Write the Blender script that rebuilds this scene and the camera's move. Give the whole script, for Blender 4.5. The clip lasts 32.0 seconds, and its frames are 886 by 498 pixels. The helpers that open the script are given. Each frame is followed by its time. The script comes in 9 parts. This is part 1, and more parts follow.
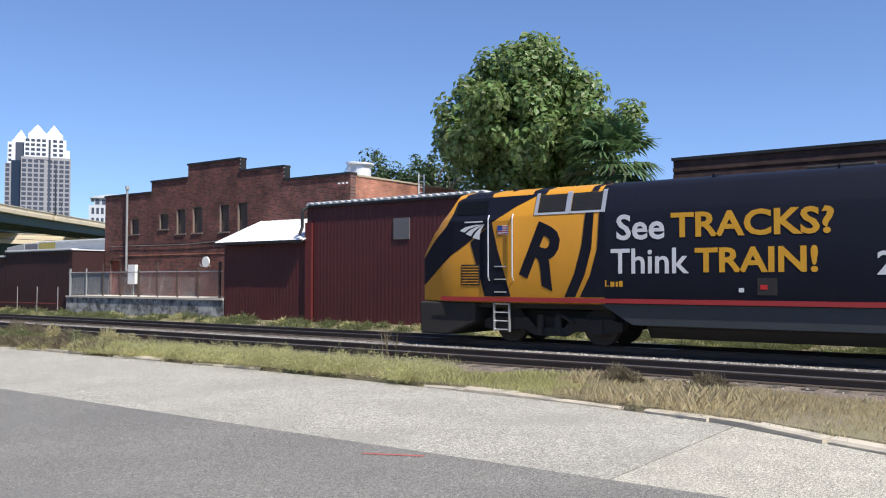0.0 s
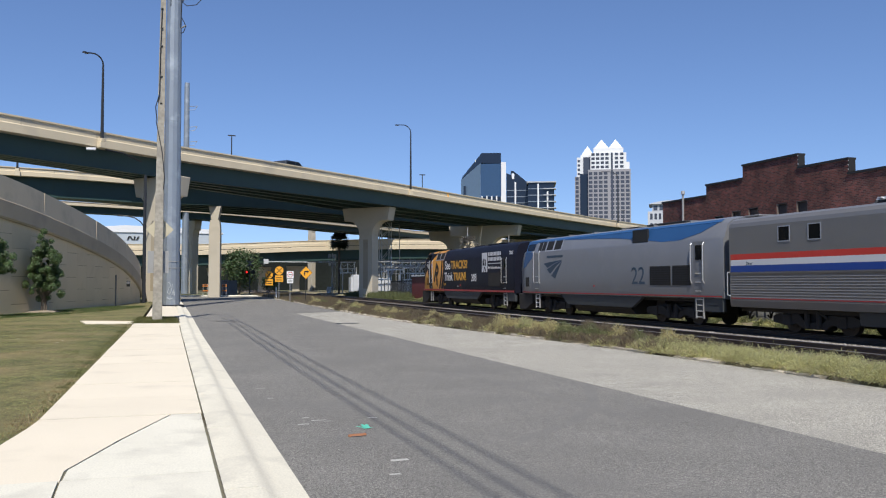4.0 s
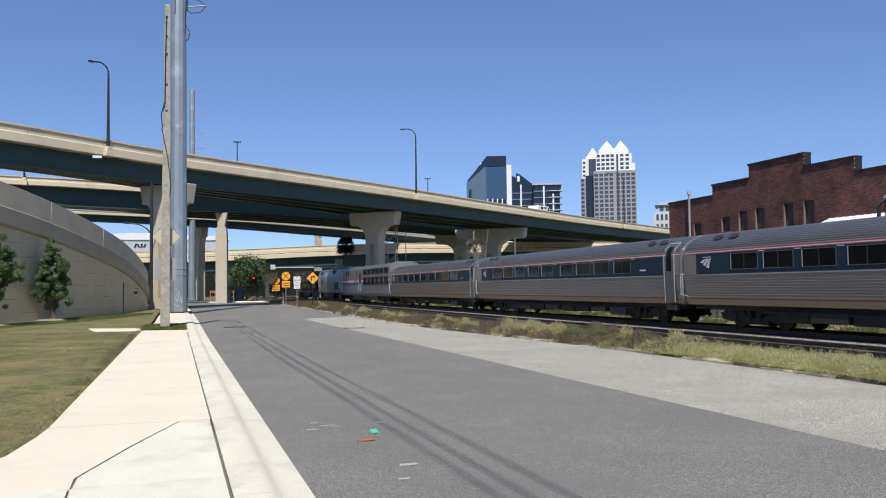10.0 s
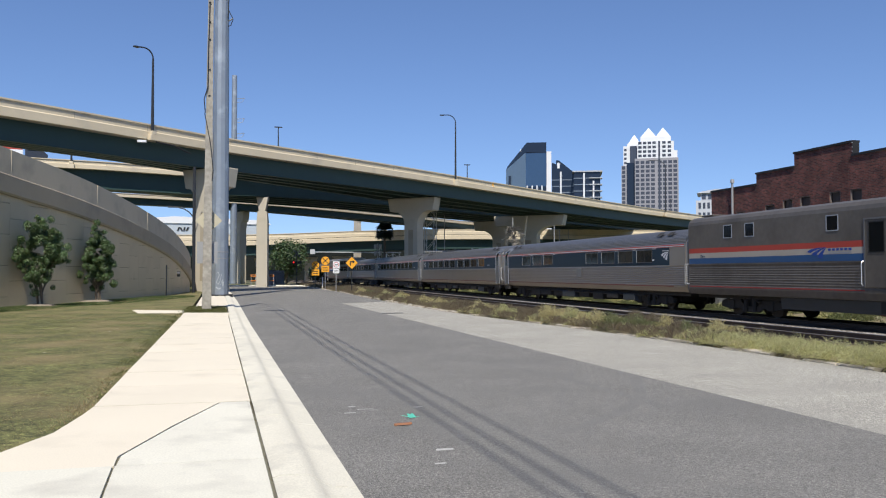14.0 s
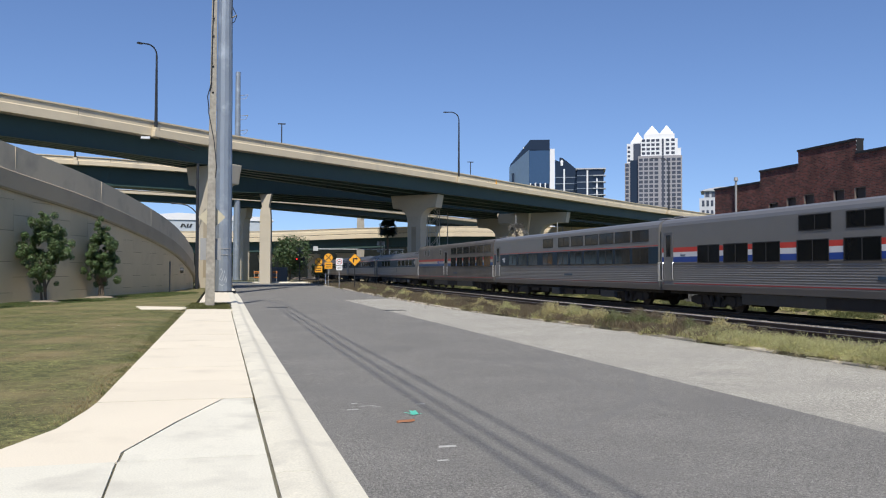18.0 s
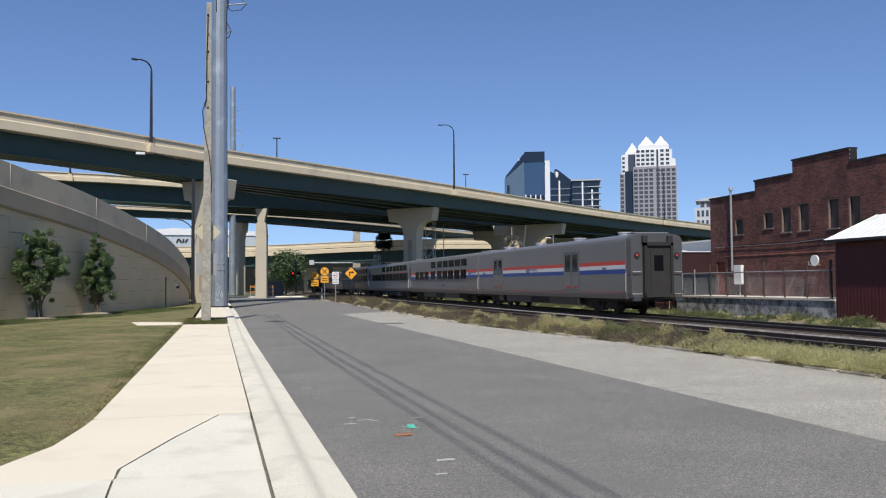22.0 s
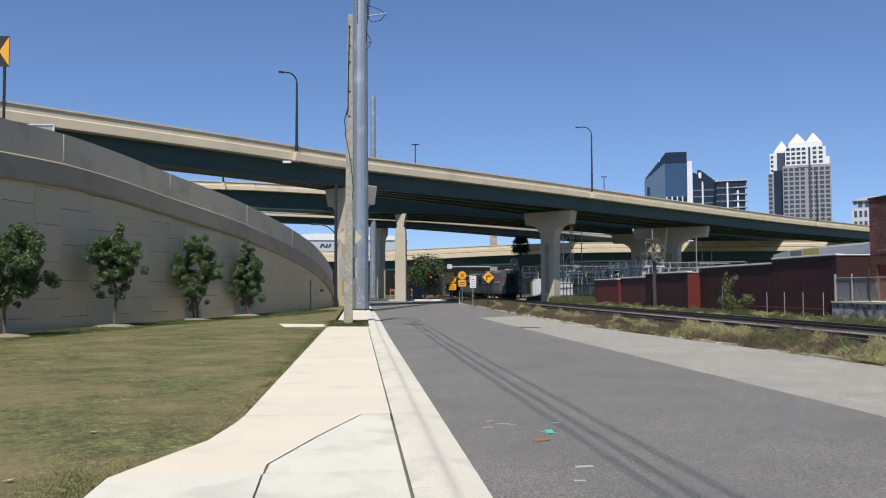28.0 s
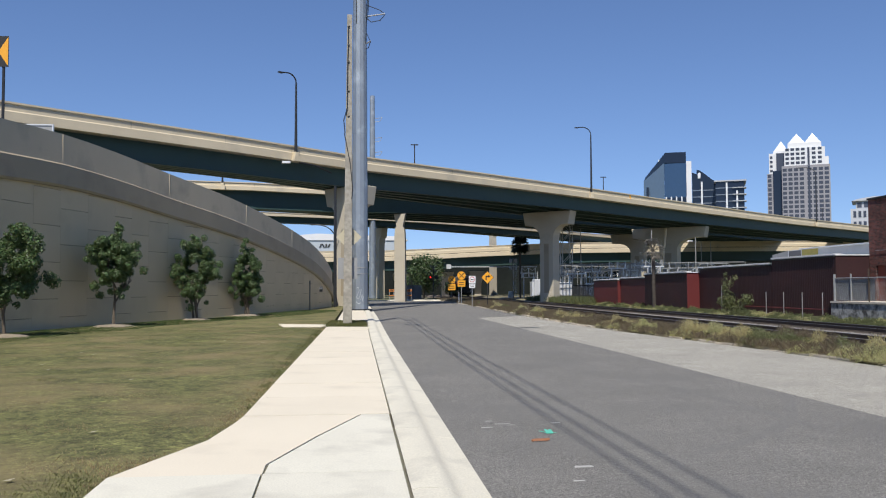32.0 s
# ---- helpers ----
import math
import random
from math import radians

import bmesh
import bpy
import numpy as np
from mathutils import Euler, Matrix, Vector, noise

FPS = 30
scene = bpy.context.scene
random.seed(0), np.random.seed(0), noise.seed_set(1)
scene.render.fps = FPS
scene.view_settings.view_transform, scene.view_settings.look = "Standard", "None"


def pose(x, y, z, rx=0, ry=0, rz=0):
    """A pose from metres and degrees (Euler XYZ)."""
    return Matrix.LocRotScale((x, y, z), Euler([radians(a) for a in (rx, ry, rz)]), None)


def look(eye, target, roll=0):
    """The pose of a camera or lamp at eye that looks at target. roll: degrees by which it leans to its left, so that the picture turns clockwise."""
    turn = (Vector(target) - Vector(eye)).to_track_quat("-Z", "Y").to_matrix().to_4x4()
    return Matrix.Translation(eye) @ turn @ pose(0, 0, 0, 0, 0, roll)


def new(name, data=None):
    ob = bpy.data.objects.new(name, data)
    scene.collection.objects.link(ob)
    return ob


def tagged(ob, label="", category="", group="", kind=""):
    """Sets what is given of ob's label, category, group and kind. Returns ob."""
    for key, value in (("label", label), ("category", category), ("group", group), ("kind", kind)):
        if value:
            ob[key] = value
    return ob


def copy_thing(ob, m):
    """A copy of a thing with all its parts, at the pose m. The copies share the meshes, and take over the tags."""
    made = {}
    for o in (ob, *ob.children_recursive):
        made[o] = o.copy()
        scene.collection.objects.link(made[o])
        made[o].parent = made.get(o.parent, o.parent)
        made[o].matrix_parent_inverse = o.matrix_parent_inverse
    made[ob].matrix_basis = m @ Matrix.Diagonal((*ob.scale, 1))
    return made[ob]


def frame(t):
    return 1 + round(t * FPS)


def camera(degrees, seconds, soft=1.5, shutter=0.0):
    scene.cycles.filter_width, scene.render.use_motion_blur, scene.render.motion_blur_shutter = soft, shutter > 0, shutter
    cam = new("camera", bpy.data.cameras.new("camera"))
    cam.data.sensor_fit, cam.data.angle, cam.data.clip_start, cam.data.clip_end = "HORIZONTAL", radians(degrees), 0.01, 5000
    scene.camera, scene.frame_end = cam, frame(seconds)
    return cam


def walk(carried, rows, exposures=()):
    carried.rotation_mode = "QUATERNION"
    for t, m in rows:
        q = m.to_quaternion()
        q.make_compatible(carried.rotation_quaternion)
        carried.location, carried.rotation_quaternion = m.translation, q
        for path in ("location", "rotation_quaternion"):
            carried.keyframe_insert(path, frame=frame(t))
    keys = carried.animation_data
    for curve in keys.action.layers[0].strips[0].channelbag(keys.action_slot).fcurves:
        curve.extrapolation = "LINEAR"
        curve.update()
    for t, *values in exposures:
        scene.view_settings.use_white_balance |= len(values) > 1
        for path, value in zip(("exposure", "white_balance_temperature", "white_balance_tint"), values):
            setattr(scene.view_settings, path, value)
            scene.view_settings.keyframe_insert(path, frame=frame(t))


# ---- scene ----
# ---- camera ----
EYE = 1.75
cam = camera(54.56, 32.0, soft=1.12)
PATH = [
    (0.0, pose(0, 0, EYE, 92.12, -0.03, -53.62)),
    (0.5, pose(0, 0, EYE, 92.31, -0.22, -40.53)),
    (1.0, pose(0, 0, EYE, 92.07, -0.24, -30.04)),
    (1.5, pose(0, 0, EYE, 91.89, -0.23, -23.18)),
    (2.0, pose(0, 0, EYE, 91.98, -0.27, -20.20)),
    (2.5, pose(0, 0, EYE, 91.82, -0.43, -19.75)),
    (3.0, pose(0, 0, EYE, 91.68, -0.49, -19.70)),
    (3.5, pose(0, 0, EYE, 92.08, -0.16, -19.01)),
    (4.0, pose(0, 0, EYE, 92.28, -0.00, -17.73)),
    (4.5, pose(0, 0, EYE, 92.37, 0.22, -17.03)),
    (6.5, pose(0, 0, EYE, 92.53, 0.70, -17.28)),
    (7.0, pose(0, 0, EYE, 92.53, 0.71, -17.27)),
    (7.5, pose(0, 0, EYE, 92.53, 0.68, -17.28)),
    (8.0, pose(0, 0, EYE, 92.53, 0.69, -17.28)),
    (8.5, pose(0, 0, EYE, 92.53, 0.69, -17.28)),
    (9.0, pose(0, 0, EYE, 92.52, 0.70, -17.28)),
    (9.5, pose(0, 0, EYE, 92.53, 0.70, -17.28)),
    (10.0, pose(0, 0, EYE, 92.52, 0.70, -17.28)),
    (10.5, pose(0, 0, EYE, 92.52, 0.70, -17.28)),
    (11.0, pose(0, 0, EYE, 92.52, 0.70, -17.28)),
    (11.5, pose(0, 0, EYE, 92.52, 0.70, -17.28)),
    (12.0, pose(0, 0, EYE, 92.52, 0.70, -17.28)),
    (12.5, pose(0, 0, EYE, 92.52, 0.69, -17.29)),
    (13.0, pose(0, 0, EYE, 92.47, 0.67, -17.20)),
    (13.5, pose(0, 0, EYE, 91.98, 0.24, -15.81)),
    (14.0, pose(0, 0, EYE, 91.62, -0.01, -14.73)),
    (14.5, pose(0, 0, EYE, 91.44, -0.14, -14.84)),
    (16.5, pose(0, 0, EYE, 91.13, -0.30, -14.88)),
    (17.0, pose(0, 0, EYE, 91.12, -0.35, -14.69)),
    (17.5, pose(0, 0, EYE, 91.27, -0.28, -14.55)),
    (18.0, pose(0, 0, EYE, 91.43, -0.16, -14.53)),
    (18.5, pose(0, 0, EYE, 91.55, -0.10, -14.63)),
    (19.0, pose(0, 0, EYE, 91.49, -0.06, -14.77)),
    (19.5, pose(0, 0, EYE, 91.44, -0.07, -14.79)),
    (20.0, pose(0, 0, EYE, 91.49, -0.08, -14.75)),
    (20.5, pose(0, 0, EYE, 91.70, 0.07, -14.75)),
    (21.0, pose(0, 0, EYE, 92.00, 0.26, -14.75)),
    (21.5, pose(0, 0, EYE, 92.17, 0.36, -14.71)),
    (22.0, pose(0, 0, EYE, 92.27, 0.43, -14.77)),
    (22.5, pose(0, 0, EYE, 92.36, 0.55, -14.16)),
    (23.0, pose(0, 0, EYE, 92.39, 0.68, -11.65)),
    (23.5, pose(0, 0, EYE, 92.34, 0.67, -10.04)),
    (24.0, pose(0, 0, EYE, 92.34, 0.55, -9.45)),
    (24.5, pose(0, 0, EYE, 92.44, 0.24, -9.24)),
    (25.0, pose(0, 0, EYE, 92.61, 0.06, -8.86)),
    (25.5, pose(0, 0, EYE, 92.58, 0.13, -8.13)),
    (26.0, pose(0, 0, EYE, 92.49, 0.22, -7.05)),
    (26.5, pose(0, 0, EYE, 92.49, 0.15, -5.89)),
    (28.5, pose(0, 0, EYE, 92.60, 0.25, -5.65)),
    (29.0, pose(0, 0, EYE, 92.60, 0.25, -5.70)),
    (29.5, pose(0, 0, EYE, 92.60, 0.25, -5.70)),
    (30.0, pose(0, 0, EYE, 92.60, 0.25, -5.70)),
    (30.5, pose(0, 0, EYE, 92.60, 0.25, -5.70)),
    (31.0, pose(0, 0, EYE, 92.60, 0.25, -5.70)),
    (31.5, pose(0, 0, EYE, 92.60, 0.25, -5.70)),
    (32.0, pose(0, 0, EYE, 92.60, 0.25, -5.70)),
]
walk(cam, PATH, [(0.0, 0.48), (1.0, 0.10), (2.0, -0.38), (2.6, -0.2), (3.4, 0.05), (5.0, 0.12), (14.0, 0.12), (24.0, 0.0), (32.0, 0.0)])

# ---- daylight ----
SUN_HEADING, SUN_HEIGHT = 195.0, 54.0      # degrees clockwise from +y, and above the horizon
world = bpy.data.worlds.new("sky")
scene.world = world
world.use_nodes = True
wn = world.node_tree.nodes
sky = wn.new("ShaderNodeTexSky")
sky.sky_type, sky.sun_disc = "NISHITA", False
sky.sun_elevation, sky.sun_rotation = radians(SUN_HEIGHT), radians(SUN_HEADING)
sky.altitude, sky.air_density, sky.dust_density, sky.ozone_density = 1200, 1.0, 0.1, 5.0
way, lift, unit, tint = wn.new("ShaderNodeTexCoord"), wn.new("ShaderNodeMapping"), wn.new("ShaderNodeVectorMath"), wn.new("ShaderNodeMix")
unit.operation, tint.data_type, tint.blend_type = "NORMALIZE", "RGBA", "MULTIPLY"
lift.inputs["Location"].default_value, lift.inputs["Scale"].default_value = (0, 0, 0.05), (1, 1, 0.9)
tint.inputs["Factor"].default_value, tint.inputs[7].default_value = 1.0, (0.94, 0.955, 1.075, 1)
wl = world.node_tree.links
wl.new(way.outputs["Generated"], lift.inputs[0])
wl.new(lift.outputs[0], unit.inputs[0])
wl.new(unit.outputs[0], sky.inputs[0])
wl.new(sky.outputs[0], tint.inputs[6])
wl.new(tint.outputs[2], wn["Background"].inputs[0])
wn["Background"].inputs[1].default_value = 0.113
sun = new("sun", bpy.data.lights.new("sun", "SUN"))
sun.data.energy, sun.data.angle, sun.data.color = 5.0, radians(0.55), (1.0, 0.95, 0.87)
_h, _e = radians(SUN_HEADING), radians(SUN_HEIGHT)
SUN_WAY = Vector((math.sin(_h) * math.cos(_e), math.cos(_h) * math.cos(_e), math.sin(_e)))
sun.matrix_world = look(SUN_WAY * 100, (0, 0, 0))
scene.view_settings.exposure = 0.0

# ---- shapes ----


class Shape:
    """Vertices and faces of one mesh to be."""

    def __init__(self):
        self.v, self.f = [], []

    def add(self, vs, fs):
        n = len(self.v)
        self.v += [tuple(p) for p in vs]
        self.f += [tuple(i + n for i in f) for f in fs]
        return self

    def box(self, x0, x1, y0, y1, z0, z1):
        return self.add([(x0, y0, z0), (x1, y0, z0), (x1, y1, z0), (x0, y1, z0), (x0, y0, z1), (x1, y0, z1), (x1, y1, z1), (x0, y1, z1)],
                        [(3, 2, 1, 0), (4, 5, 6, 7), (0, 1, 5, 4), (1, 2, 6, 5), (2, 3, 7, 6), (3, 0, 4, 7)])

    def prism(self, poly, axis, a, b):
        """A polygon in the two other axes, drawn out along axis from a to b."""
        def place(p, q):
            r = list(p)
            r.insert(axis, q)
            return r
        n = len(poly)
        vs = [place(p, a) for p in poly] + [place(p, b) for p in poly]
        return self.add(vs, [tuple(range(n))[::-1], tuple(range(n, 2 * n))] + [(i, (i + 1) % n, n + (i + 1) % n, n + i) for i in range(n)])

    def cyl(self, p0, p1, r0, r1=None, n=10, caps=True):
        r1 = r0 if r1 is None else r1
        p0, p1 = Vector(p0), Vector(p1)
        q = (p1 - p0).to_track_quat("Z", "Y")
        vs = [p + q @ Vector((r * math.cos(2 * math.pi * i / n), r * math.sin(2 * math.pi * i / n), 0)) for p, r in ((p0, r0), (p1, r1)) for i in range(n)]
        fs = [(i, (i + 1) % n, n + (i + 1) % n, n + i) for i in range(n)]
        if caps:
            fs += [tuple(range(n))[::-1], tuple(range(n, 2 * n))]
        return self.add(vs, fs)

    def tube(self, pts, r, n=6):
        for a, b in zip(pts, pts[1:]):
            self.cyl(a, b, r, r, n)
        return self

    def sweep(self, path, section, caps=True):
        """section: points (to the right, up), carried along a path of places."""
        n, rings = len(section), []
        for i, p in enumerate(path):
            a, b = Vector(path[max(i - 1, 0)]), Vector(path[min(i + 1, len(path) - 1)])
            d = (b - a)
            d.z = 0
            d.normalize()
            rings.append([(p[0] + d.y * u, p[1] - d.x * u, p[2] + w) for u, w in section])
        vs = [q for r in rings for q in r]
        fs = [(k * n + i, k * n + (i + 1) % n, (k + 1) * n + (i + 1) % n, (k + 1) * n + i) for k in range(len(path) - 1) for i in range(n)]
        if caps:
            fs += [tuple(range(n))[::-1], tuple(range((len(path) - 1) * n, len(path) * n))]
        return self.add(vs, fs)

    def move(self, m):
        self.v = [tuple(m @ Vector(p)) for p in self.v]
        return self

    def mesh(self, name, mat, smooth=False, fix=True):
        me = bpy.data.meshes.new(name)
        me.from_pydata(self.v, [], self.f)
        if fix and len(self.f) < 6000:
            bm = bmesh.new()
            bm.from_mesh(me)
            bmesh.ops.recalc_face_normals(bm, faces=bm.faces)
            bm.to_mesh(me)
            bm.free()
        me.materials.append(mat)
        if smooth:
            me.polygons.foreach_set("use_smooth", [True] * len(me.polygons))
            me.set_sharp_from_angle(angle=radians(38))
        me.update()
        return me


def part(name, shape, mat, parent=None, label="", smooth=False, bevel=0.0, at=(0, 0, 0), fix=True):
    ob = new(name, shape.mesh(name, mat, smooth, fix) if isinstance(shape, Shape) else shape)
    ob.location = at
    if parent is not None:
        ob.parent = parent
    if bevel:
        mod = ob.modifiers.new("edge", "BEVEL")
        mod.width, mod.segments, mod.limit_method, mod.angle_limit = bevel, 2, "ANGLE", radians(40)
    return tagged(ob, label) if label else ob


def thing(name, label, category, group="", kind="", at=(0, 0, 0), turn=0.0):
    ob = new(name)
    ob.empty_display_size = 0.3
    ob.matrix_basis = pose(*at, 0, 0, turn)
    return tagged(ob, label, category, group, kind)


def lettering(text, size, bold=0.0, slant=0.0, squeeze=1.0, depth=0.004):
    """Mesh of a line of writing, in its own x-y plane, with its start at the origin."""
    cu = bpy.data.curves.new("writing", "FONT")
    cu.body, cu.size, cu.offset, cu.shear, cu.extrude = text, size, bold, slant, depth
    cu.resolution_u = 3
    ob = bpy.data.objects.new("writing", cu)
    scene.collection.objects.link(ob)
    bpy.context.view_layer.update()
    me = bpy.data.meshes.new_from_object(ob.evaluated_get(bpy.context.evaluated_depsgraph_get()))
    bpy.data.objects.remove(ob)
    bpy.data.curves.remove(cu)
    if squeeze != 1.0:
        for v in me.vertices:
            v.co.x *= squeeze
    return me


# ---- materials ----
def mat(name, color, rough=0.6, metal=0.0, vary=0.15, scale=3.0, fine=40.0, bump=0.0, spot=None, spot_amount=0.0, spot_scale=1.5, per_object=0.0, per_island=0.0, hue=0.0, spec=0.5, speck=None):
    """A worn surface: a base colour varied at two scales, stains of a second colour, and fine relief."""
    m = bpy.data.materials.new(name)
    m.use_nodes = True
    nt = m.node_tree
    n, ln = nt.nodes, nt.links
    bsdf = n["Principled BSDF"]
    bsdf.inputs["Roughness"].default_value, bsdf.inputs["Metallic"].default_value = rough, metal
    bsdf.inputs["Specular IOR Level"].default_value = spec
    geo = n.new("ShaderNodeNewGeometry")

    def noise_at(sc, detail=4.0):
        t = n.new("ShaderNodeTexNoise")
        t.inputs["Scale"].default_value, t.inputs["Detail"].default_value = sc, detail
        ln.new(coords, t.inputs["Vector"])
        return t.outputs["Fac"]

    def math_node(op, a, b):
        x = n.new("ShaderNodeMath")
        x.operation = op
        for k, val in enumerate((a, b)):
            if isinstance(val, (int, float)):
                x.inputs[k].default_value = val
            else:
                ln.new(val, x.inputs[k])
        return x.outputs[0]

    tc = n.new("ShaderNodeTexCoord")
    coords = tc.outputs["Object"]
    big, small = noise_at(scale), noise_at(fine, 6.0)
    mix = math_node("ADD", math_node("MULTIPLY", big, 0.6), math_node("MULTIPLY", small, 0.4))
    value = math_node("ADD", math_node("MULTIPLY", math_node("SUBTRACT", mix, 0.5), 3.0 * vary), 1.0)
    if per_object:
        info = n.new("ShaderNodeObjectInfo")
        value = math_node("ADD", value, math_node("MULTIPLY", math_node("SUBTRACT", info.outputs["Random"], 0.5), per_object))
    if per_island:
        value = math_node("ADD", value, math_node("MULTIPLY", math_node("SUBTRACT", geo.outputs["Random Per Island"], 0.5), per_island))
    for sc, amount in speck or ():
        mr = n.new("ShaderNodeMapRange")
        for k, q in ((1, 0.34), (2, 0.66), (3, 1 - amount), (4, 1 + amount)):
            mr.inputs[k].default_value = q
        ln.new(noise_at(sc, 2.0), mr.inputs[0])
        value = math_node("MULTIPLY", value, mr.outputs[0])
    col = n.new("ShaderNodeHueSaturation")
    col.inputs["Color"].default_value = (*color, 1)
    ln.new(value, col.inputs["Value"])
    if hue:
        ln.new(math_node("ADD", math_node("MULTIPLY", math_node("SUBTRACT", geo.outputs["Random Per Island"], 0.5), hue), 0.5), col.inputs["Hue"])
    out = col.outputs[0]
    if spot:
        ramp = n.new("ShaderNodeValToRGB")
        ramp.color_ramp.elements[0].position, ramp.color_ramp.elements[1].position = 0.62 - 0.3 * spot_amount, 0.78 - 0.2 * spot_amount
        ln.new(noise_at(spot_scale, 7.0), ramp.inputs[0])
        mx = n.new("ShaderNodeMix")
        mx.data_type = "RGBA"
        ln.new(math_node("MULTIPLY", ramp.outputs[0], min(1.0, 0.45 + spot_amount * 0.5)), mx.inputs["Factor"])
        ln.new(out, mx.inputs[6])
        mx.inputs[7].default_value = (*spot, 1)
        out = mx.outputs[2]
    ln.new(out, bsdf.inputs["Base Color"])
    if rough < 0.95:
        ln.new(math_node("ADD", math_node("MULTIPLY", math_node("SUBTRACT", small, 0.5), 0.25), rough), bsdf.inputs["Roughness"])
    if bump:
        b = n.new("ShaderNodeBump")
        b.inputs["Strength"].default_value, b.inputs["Distance"].default_value = min(1.0, bump), 0.02
        ln.new(small, b.inputs["Height"])
        ln.new(b.outputs[0], bsdf.inputs["Normal"])
    return m


def leaf_mat(name, color, hue=0.06, glow=0.35, island=0.7):
    m = mat(name, color, 0.45, 0, 0.25, 0.8, 12, per_island=island, hue=hue)
    n, ln = m.node_tree.nodes, m.node_tree.links
    bsdf, tr, mx = n["Principled BSDF"], n.new("ShaderNodeBsdfTranslucent"), n.new("ShaderNodeMixShader")
    src = bsdf.inputs["Base Color"].links[0].from_socket
    ln.new(src, tr.inputs[0])
    mx.inputs[0].default_value = glow
    ln.new(bsdf.outputs[0], mx.inputs[1])
    ln.new(tr.outputs[0], mx.inputs[2])
    ln.new(mx.outputs[0], n["Material Output"].inputs[0])
    return m


def brick_mat(name, one, two, mortar, axis):
    """Brickwork of true size on an upright wall that faces along axis (0: x, 1: y)."""
    m = bpy.data.materials.new(name)
    m.use_nodes = True
    n, ln = m.node_tree.nodes, m.node_tree.links
    bsdf = n["Principled BSDF"]
    tc, sep, com, br = n.new("ShaderNodeTexCoord"), n.new("ShaderNodeSeparateXYZ"), n.new("ShaderNodeCombineXYZ"), n.new("ShaderNodeTexBrick")
    ln.new(tc.outputs["Object"], sep.inputs[0])
    ln.new(sep.outputs[1 - axis], com.inputs[0])
    ln.new(sep.outputs[2], com.inputs[1])
    ln.new(com.outputs[0], br.inputs["Vector"])
    br.inputs["Color1"].default_value, br.inputs["Color2"].default_value, br.inputs["Mortar"].default_value = (*one, 1), (*two, 1), (*mortar, 1)
    for key, val in (("Scale", 1.0), ("Mortar Size", 0.008), ("Brick Width", 0.21), ("Row Height", 0.075), ("Bias", -0.1)):
        br.inputs[key].default_value = val
    big, hs = n.new("ShaderNodeTexNoise"), n.new("ShaderNodeHueSaturation")
    big.inputs["Scale"].default_value, big.inputs["Detail"].default_value, big.inputs["Roughness"].default_value = 0.9, 8.0, 0.65
    ln.new(tc.outputs["Object"], big.inputs["Vector"])
    mr = n.new("ShaderNodeMapRange")
    mr.inputs[1].default_value, mr.inputs[2].default_value, mr.inputs[3].default_value, mr.inputs[4].default_value = 0.3, 0.7, 0.45, 1.6
    ln.new(big.outputs["Fac"], mr.inputs[0])
    ln.new(mr.outputs[0], hs.inputs["Value"])
    ln.new(br.outputs["Color"], hs.inputs["Color"])
    ln.new(hs.outputs[0], bsdf.inputs["Base Color"])
    bsdf.inputs["Roughness"].default_value = 0.9
    bp = n.new("ShaderNodeBump")
    bp.inputs["Strength"].default_value, bp.inputs["Distance"].default_value = 0.8, 0.012
    bp.invert = True
    ln.new(br.outputs["Fac"], bp.inputs["Height"])
    ln.new(bp.outputs[0], bsdf.inputs["Normal"])
    return m


def glass_mat(name, color, rough=0.06, spec=0.7):
    m = mat(name, color, rough, 0.0, 0.12, 0.6, 6.0, spec=spec)
    return m


def glow_mat(name, color, strength):
    m = bpy.data.materials.new(name)
    m.use_nodes = True
    b = m.node_tree.nodes["Principled BSDF"]
    b.inputs["Base Color"].default_value = (*color, 1)
    b.inputs["Emission Color"].default_value, b.inputs["Emission Strength"].default_value = (*color, 1), strength
    return m


ASPHALT = mat("asphalt", (0.178, 0.170, 0.152), 0.9, 0, 0.14, 0.35, 55, 0.8, (0.150, 0.144, 0.132), 0.45, 0.45, speck=[(38, 0.38), (95, 0.62), (13, 0.12), (4.5, 0.05), (0.7, 0.05)])
OLD_ASPHALT = mat("old_asphalt", (0.338, 0.320, 0.272), 0.92, 0, 0.14, 0.4, 48, 0.8, (0.27, 0.256, 0.22), 0.35, 0.5, speck=[(32, 0.38), (85, 0.6), (11, 0.12), (4, 0.06), (0.9, 0.06)])
APRON = mat("apron_concrete", (0.375, 0.35, 0.29), 0.92, 0, 0.12, 0.6, 42, 0.6, (0.31, 0.288, 0.24), 0.3, 0.8, speck=[(30, 0.34), (80, 0.6), (3, 0.08), (1.6, 0.05)])
WALKWAY = mat("walkway_cream", (0.69, 0.62, 0.49), 0.85, 0, 0.07, 0.7, 90, 0.25, (0.52, 0.46, 0.36), 0.12, 1.1, per_object=0.04, speck=[(70, 0.05)])
WALKWAY_GREY = mat("walkway_grey", (0.66, 0.63, 0.525), 0.85, 0, 0.08, 0.9, 80, 0.3, (0.40, 0.375, 0.32), 0.3, 1.4, per_object=0.06, speck=[(60, 0.07)])
KERB_CONCRETE = mat("kerb_concrete", (0.66, 0.62, 0.505), 0.85, 0, 0.10, 1.2, 80, 0.3, (0.33, 0.31, 0.27), 0.4, 1.1, per_object=0.08, speck=[(55, 0.08)])
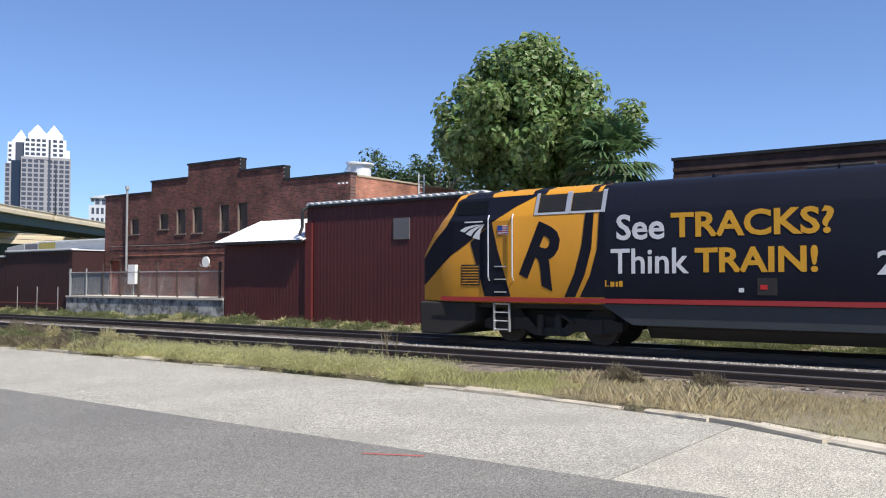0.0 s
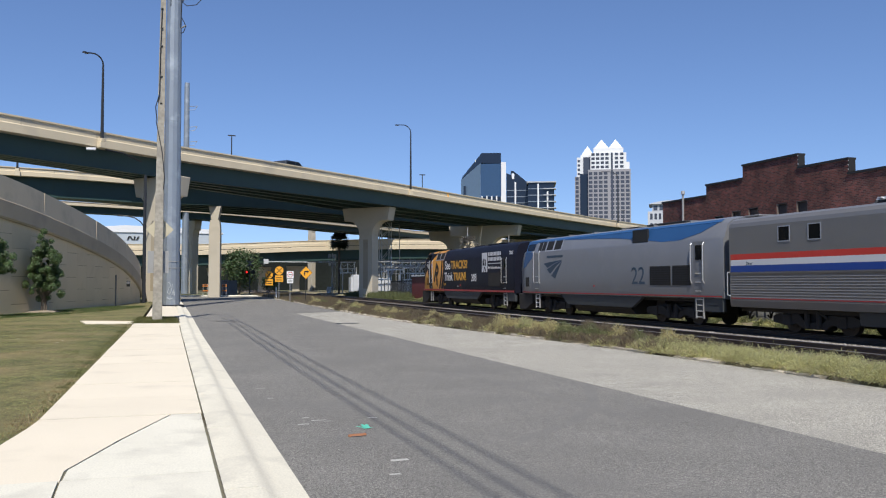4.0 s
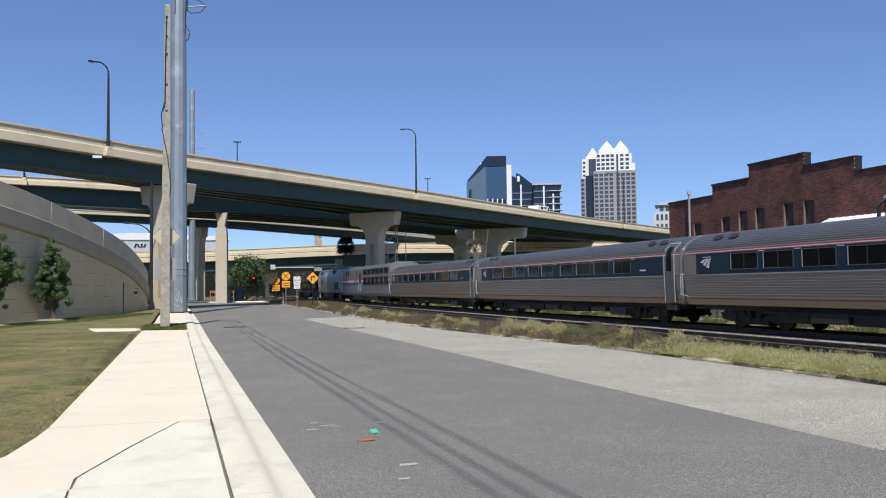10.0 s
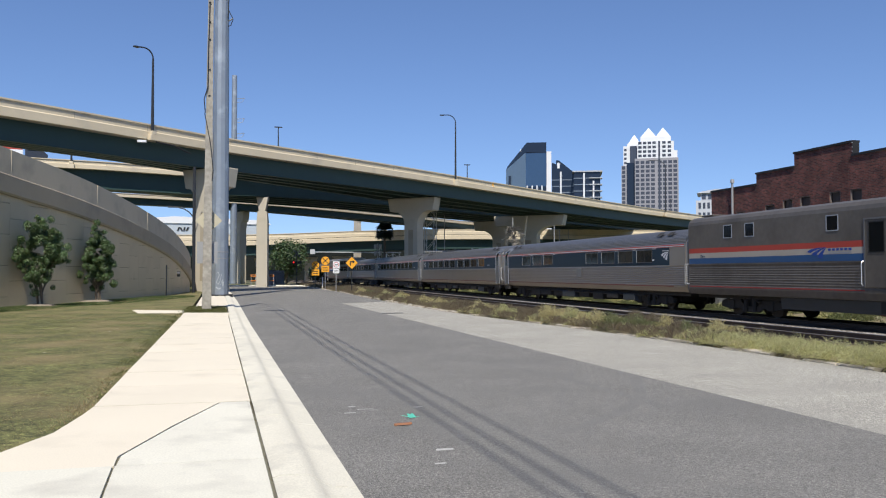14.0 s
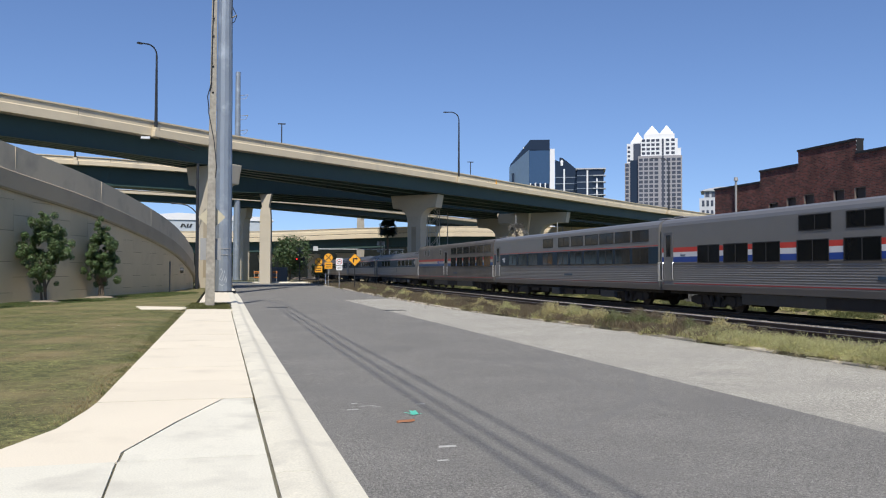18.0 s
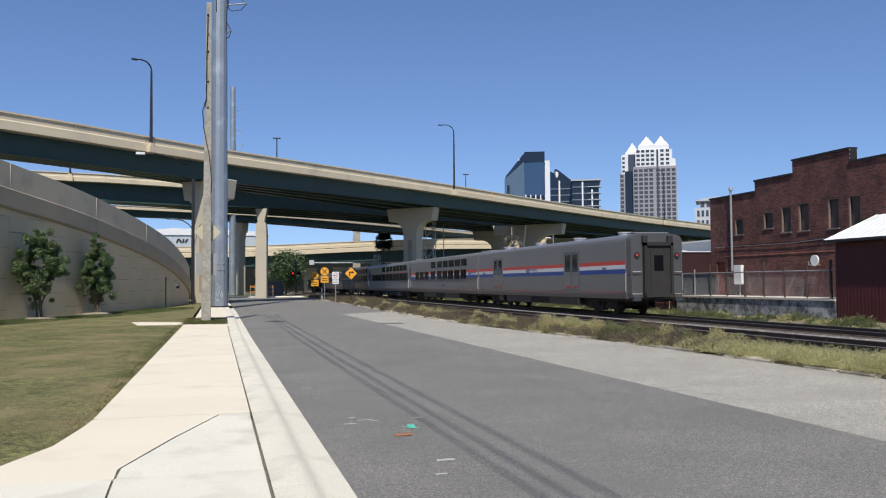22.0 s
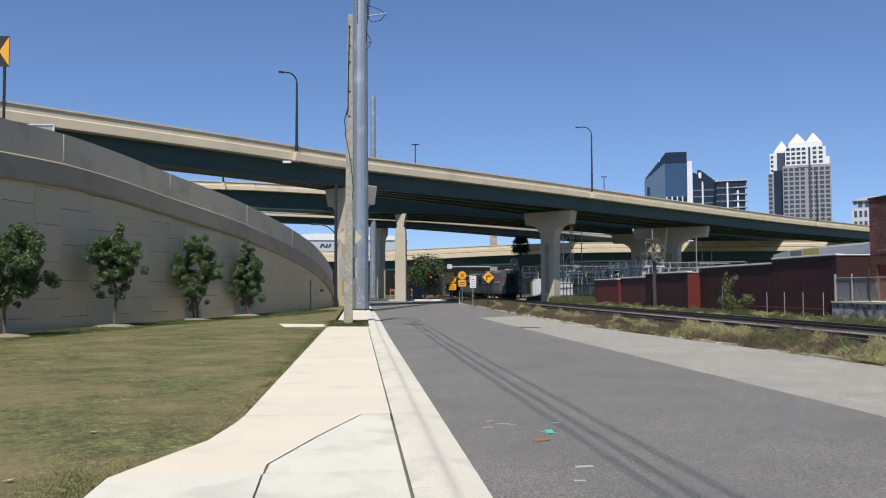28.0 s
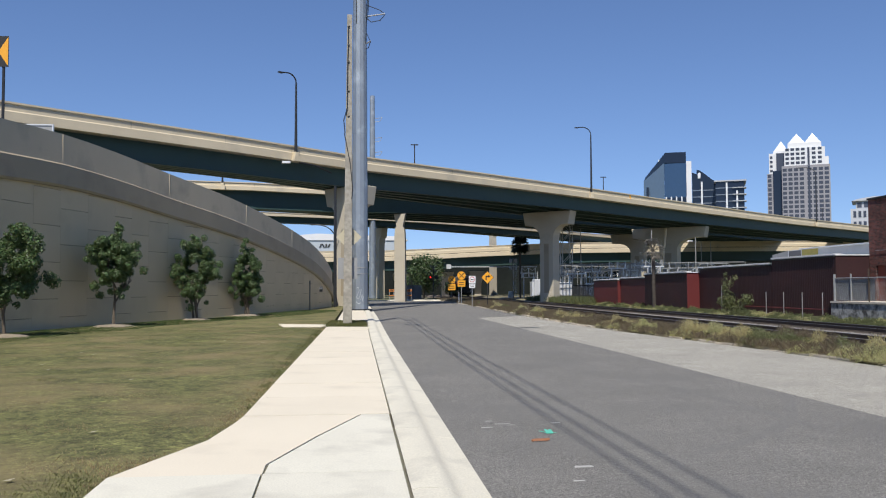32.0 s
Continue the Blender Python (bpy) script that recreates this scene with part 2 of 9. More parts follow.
OLD_KERB = mat("old_kerb", (0.50, 0.44, 0.35), 0.9, 0, 0.2, 2.5, 70, 0.5, (0.2, 0.19, 0.17), 0.4, 4, per_object=0.2)
JOINT = mat("joint", (0.15, 0.14, 0.095), 0.95, 0, 0.3, 4, 60)
SOIL = mat("ground_soil", (0.15, 0.14, 0.075), 0.95, 0, 0.3, 0.08, 6, 0.5, (0.085, 0.10, 0.04), 0.6, 0.05)
LAWN = mat("lawn_ground", (0.122, 0.122, 0.040), 0.95, 0, 0.25, 0.3, 60, 0.9, (0.235, 0.182, 0.085), 0.6, 0.45, speck=[(45, 0.5), (13, 0.4), (4, 0.28), (1.2, 0.15)])
VERGE = mat("verge_ground", (0.19, 0.16, 0.10), 0.95, 0, 0.35, 0.5, 30, 0.9, (0.22, 0.21, 0.10), 0.5, 0.4)
MULCH = mat("mulch", (0.27, 0.225, 0.165), 0.95, 0, 0.3, 3, 50, 1.0)
BALLAST = mat("ballast", (0.14, 0.122, 0.105), 0.95, 0, 0.45, 2.0, 22, 1.0, (0.16, 0.14, 0.12), 0.4, 3)
BALLAST_PALE = mat("ballast_stone", (0.36, 0.335, 0.30), 0.95, 0, 0.3, 2, 30, 0.8, per_island=0.5)
SLEEPER = mat("sleeper_wood", (0.075, 0.062, 0.05), 0.9, 0, 0.3, 3, 40, 0.6, per_object=0.4)
BALLAST_BROWN = mat("ballast_brown", (0.17, 0.135, 0.105), 0.95, 0, 0.4, 2.0, 22, 1.0, (0.08, 0.065, 0.055), 0.4, 3, speck=[(30, 0.4)])
RAIL = mat("rail_steel", (0.085, 0.065, 0.052), 0.7, 0.35, 0.25, 1.5, 40, 0.2)
RAIL_TOP = mat("rail_head", (0.38, 0.36, 0.34), 0.35, 0.9, 0.2, 2, 30)
CONCRETE = mat("bridge_concrete", (0.60, 0.51, 0.36), 0.85, 0, 0.10, 0.3, 20, 0.2, (0.40, 0.35, 0.27), 0.2, 0.35)
PIER = mat("pier_concrete", (0.46, 0.41, 0.32), 0.85, 0, 0.10, 0.25, 18, 0.2, (0.33, 0.29, 0.23), 0.2, 0.4)
GREEN_STEEL = mat("girder_green", (0.027, 0.060, 0.053), 0.55, 0, 0.2, 0.4, 10)
PANEL = mat("wall_panel", (0.56, 0.465, 0.305), 0.85, 0, 0.08, 0.5, 35, 0.25, (0.42, 0.34, 0.23), 0.15, 0.6, per_object=0.07)
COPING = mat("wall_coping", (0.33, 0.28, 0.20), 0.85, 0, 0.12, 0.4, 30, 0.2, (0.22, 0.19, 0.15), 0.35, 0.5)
PARAPET = mat("wall_parapet", (0.48, 0.415, 0.305), 0.85, 0, 0.12, 0.4, 30, 0.2, (0.27, 0.24, 0.19), 0.3, 0.5)
GALV = mat("galvanised", (0.29, 0.325, 0.36), 0.5, 0.55, 0.18, 0.7, 12, 0, (0.50, 0.54, 0.57), 0.3, 0.9)
POLE_CONCRETE = mat("pole_concrete", (0.33, 0.305, 0.255), 0.85, 0, 0.2, 1.2, 40, 0.3, (0.20, 0.18, 0.155), 0.45, 1.6, speck=[(6, 0.15)])
DARK_METAL = mat("dark_metal", (0.03, 0.032, 0.035), 0.5, 0.3, 0.2, 3, 40)
GREY_METAL = mat("grey_metal", (0.33, 0.33, 0.325), 0.5, 0.25, 0.15, 2, 30)
PALE_METAL = mat("pale_metal", (0.62, 0.63, 0.64), 0.45, 0.2, 0.1, 2, 30)
WHITE_METAL = mat("white_roof_metal", (0.74, 0.75, 0.75), 0.4, 0.1, 0.08, 0.8, 10, 0, (0.55, 0.53, 0.5), 0.15, 1)
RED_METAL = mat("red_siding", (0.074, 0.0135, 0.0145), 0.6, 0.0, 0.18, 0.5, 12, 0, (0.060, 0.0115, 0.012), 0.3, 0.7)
RED_DARK = mat("red_siding_dark", (0.030, 0.0085, 0.0095), 0.65, 0.0, 0.2, 0.5, 12, 0, (0.045, 0.010, 0.010), 0.3, 0.6)
# Brighter siding red: paints south ends as sunlit, also colours trim and rail.
RED_BRIGHT = mat("red_lit_ends_and_trim", (0.115, 0.018, 0.017), 0.55, 0.0, 0.15, 0.6, 12)
DOOR_RED = mat("door_red", (0.22, 0.06, 0.04), 0.6, 0, 0.2, 1, 20)
# Brick tones with light painted in: a darker shaded copy, an orange sunlit copy.
BRICK_SHADE_TONE = brick_mat("brick_shade_tone", (0.165, 0.050, 0.037), (0.05, 0.021, 0.018), (0.115, 0.08, 0.068), 0)
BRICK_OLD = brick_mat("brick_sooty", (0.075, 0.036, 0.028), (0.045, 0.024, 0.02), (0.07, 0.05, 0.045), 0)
BRICK_LIT_TONE = brick_mat("brick_lit_tone", (0.36, 0.13, 0.075), (0.25, 0.085, 0.05), (0.25, 0.19, 0.15), 1)
BOARDED = mat("boarded_window", (0.10, 0.075, 0.06), 0.85, 0, 0.25, 2, 25, 0.2)
SILL = mat("pale_sill", (0.20, 0.16, 0.13), 0.85, 0, 0.15, 3, 30)
DOCK = mat("dock_concrete", (0.17, 0.175, 0.175), 0.9, 0, 0.35, 0.9, 10, 0.5, (0.46, 0.46, 0.45), 0.55, 2.2, speck=[(1.3, 0.4), (2.6, 0.5), (8, 0.4)])
DOCK_TOP = mat("dock_edge", (0.55, 0.50, 0.43), 0.9, 0, 0.15, 1, 20)
MESH_GREY = mat("fence_metal", (0.42, 0.43, 0.43), 0.5, 0.5, 0.15, 3, 30)
SHEET_GREY = mat("fence_sheet", (0.14, 0.14, 0.145), 0.7, 0.2, 0.15, 1, 12)
SIGN_YELLOW = mat("sign_yellow", (0.80, 0.36, 0.02), 0.5, 0, 0.06, 2, 30)
SIGN_WHITE = mat("sign_white", (0.75, 0.75, 0.73), 0.5, 0, 0.05, 2, 30)
SIGN_BACK = mat("sign_back", (0.52, 0.47, 0.34), 0.6, 0.2, 0.1, 2, 20)
SIGN_BLACK = mat("sign_black", (0.015, 0.015, 0.015), 0.6)
SIGN_RED = mat("sign_red", (0.5, 0.02, 0.02), 0.5)
BARK = mat("bark", (0.12, 0.095, 0.07), 0.9, 0, 0.3, 4, 40, 0.8)
LEAF_OAK = leaf_mat("leaf_young_oak", (0.092, 0.14, 0.05))
LEAF_BIG = leaf_mat("leaf_broad", (0.18, 0.25, 0.085), 0.05, 0.45)
LEAF_FAR = leaf_mat("leaf_far", (0.075, 0.115, 0.045))
LEAF_PALM = leaf_mat("leaf_palm", (0.085, 0.14, 0.055), 0.04)
LEAF_DARK = leaf_mat("leaf_dark_palm", (0.018, 0.028, 0.014), 0.03, 0.15)
GRASS_DRY = leaf_mat("grass_dry", (0.60, 0.52, 0.34), 0.03, 0.5, 0.4)
GRASS_GREEN = leaf_mat("grass_green", (0.52, 0.50, 0.25), 0.04, 0.5, 0.4)
GRASS_LAWN = leaf_mat("grass_lawn", (0.165, 0.17, 0.06), 0.07, 0.45)
WEED_BROWN = leaf_mat("weed_brown", (0.21, 0.17, 0.11), 0.04, 0.45, 0.4)
WEED_GREEN = leaf_mat("weed_green", (0.17, 0.19, 0.085), 0.04, 0.45, 0.4)

# ---- the ground, the street and the tracks ----
def smooth_path(pts, step):
    """Places along a smooth line through pts."""
    out = []
    P = [Vector(p) for p in pts]
    for i in range(len(P) - 1):
        a, b, c, d = P[max(i - 1, 0)], P[i], P[i + 1], P[min(i + 2, len(P) - 1)]
        n = max(1, int((c - b).length / step))
        for k in range(n):
            t = k / n
            out.append(0.5 * ((2 * b) + (c - a) * t + (2 * a - 5 * b + 4 * c - d) * t * t + (3 * b - a - 3 * c + d) * t ** 3))
    return [tuple(p) for p in out] + [tuple(P[-1])]


def sheet(xs, ys, height):
    """A grid of ground with its height as a function of the place."""
    nx, ny = len(xs), len(ys)
    s = Shape()
    s.v = [(x, y, height(x, y)) for y in ys for x in xs]
    s.f = [(j * nx + i, j * nx + i + 1, (j + 1) * nx + i + 1, (j + 1) * nx + i) for j in range(ny - 1) for i in range(nx - 1)]
    return s


def steps(a, b, n):
    return [a + (b - a) * i / n for i in range(n + 1)]


KERB_LINE = [(9.3, 0.4, 0), (10.0, 2.2, 0), (10.35, 2.9, 0), (10.8, 4.2, 0), (11.1, 6, 0), (11.3, 8.2, 0), (11.45, 10.5, 0), (11.5, 14, 0), (11.45, 19, 0), (11.25, 23.5, 0),
             (10.9, 28, 0), (10.4, 34, 0), (10.2, 41, 0), (10.5, 55, 0), (10.85, 70, 0), (11.3, 90, 0), (11.5, 116, 0)]
TRACK_FAR, TRACK_NEAR = 22.05, 17.45      # centre lines of the two tracks


def bend(y):
    """How far the tracks swing to the right."""
    if y < 55:
        return 0.0
    return 0.0 if y < 150 else 0.0006 * (y - 150) ** 2 if y < 200 else 1.5 + 0.06 * (y - 200)


def kerb_x(y):
    for a, b in zip(KERB_LINE, KERB_LINE[1:]):
        if a[1] <= y <= b[1]:
            return a[0] + (b[0] - a[0]) * (y - a[1]) / (b[1] - a[1])
    return KERB_LINE[0][0] if y < KERB_LINE[0][1] else KERB_LINE[-1][0]


far_x = [-2500, -800, -300, -120, -40, 0, 11.2, 15, 24.5, 26.4, 60, 120, 300, 800, 2500]
far_z = {11.2: -0.16, 15: -0.62, 24.5: -0.62, 26.4: -0.12}
ground = tagged(part("ground", sheet(far_x, [-2500, -800, -300, -100, 0, 100, 200, 300, 800, 2500], lambda x, y: far_z.get(x, -0.14)), SOIL),
                "flat ground of dry soil and thin grass reaching the horizon", "ground", kind="structure")

road = tagged(part("road", Shape().box(1.12, 7.02, -45, 50, -0.13, 0.0).prism([(1.12, 50), (7.02, 50), (10.2, 52.5), (10.3, 60), (10.75, 70), (11.2, 90), (11.4, 117.6), (1.5, 117.6)], 2, -0.13, 0.0), ASPHALT),
              "dark grey asphalt road with faint tyre wear", "road", kind="structure")
side = [(7.02, 3.36), (10.5, 3.36)] + [(x - 0.06, y) for x, y, z in KERB_LINE if 3.4 < y < 47] + [(10.2, 52.4), (7.02, 49.95)]
tagged(part("road_shoulder", Shape().prism(side, 2, -0.13, -0.001), OLD_ASPHALT), "pale worn old asphalt shoulder along the road", "road", kind="structure")
tagged(part("road_apron", Shape().prism([(7.02, -45), (16.0, -45), (16.0, -2.5), (11.3, 0.3), (11.0, 2.2), (11.0, 3.34), (7.02, 3.34)], 2, -0.13, -0.002), APRON),
       "pale gravelly concrete apron joining the road", "road", kind="structure")

# kerb and gutter beside the walkway, in lengths of three metres
kerb_left = tagged(new("kerb"), "pale concrete kerb and gutter beside the walkway", "kerb", kind="structure")
lens = [(-0.68, 0.0), (-0.68, 0.125), (-0.62, 0.14), (-0.42, 0.14), (-0.36, 0.122), (-0.31, 0.08), (-0.26, 0.045), (-0.20, 0.03), (0.0, 0.004), (0.0, -0.12), (-0.68, -0.12)]
gut = Shape().sweep([(0, 0.006, 0), (0, 2.992, 0)], lens).mesh("kerb_length", KERB_CONCRETE, smooth=True)
for i in range(46):
    y = -20 + 3.0 * i
    ob = new("kerb_length", gut)
    ob.parent, ob.location = kerb_left, (1.12 + (0.12 if y > 28 else 0.0) * min(1, (y - 28) / 25 if y > 28 else 0), y, 0)

# the walkway, slab by slab, with open joints
walkway = tagged(new("pavement"), "sunlit cream concrete walkway with dark weedy joints", "pavement", kind="structure")
slabs = [(-2.05, 0.42, -8.0, -2.6), (-2.05, 0.42, -2.6, 2.4), (-2.05, 0.42, 2.4, 6.1)]
slab_polys = [
    [(-2.1, 6.115), (-0.79, 6.115), (-0.84, 7.72), (-2.14, 7.72)],
    [(-0.77, 6.115), (0.408, 6.115), (0.408, 7.72), (-0.82, 7.72)],
    [(-0.81, 7.74), (0.408, 7.74), (0.408, 11.2), (0.06, 11.2), (-0.42, 9.62), (-0.81, 8.16)],
    [(-2.14, 7.74), (-0.83, 7.74), (-0.84, 8.14), (-0.45, 9.62), (0.035, 11.2), (0.035, 11.22), (-1.44, 11.22), (-1.48, 10.6), (-1.6, 9.5), (-2.02, 8.15)],
]
y = 11.24
while y < 34.5:
    slab_polys.append([(-1.44 + 0.006 * (y - 11), y), (0.416, y), (0.416, min(y + 1.83, 34.9)), (-1.44 + 0.006 * (y - 9.2), min(y + 1.83, 34.9))])
    y += 1.845
slab_polys += [[(-3.6, 40.2), (-3.1, 37.0), (-1.34, 36.9), (-1.34, 39.0)], [(-1.3, 36.9), (-1.3, 34.95), (0.72, 34.95), (0.72, 36.3), (-0.2, 36.6)],
               [(-1.0, 44.0), (0.55, 44.0), (0.55, 62.0), (-1.0, 62.0)], [(-1.0, 62.1), (0.5, 62.1), (0.5, 110), (-1.0, 110)]]
for x0, x1, y0, y1 in slabs:
    slab_polys.append([(x0, y0 + 0.01), (x1, y0 + 0.01), (x1, y1 - 0.01), (x0, y1 - 0.01)])
for poly in slab_polys:
    part("slab", Shape().prism(poly, 2, -0.1, 0.13 + random.uniform(-0.004, 0.004)), WALKWAY if poly[0][1] > 7.8 or poly is slab_polys[3] else WALKWAY_GREY, walkway)
part("joint_fill", Shape().box(-2.0, 0.432, -8, 7.95, -0.1, 0.112).box(-1.3, 0.431, 7.95, 34.8, -0.1, 0.1125), JOINT, walkway)


def wave(x, y, k=1.0):
    return 0.05 * noise.noise((x * 0.21 * k, y * 0.21 * k, 0.3)) + 0.02 * noise.noise((x * 0.9 * k, y * 0.9 * k, 4.1))


WALL_LINE = [(-18.9, 7.5, 7.85), (-16.4, 20.7, 8.05), (-14.7, 29.2, 8.2), (-13.6, 34.4, 8.35), (-12.65, 38.2, 8.45), (-11.5, 42.2, 8.3), (-10.0, 46.8, 7.9), (-7.55, 53.9, 7.25), (-5.2, 62.2, 6.27),
             (-3.5, 70, 5.2), (-2.55, 77, 3.9), (-2.4, 82, 2.9), (-3.2, 90, 2.0)]


def wall_x(y):
    for a, b in zip(WALL_LINE, WALL_LINE[1:]):
        if a[1] <= y <= b[1]:
            return a[0] + (b[0] - a[0]) * (y - a[1]) / (b[1] - a[1])
    return WALL_LINE[0][0] if y < 7.5 else WALL_LINE[-1][0]


def lawn_height(x, y):
    return (0.10 if x < -1.45 else 0.10 - 0.2 * (x + 1.45)) + wave(x, y) * (1 if x < -2.2 else 0.3)


lawn = Shape()
rows_y = steps(-25, 118, 130)
for j, y in enumerate(rows_y):
    edge = -1.2
    left = min(wall_x(y) - 0.3, -4.0) if y > 8 else -45
    lawn.v += [(left + (edge - left) * i / 26, y, lawn_height(left + (edge - left) * i / 26, y)) for i in range(27)]
lawn.f = [(j * 27 + i, j * 27 + i + 1, (j + 1) * 27 + i + 1, (j + 1) * 27 + i) for j in range(len(rows_y) - 1) for i in range(26)]
tagged(part("lawn", lawn, LAWN, smooth=True), "patchy mown lawn turning brown between walkway and wall", "lawn", kind="structure")
tagged(part("lawn_strip", sheet(steps(-1.5, 0.44, 6), steps(36.4, 44, 12), lambda x, y: 0.12 + wave(x, y, 2)), LAWN, smooth=True), "small patch of grass round the poles", "lawn", kind="structure")


def verge_height(x, y):
    k = kerb_x(y)
    if x < 13.6:
        z = 0.10 - 0.04 * max(0, x - k)
    elif x < 15.4:
        z = 0.0 - 0.25 * (x - 13.6) / 1.8
    elif x < 24.6:
        z = -0.30
    else:
        z = -0.30 + 0.28 * min(1, (x - 24.6) / 1.6)
    return z + wave(x, y, 1.5)


verge = Shape()
vy = steps(-60, 200, 190)
for y in vy:
    left = kerb_x(y) + 0.02 if y > 0.6 else 9.2 + (0.6 - y) * 1.6
    verge.v += [(left + (46 - left) * (i / 34) ** 1.6, y, verge_height(left + (46 - left) * (i / 34) ** 1.6, y) - (0.16 if i == 0 else 0)) for i in range(35)]
verge.f = [(j * 35 + i, j * 35 + i + 1, (j + 1) * 35 + i + 1, (j + 1) * 35 + i) for j in range(len(vy) - 1) for i in range(34)]
tagged(part("verge", verge, VERGE, smooth=True), "rough verge of dry grass and dirt beside the tracks", "verge", kind="structure")

# old kerb stones along the verge
old_kerb = tagged(new("kerb_old"), "broken row of weathered concrete kerb stones", "kerb", kind="structure")
path = smooth_path(KERB_LINE, 0.4)
stone_mesh = []
for k in range(4):
    s = Shape()
    prof = [(-0.09, -0.12), (-0.085, 0.055 + 0.02 * k % 0.03), (-0.05, 0.085), (0.06, 0.10 - 0.01 * k), (0.11, 0.08), (0.11, -0.12)]
    s.sweep([(0, 0, 0), (0.01 * (k - 1), 0.45, 0.008 * (k % 2)), (0, 0.97, 0)], prof)
    stone_mesh.append(s.mesh("kerb_stone", OLD_KERB))
dist, rng = 0.0, random.Random(4)
for a, b in zip(path, path[1:]):
    dist += (Vector(b) - Vector(a)).length
    if dist >= 1.0:
        dist -= 1.0
        gap = rng.random() < (0.1 if a[1] < 8.6 else 0.85 if a[1] < 19.5 else 0.5)
        if gap and a[1] < 110:
            continue
        ob = new("kerb_stone", stone_mesh[rng.randrange(4)])
        ob.parent = old_kerb
        ob.matrix_basis = pose(a[0], a[1], rng.uniform(-0.055, -0.015), rng.uniform(-1.5, 1.5), rng.uniform(-4, 4), -math.degrees(math.atan2(b[0] - a[0], b[1] - a[1])) + rng.uniform(-2.5, 2.5))
tagged(part("kerb_end", Shape().sweep([(-1.0, 118, 0), (12.4, 118, 0)], [(-0.4, -0.1), (-0.4, 0.16), (0.2, 0.16), (0.3, 0.0), (0.3, -0.1)]), KERB_CONCRETE), "pale kerb across the end of the road", "kerb", kind="structure")

# ---- two tracks ----
RAIL_SECTION = [(-0.075, -0.17), (0.075, -0.17), (0.07, -0.155), (0.012, -0.14), (0.012, -0.045), (0.036, -0.035), (0.036, -0.006), (-0.036, -0.006), (-0.036, -0.035), (-0.012, -0.045), (-0.012, -0.14), (-0.07, -0.155)]


def track(centre, name, label):
    top = tagged(new(name), label, "railway track", "railway tracks", kind="structure")
    ys = steps(-290, 50, 24) + steps(54, 100, 14) + steps(108, 500, 20)
    mid = [(centre + bend(y), y, 0) for y in ys]
    part("ballast_bed", Shape().sweep(mid, [(-2.3, -0.48), (-1.55, -0.19), (1.55, -0.19), (2.3, -0.48)]), BALLAST if centre > 20 else BALLAST_BROWN, top)
    for s in (-0.755, 0.755):
        line = [(x + s, y, z) for x, y, z in mid]
        part("rail", Shape().sweep(line, RAIL_SECTION), RAIL, top)
        part("rail_head", Shape().sweep(line, [(-0.034, -0.006), (0.034, -0.006), (0.028, 0.0), (-0.028, 0.0)]), RAIL_TOP, top)
    tie = Shape().box(-1.3, 1.3, -0.115, 0.115, -0.40, -0.175).mesh("sleeper", SLEEPER)
    for i in range(130):
        y = -6 + 0.55 * i
        ob = new("sleeper", tie)
        ob.parent, ob.matrix_basis = top, pose(centre + bend(y) + random.uniform(-0.04, 0.04), y, random.uniform(-0.012, 0.004), 0, 0, random.uniform(-1, 1))
    rest = Shape()
    for i in range(140):
        y = 65.6 + 0.55 * i
        rest.box(centre + bend(y) - 1.3, centre + bend(y) + 1.3, y - 0.115, y + 0.115, -0.4, -0.175)
    tagged(part("far_sleepers", rest, SLEEPER, top), kind="stuff")
    return top


track(TRACK_FAR, "railway_track_1", "railway track on grey ballast with rusty rails")
track(TRACK_NEAR, "railway_track_2", "unused near railway track with rusty rails")

# loose pale stones between and beside the rails
rng = random.Random(9)
stones = Shape()
for i in range(4200):
    y = rng.uniform(-4, 62) if rng.random() < 0.75 else rng.uniform(0, 25)
    lane = rng.random()
    x = rng.gauss(19.75, 0.14) if lane < 0.6 else rng.choice((rng.uniform(15.1, 16.3), rng.uniform(17.0, 18.0), rng.uniform(18.4, 19.2)))
    r = rng.uniform(0.018, 0.042)
    z = -0.20 + (0.05 * math.exp(-((x - 19.7) / 0.5) ** 2) if lane < 0.6 else 0) + rng.uniform(-0.02, 0.03)
    if x < 15.8:
        z -= 0.08
    a = [(x + r * rng.uniform(0.6, 1.2) * math.cos(k * 2.1 + rng.random()), y + r * rng.uniform(0.6, 1.2) * math.sin(k * 2.1 + rng.random()), z) for k in range(3)]
    stones.add(a + [(x, y, z + r * rng.uniform(0.7, 1.2))], [(0, 1, 3), (1, 2, 3), (2, 0, 3)])
tagged(part("ballast_stones", stones, BALLAST_PALE, fix=False), "loose pale crushed stone heaped between the tracks", "ballast", kind="stuff")

# ---- the elevated roads ----
BARRIER = [(0.02, -1.30), (0.02, -0.66), (-0.06, -0.58), (-0.06, -0.16), (0.04, -0.12), (0.04, 0.0), (-0.22, 0.0), (-0.24, -0.5), (-0.42, -0.8), (-0.45, -1.30)]


def run_along(path, u, w):
    """The path shifted by u (a number, or one for each place) to the left and raised by w."""
    out = []
    for i, p in enumerate(path):
        d = Vector(path[min(i + 1, len(path) - 1)]) - Vector(path[max(i - 1, 0)])
        d.z = 0
        d.normalize()
        k = u[i] if isinstance(u, list) else u
        out.append((p[0] - d.y * k, p[1] + d.x * k, p[2] + w))
    return out


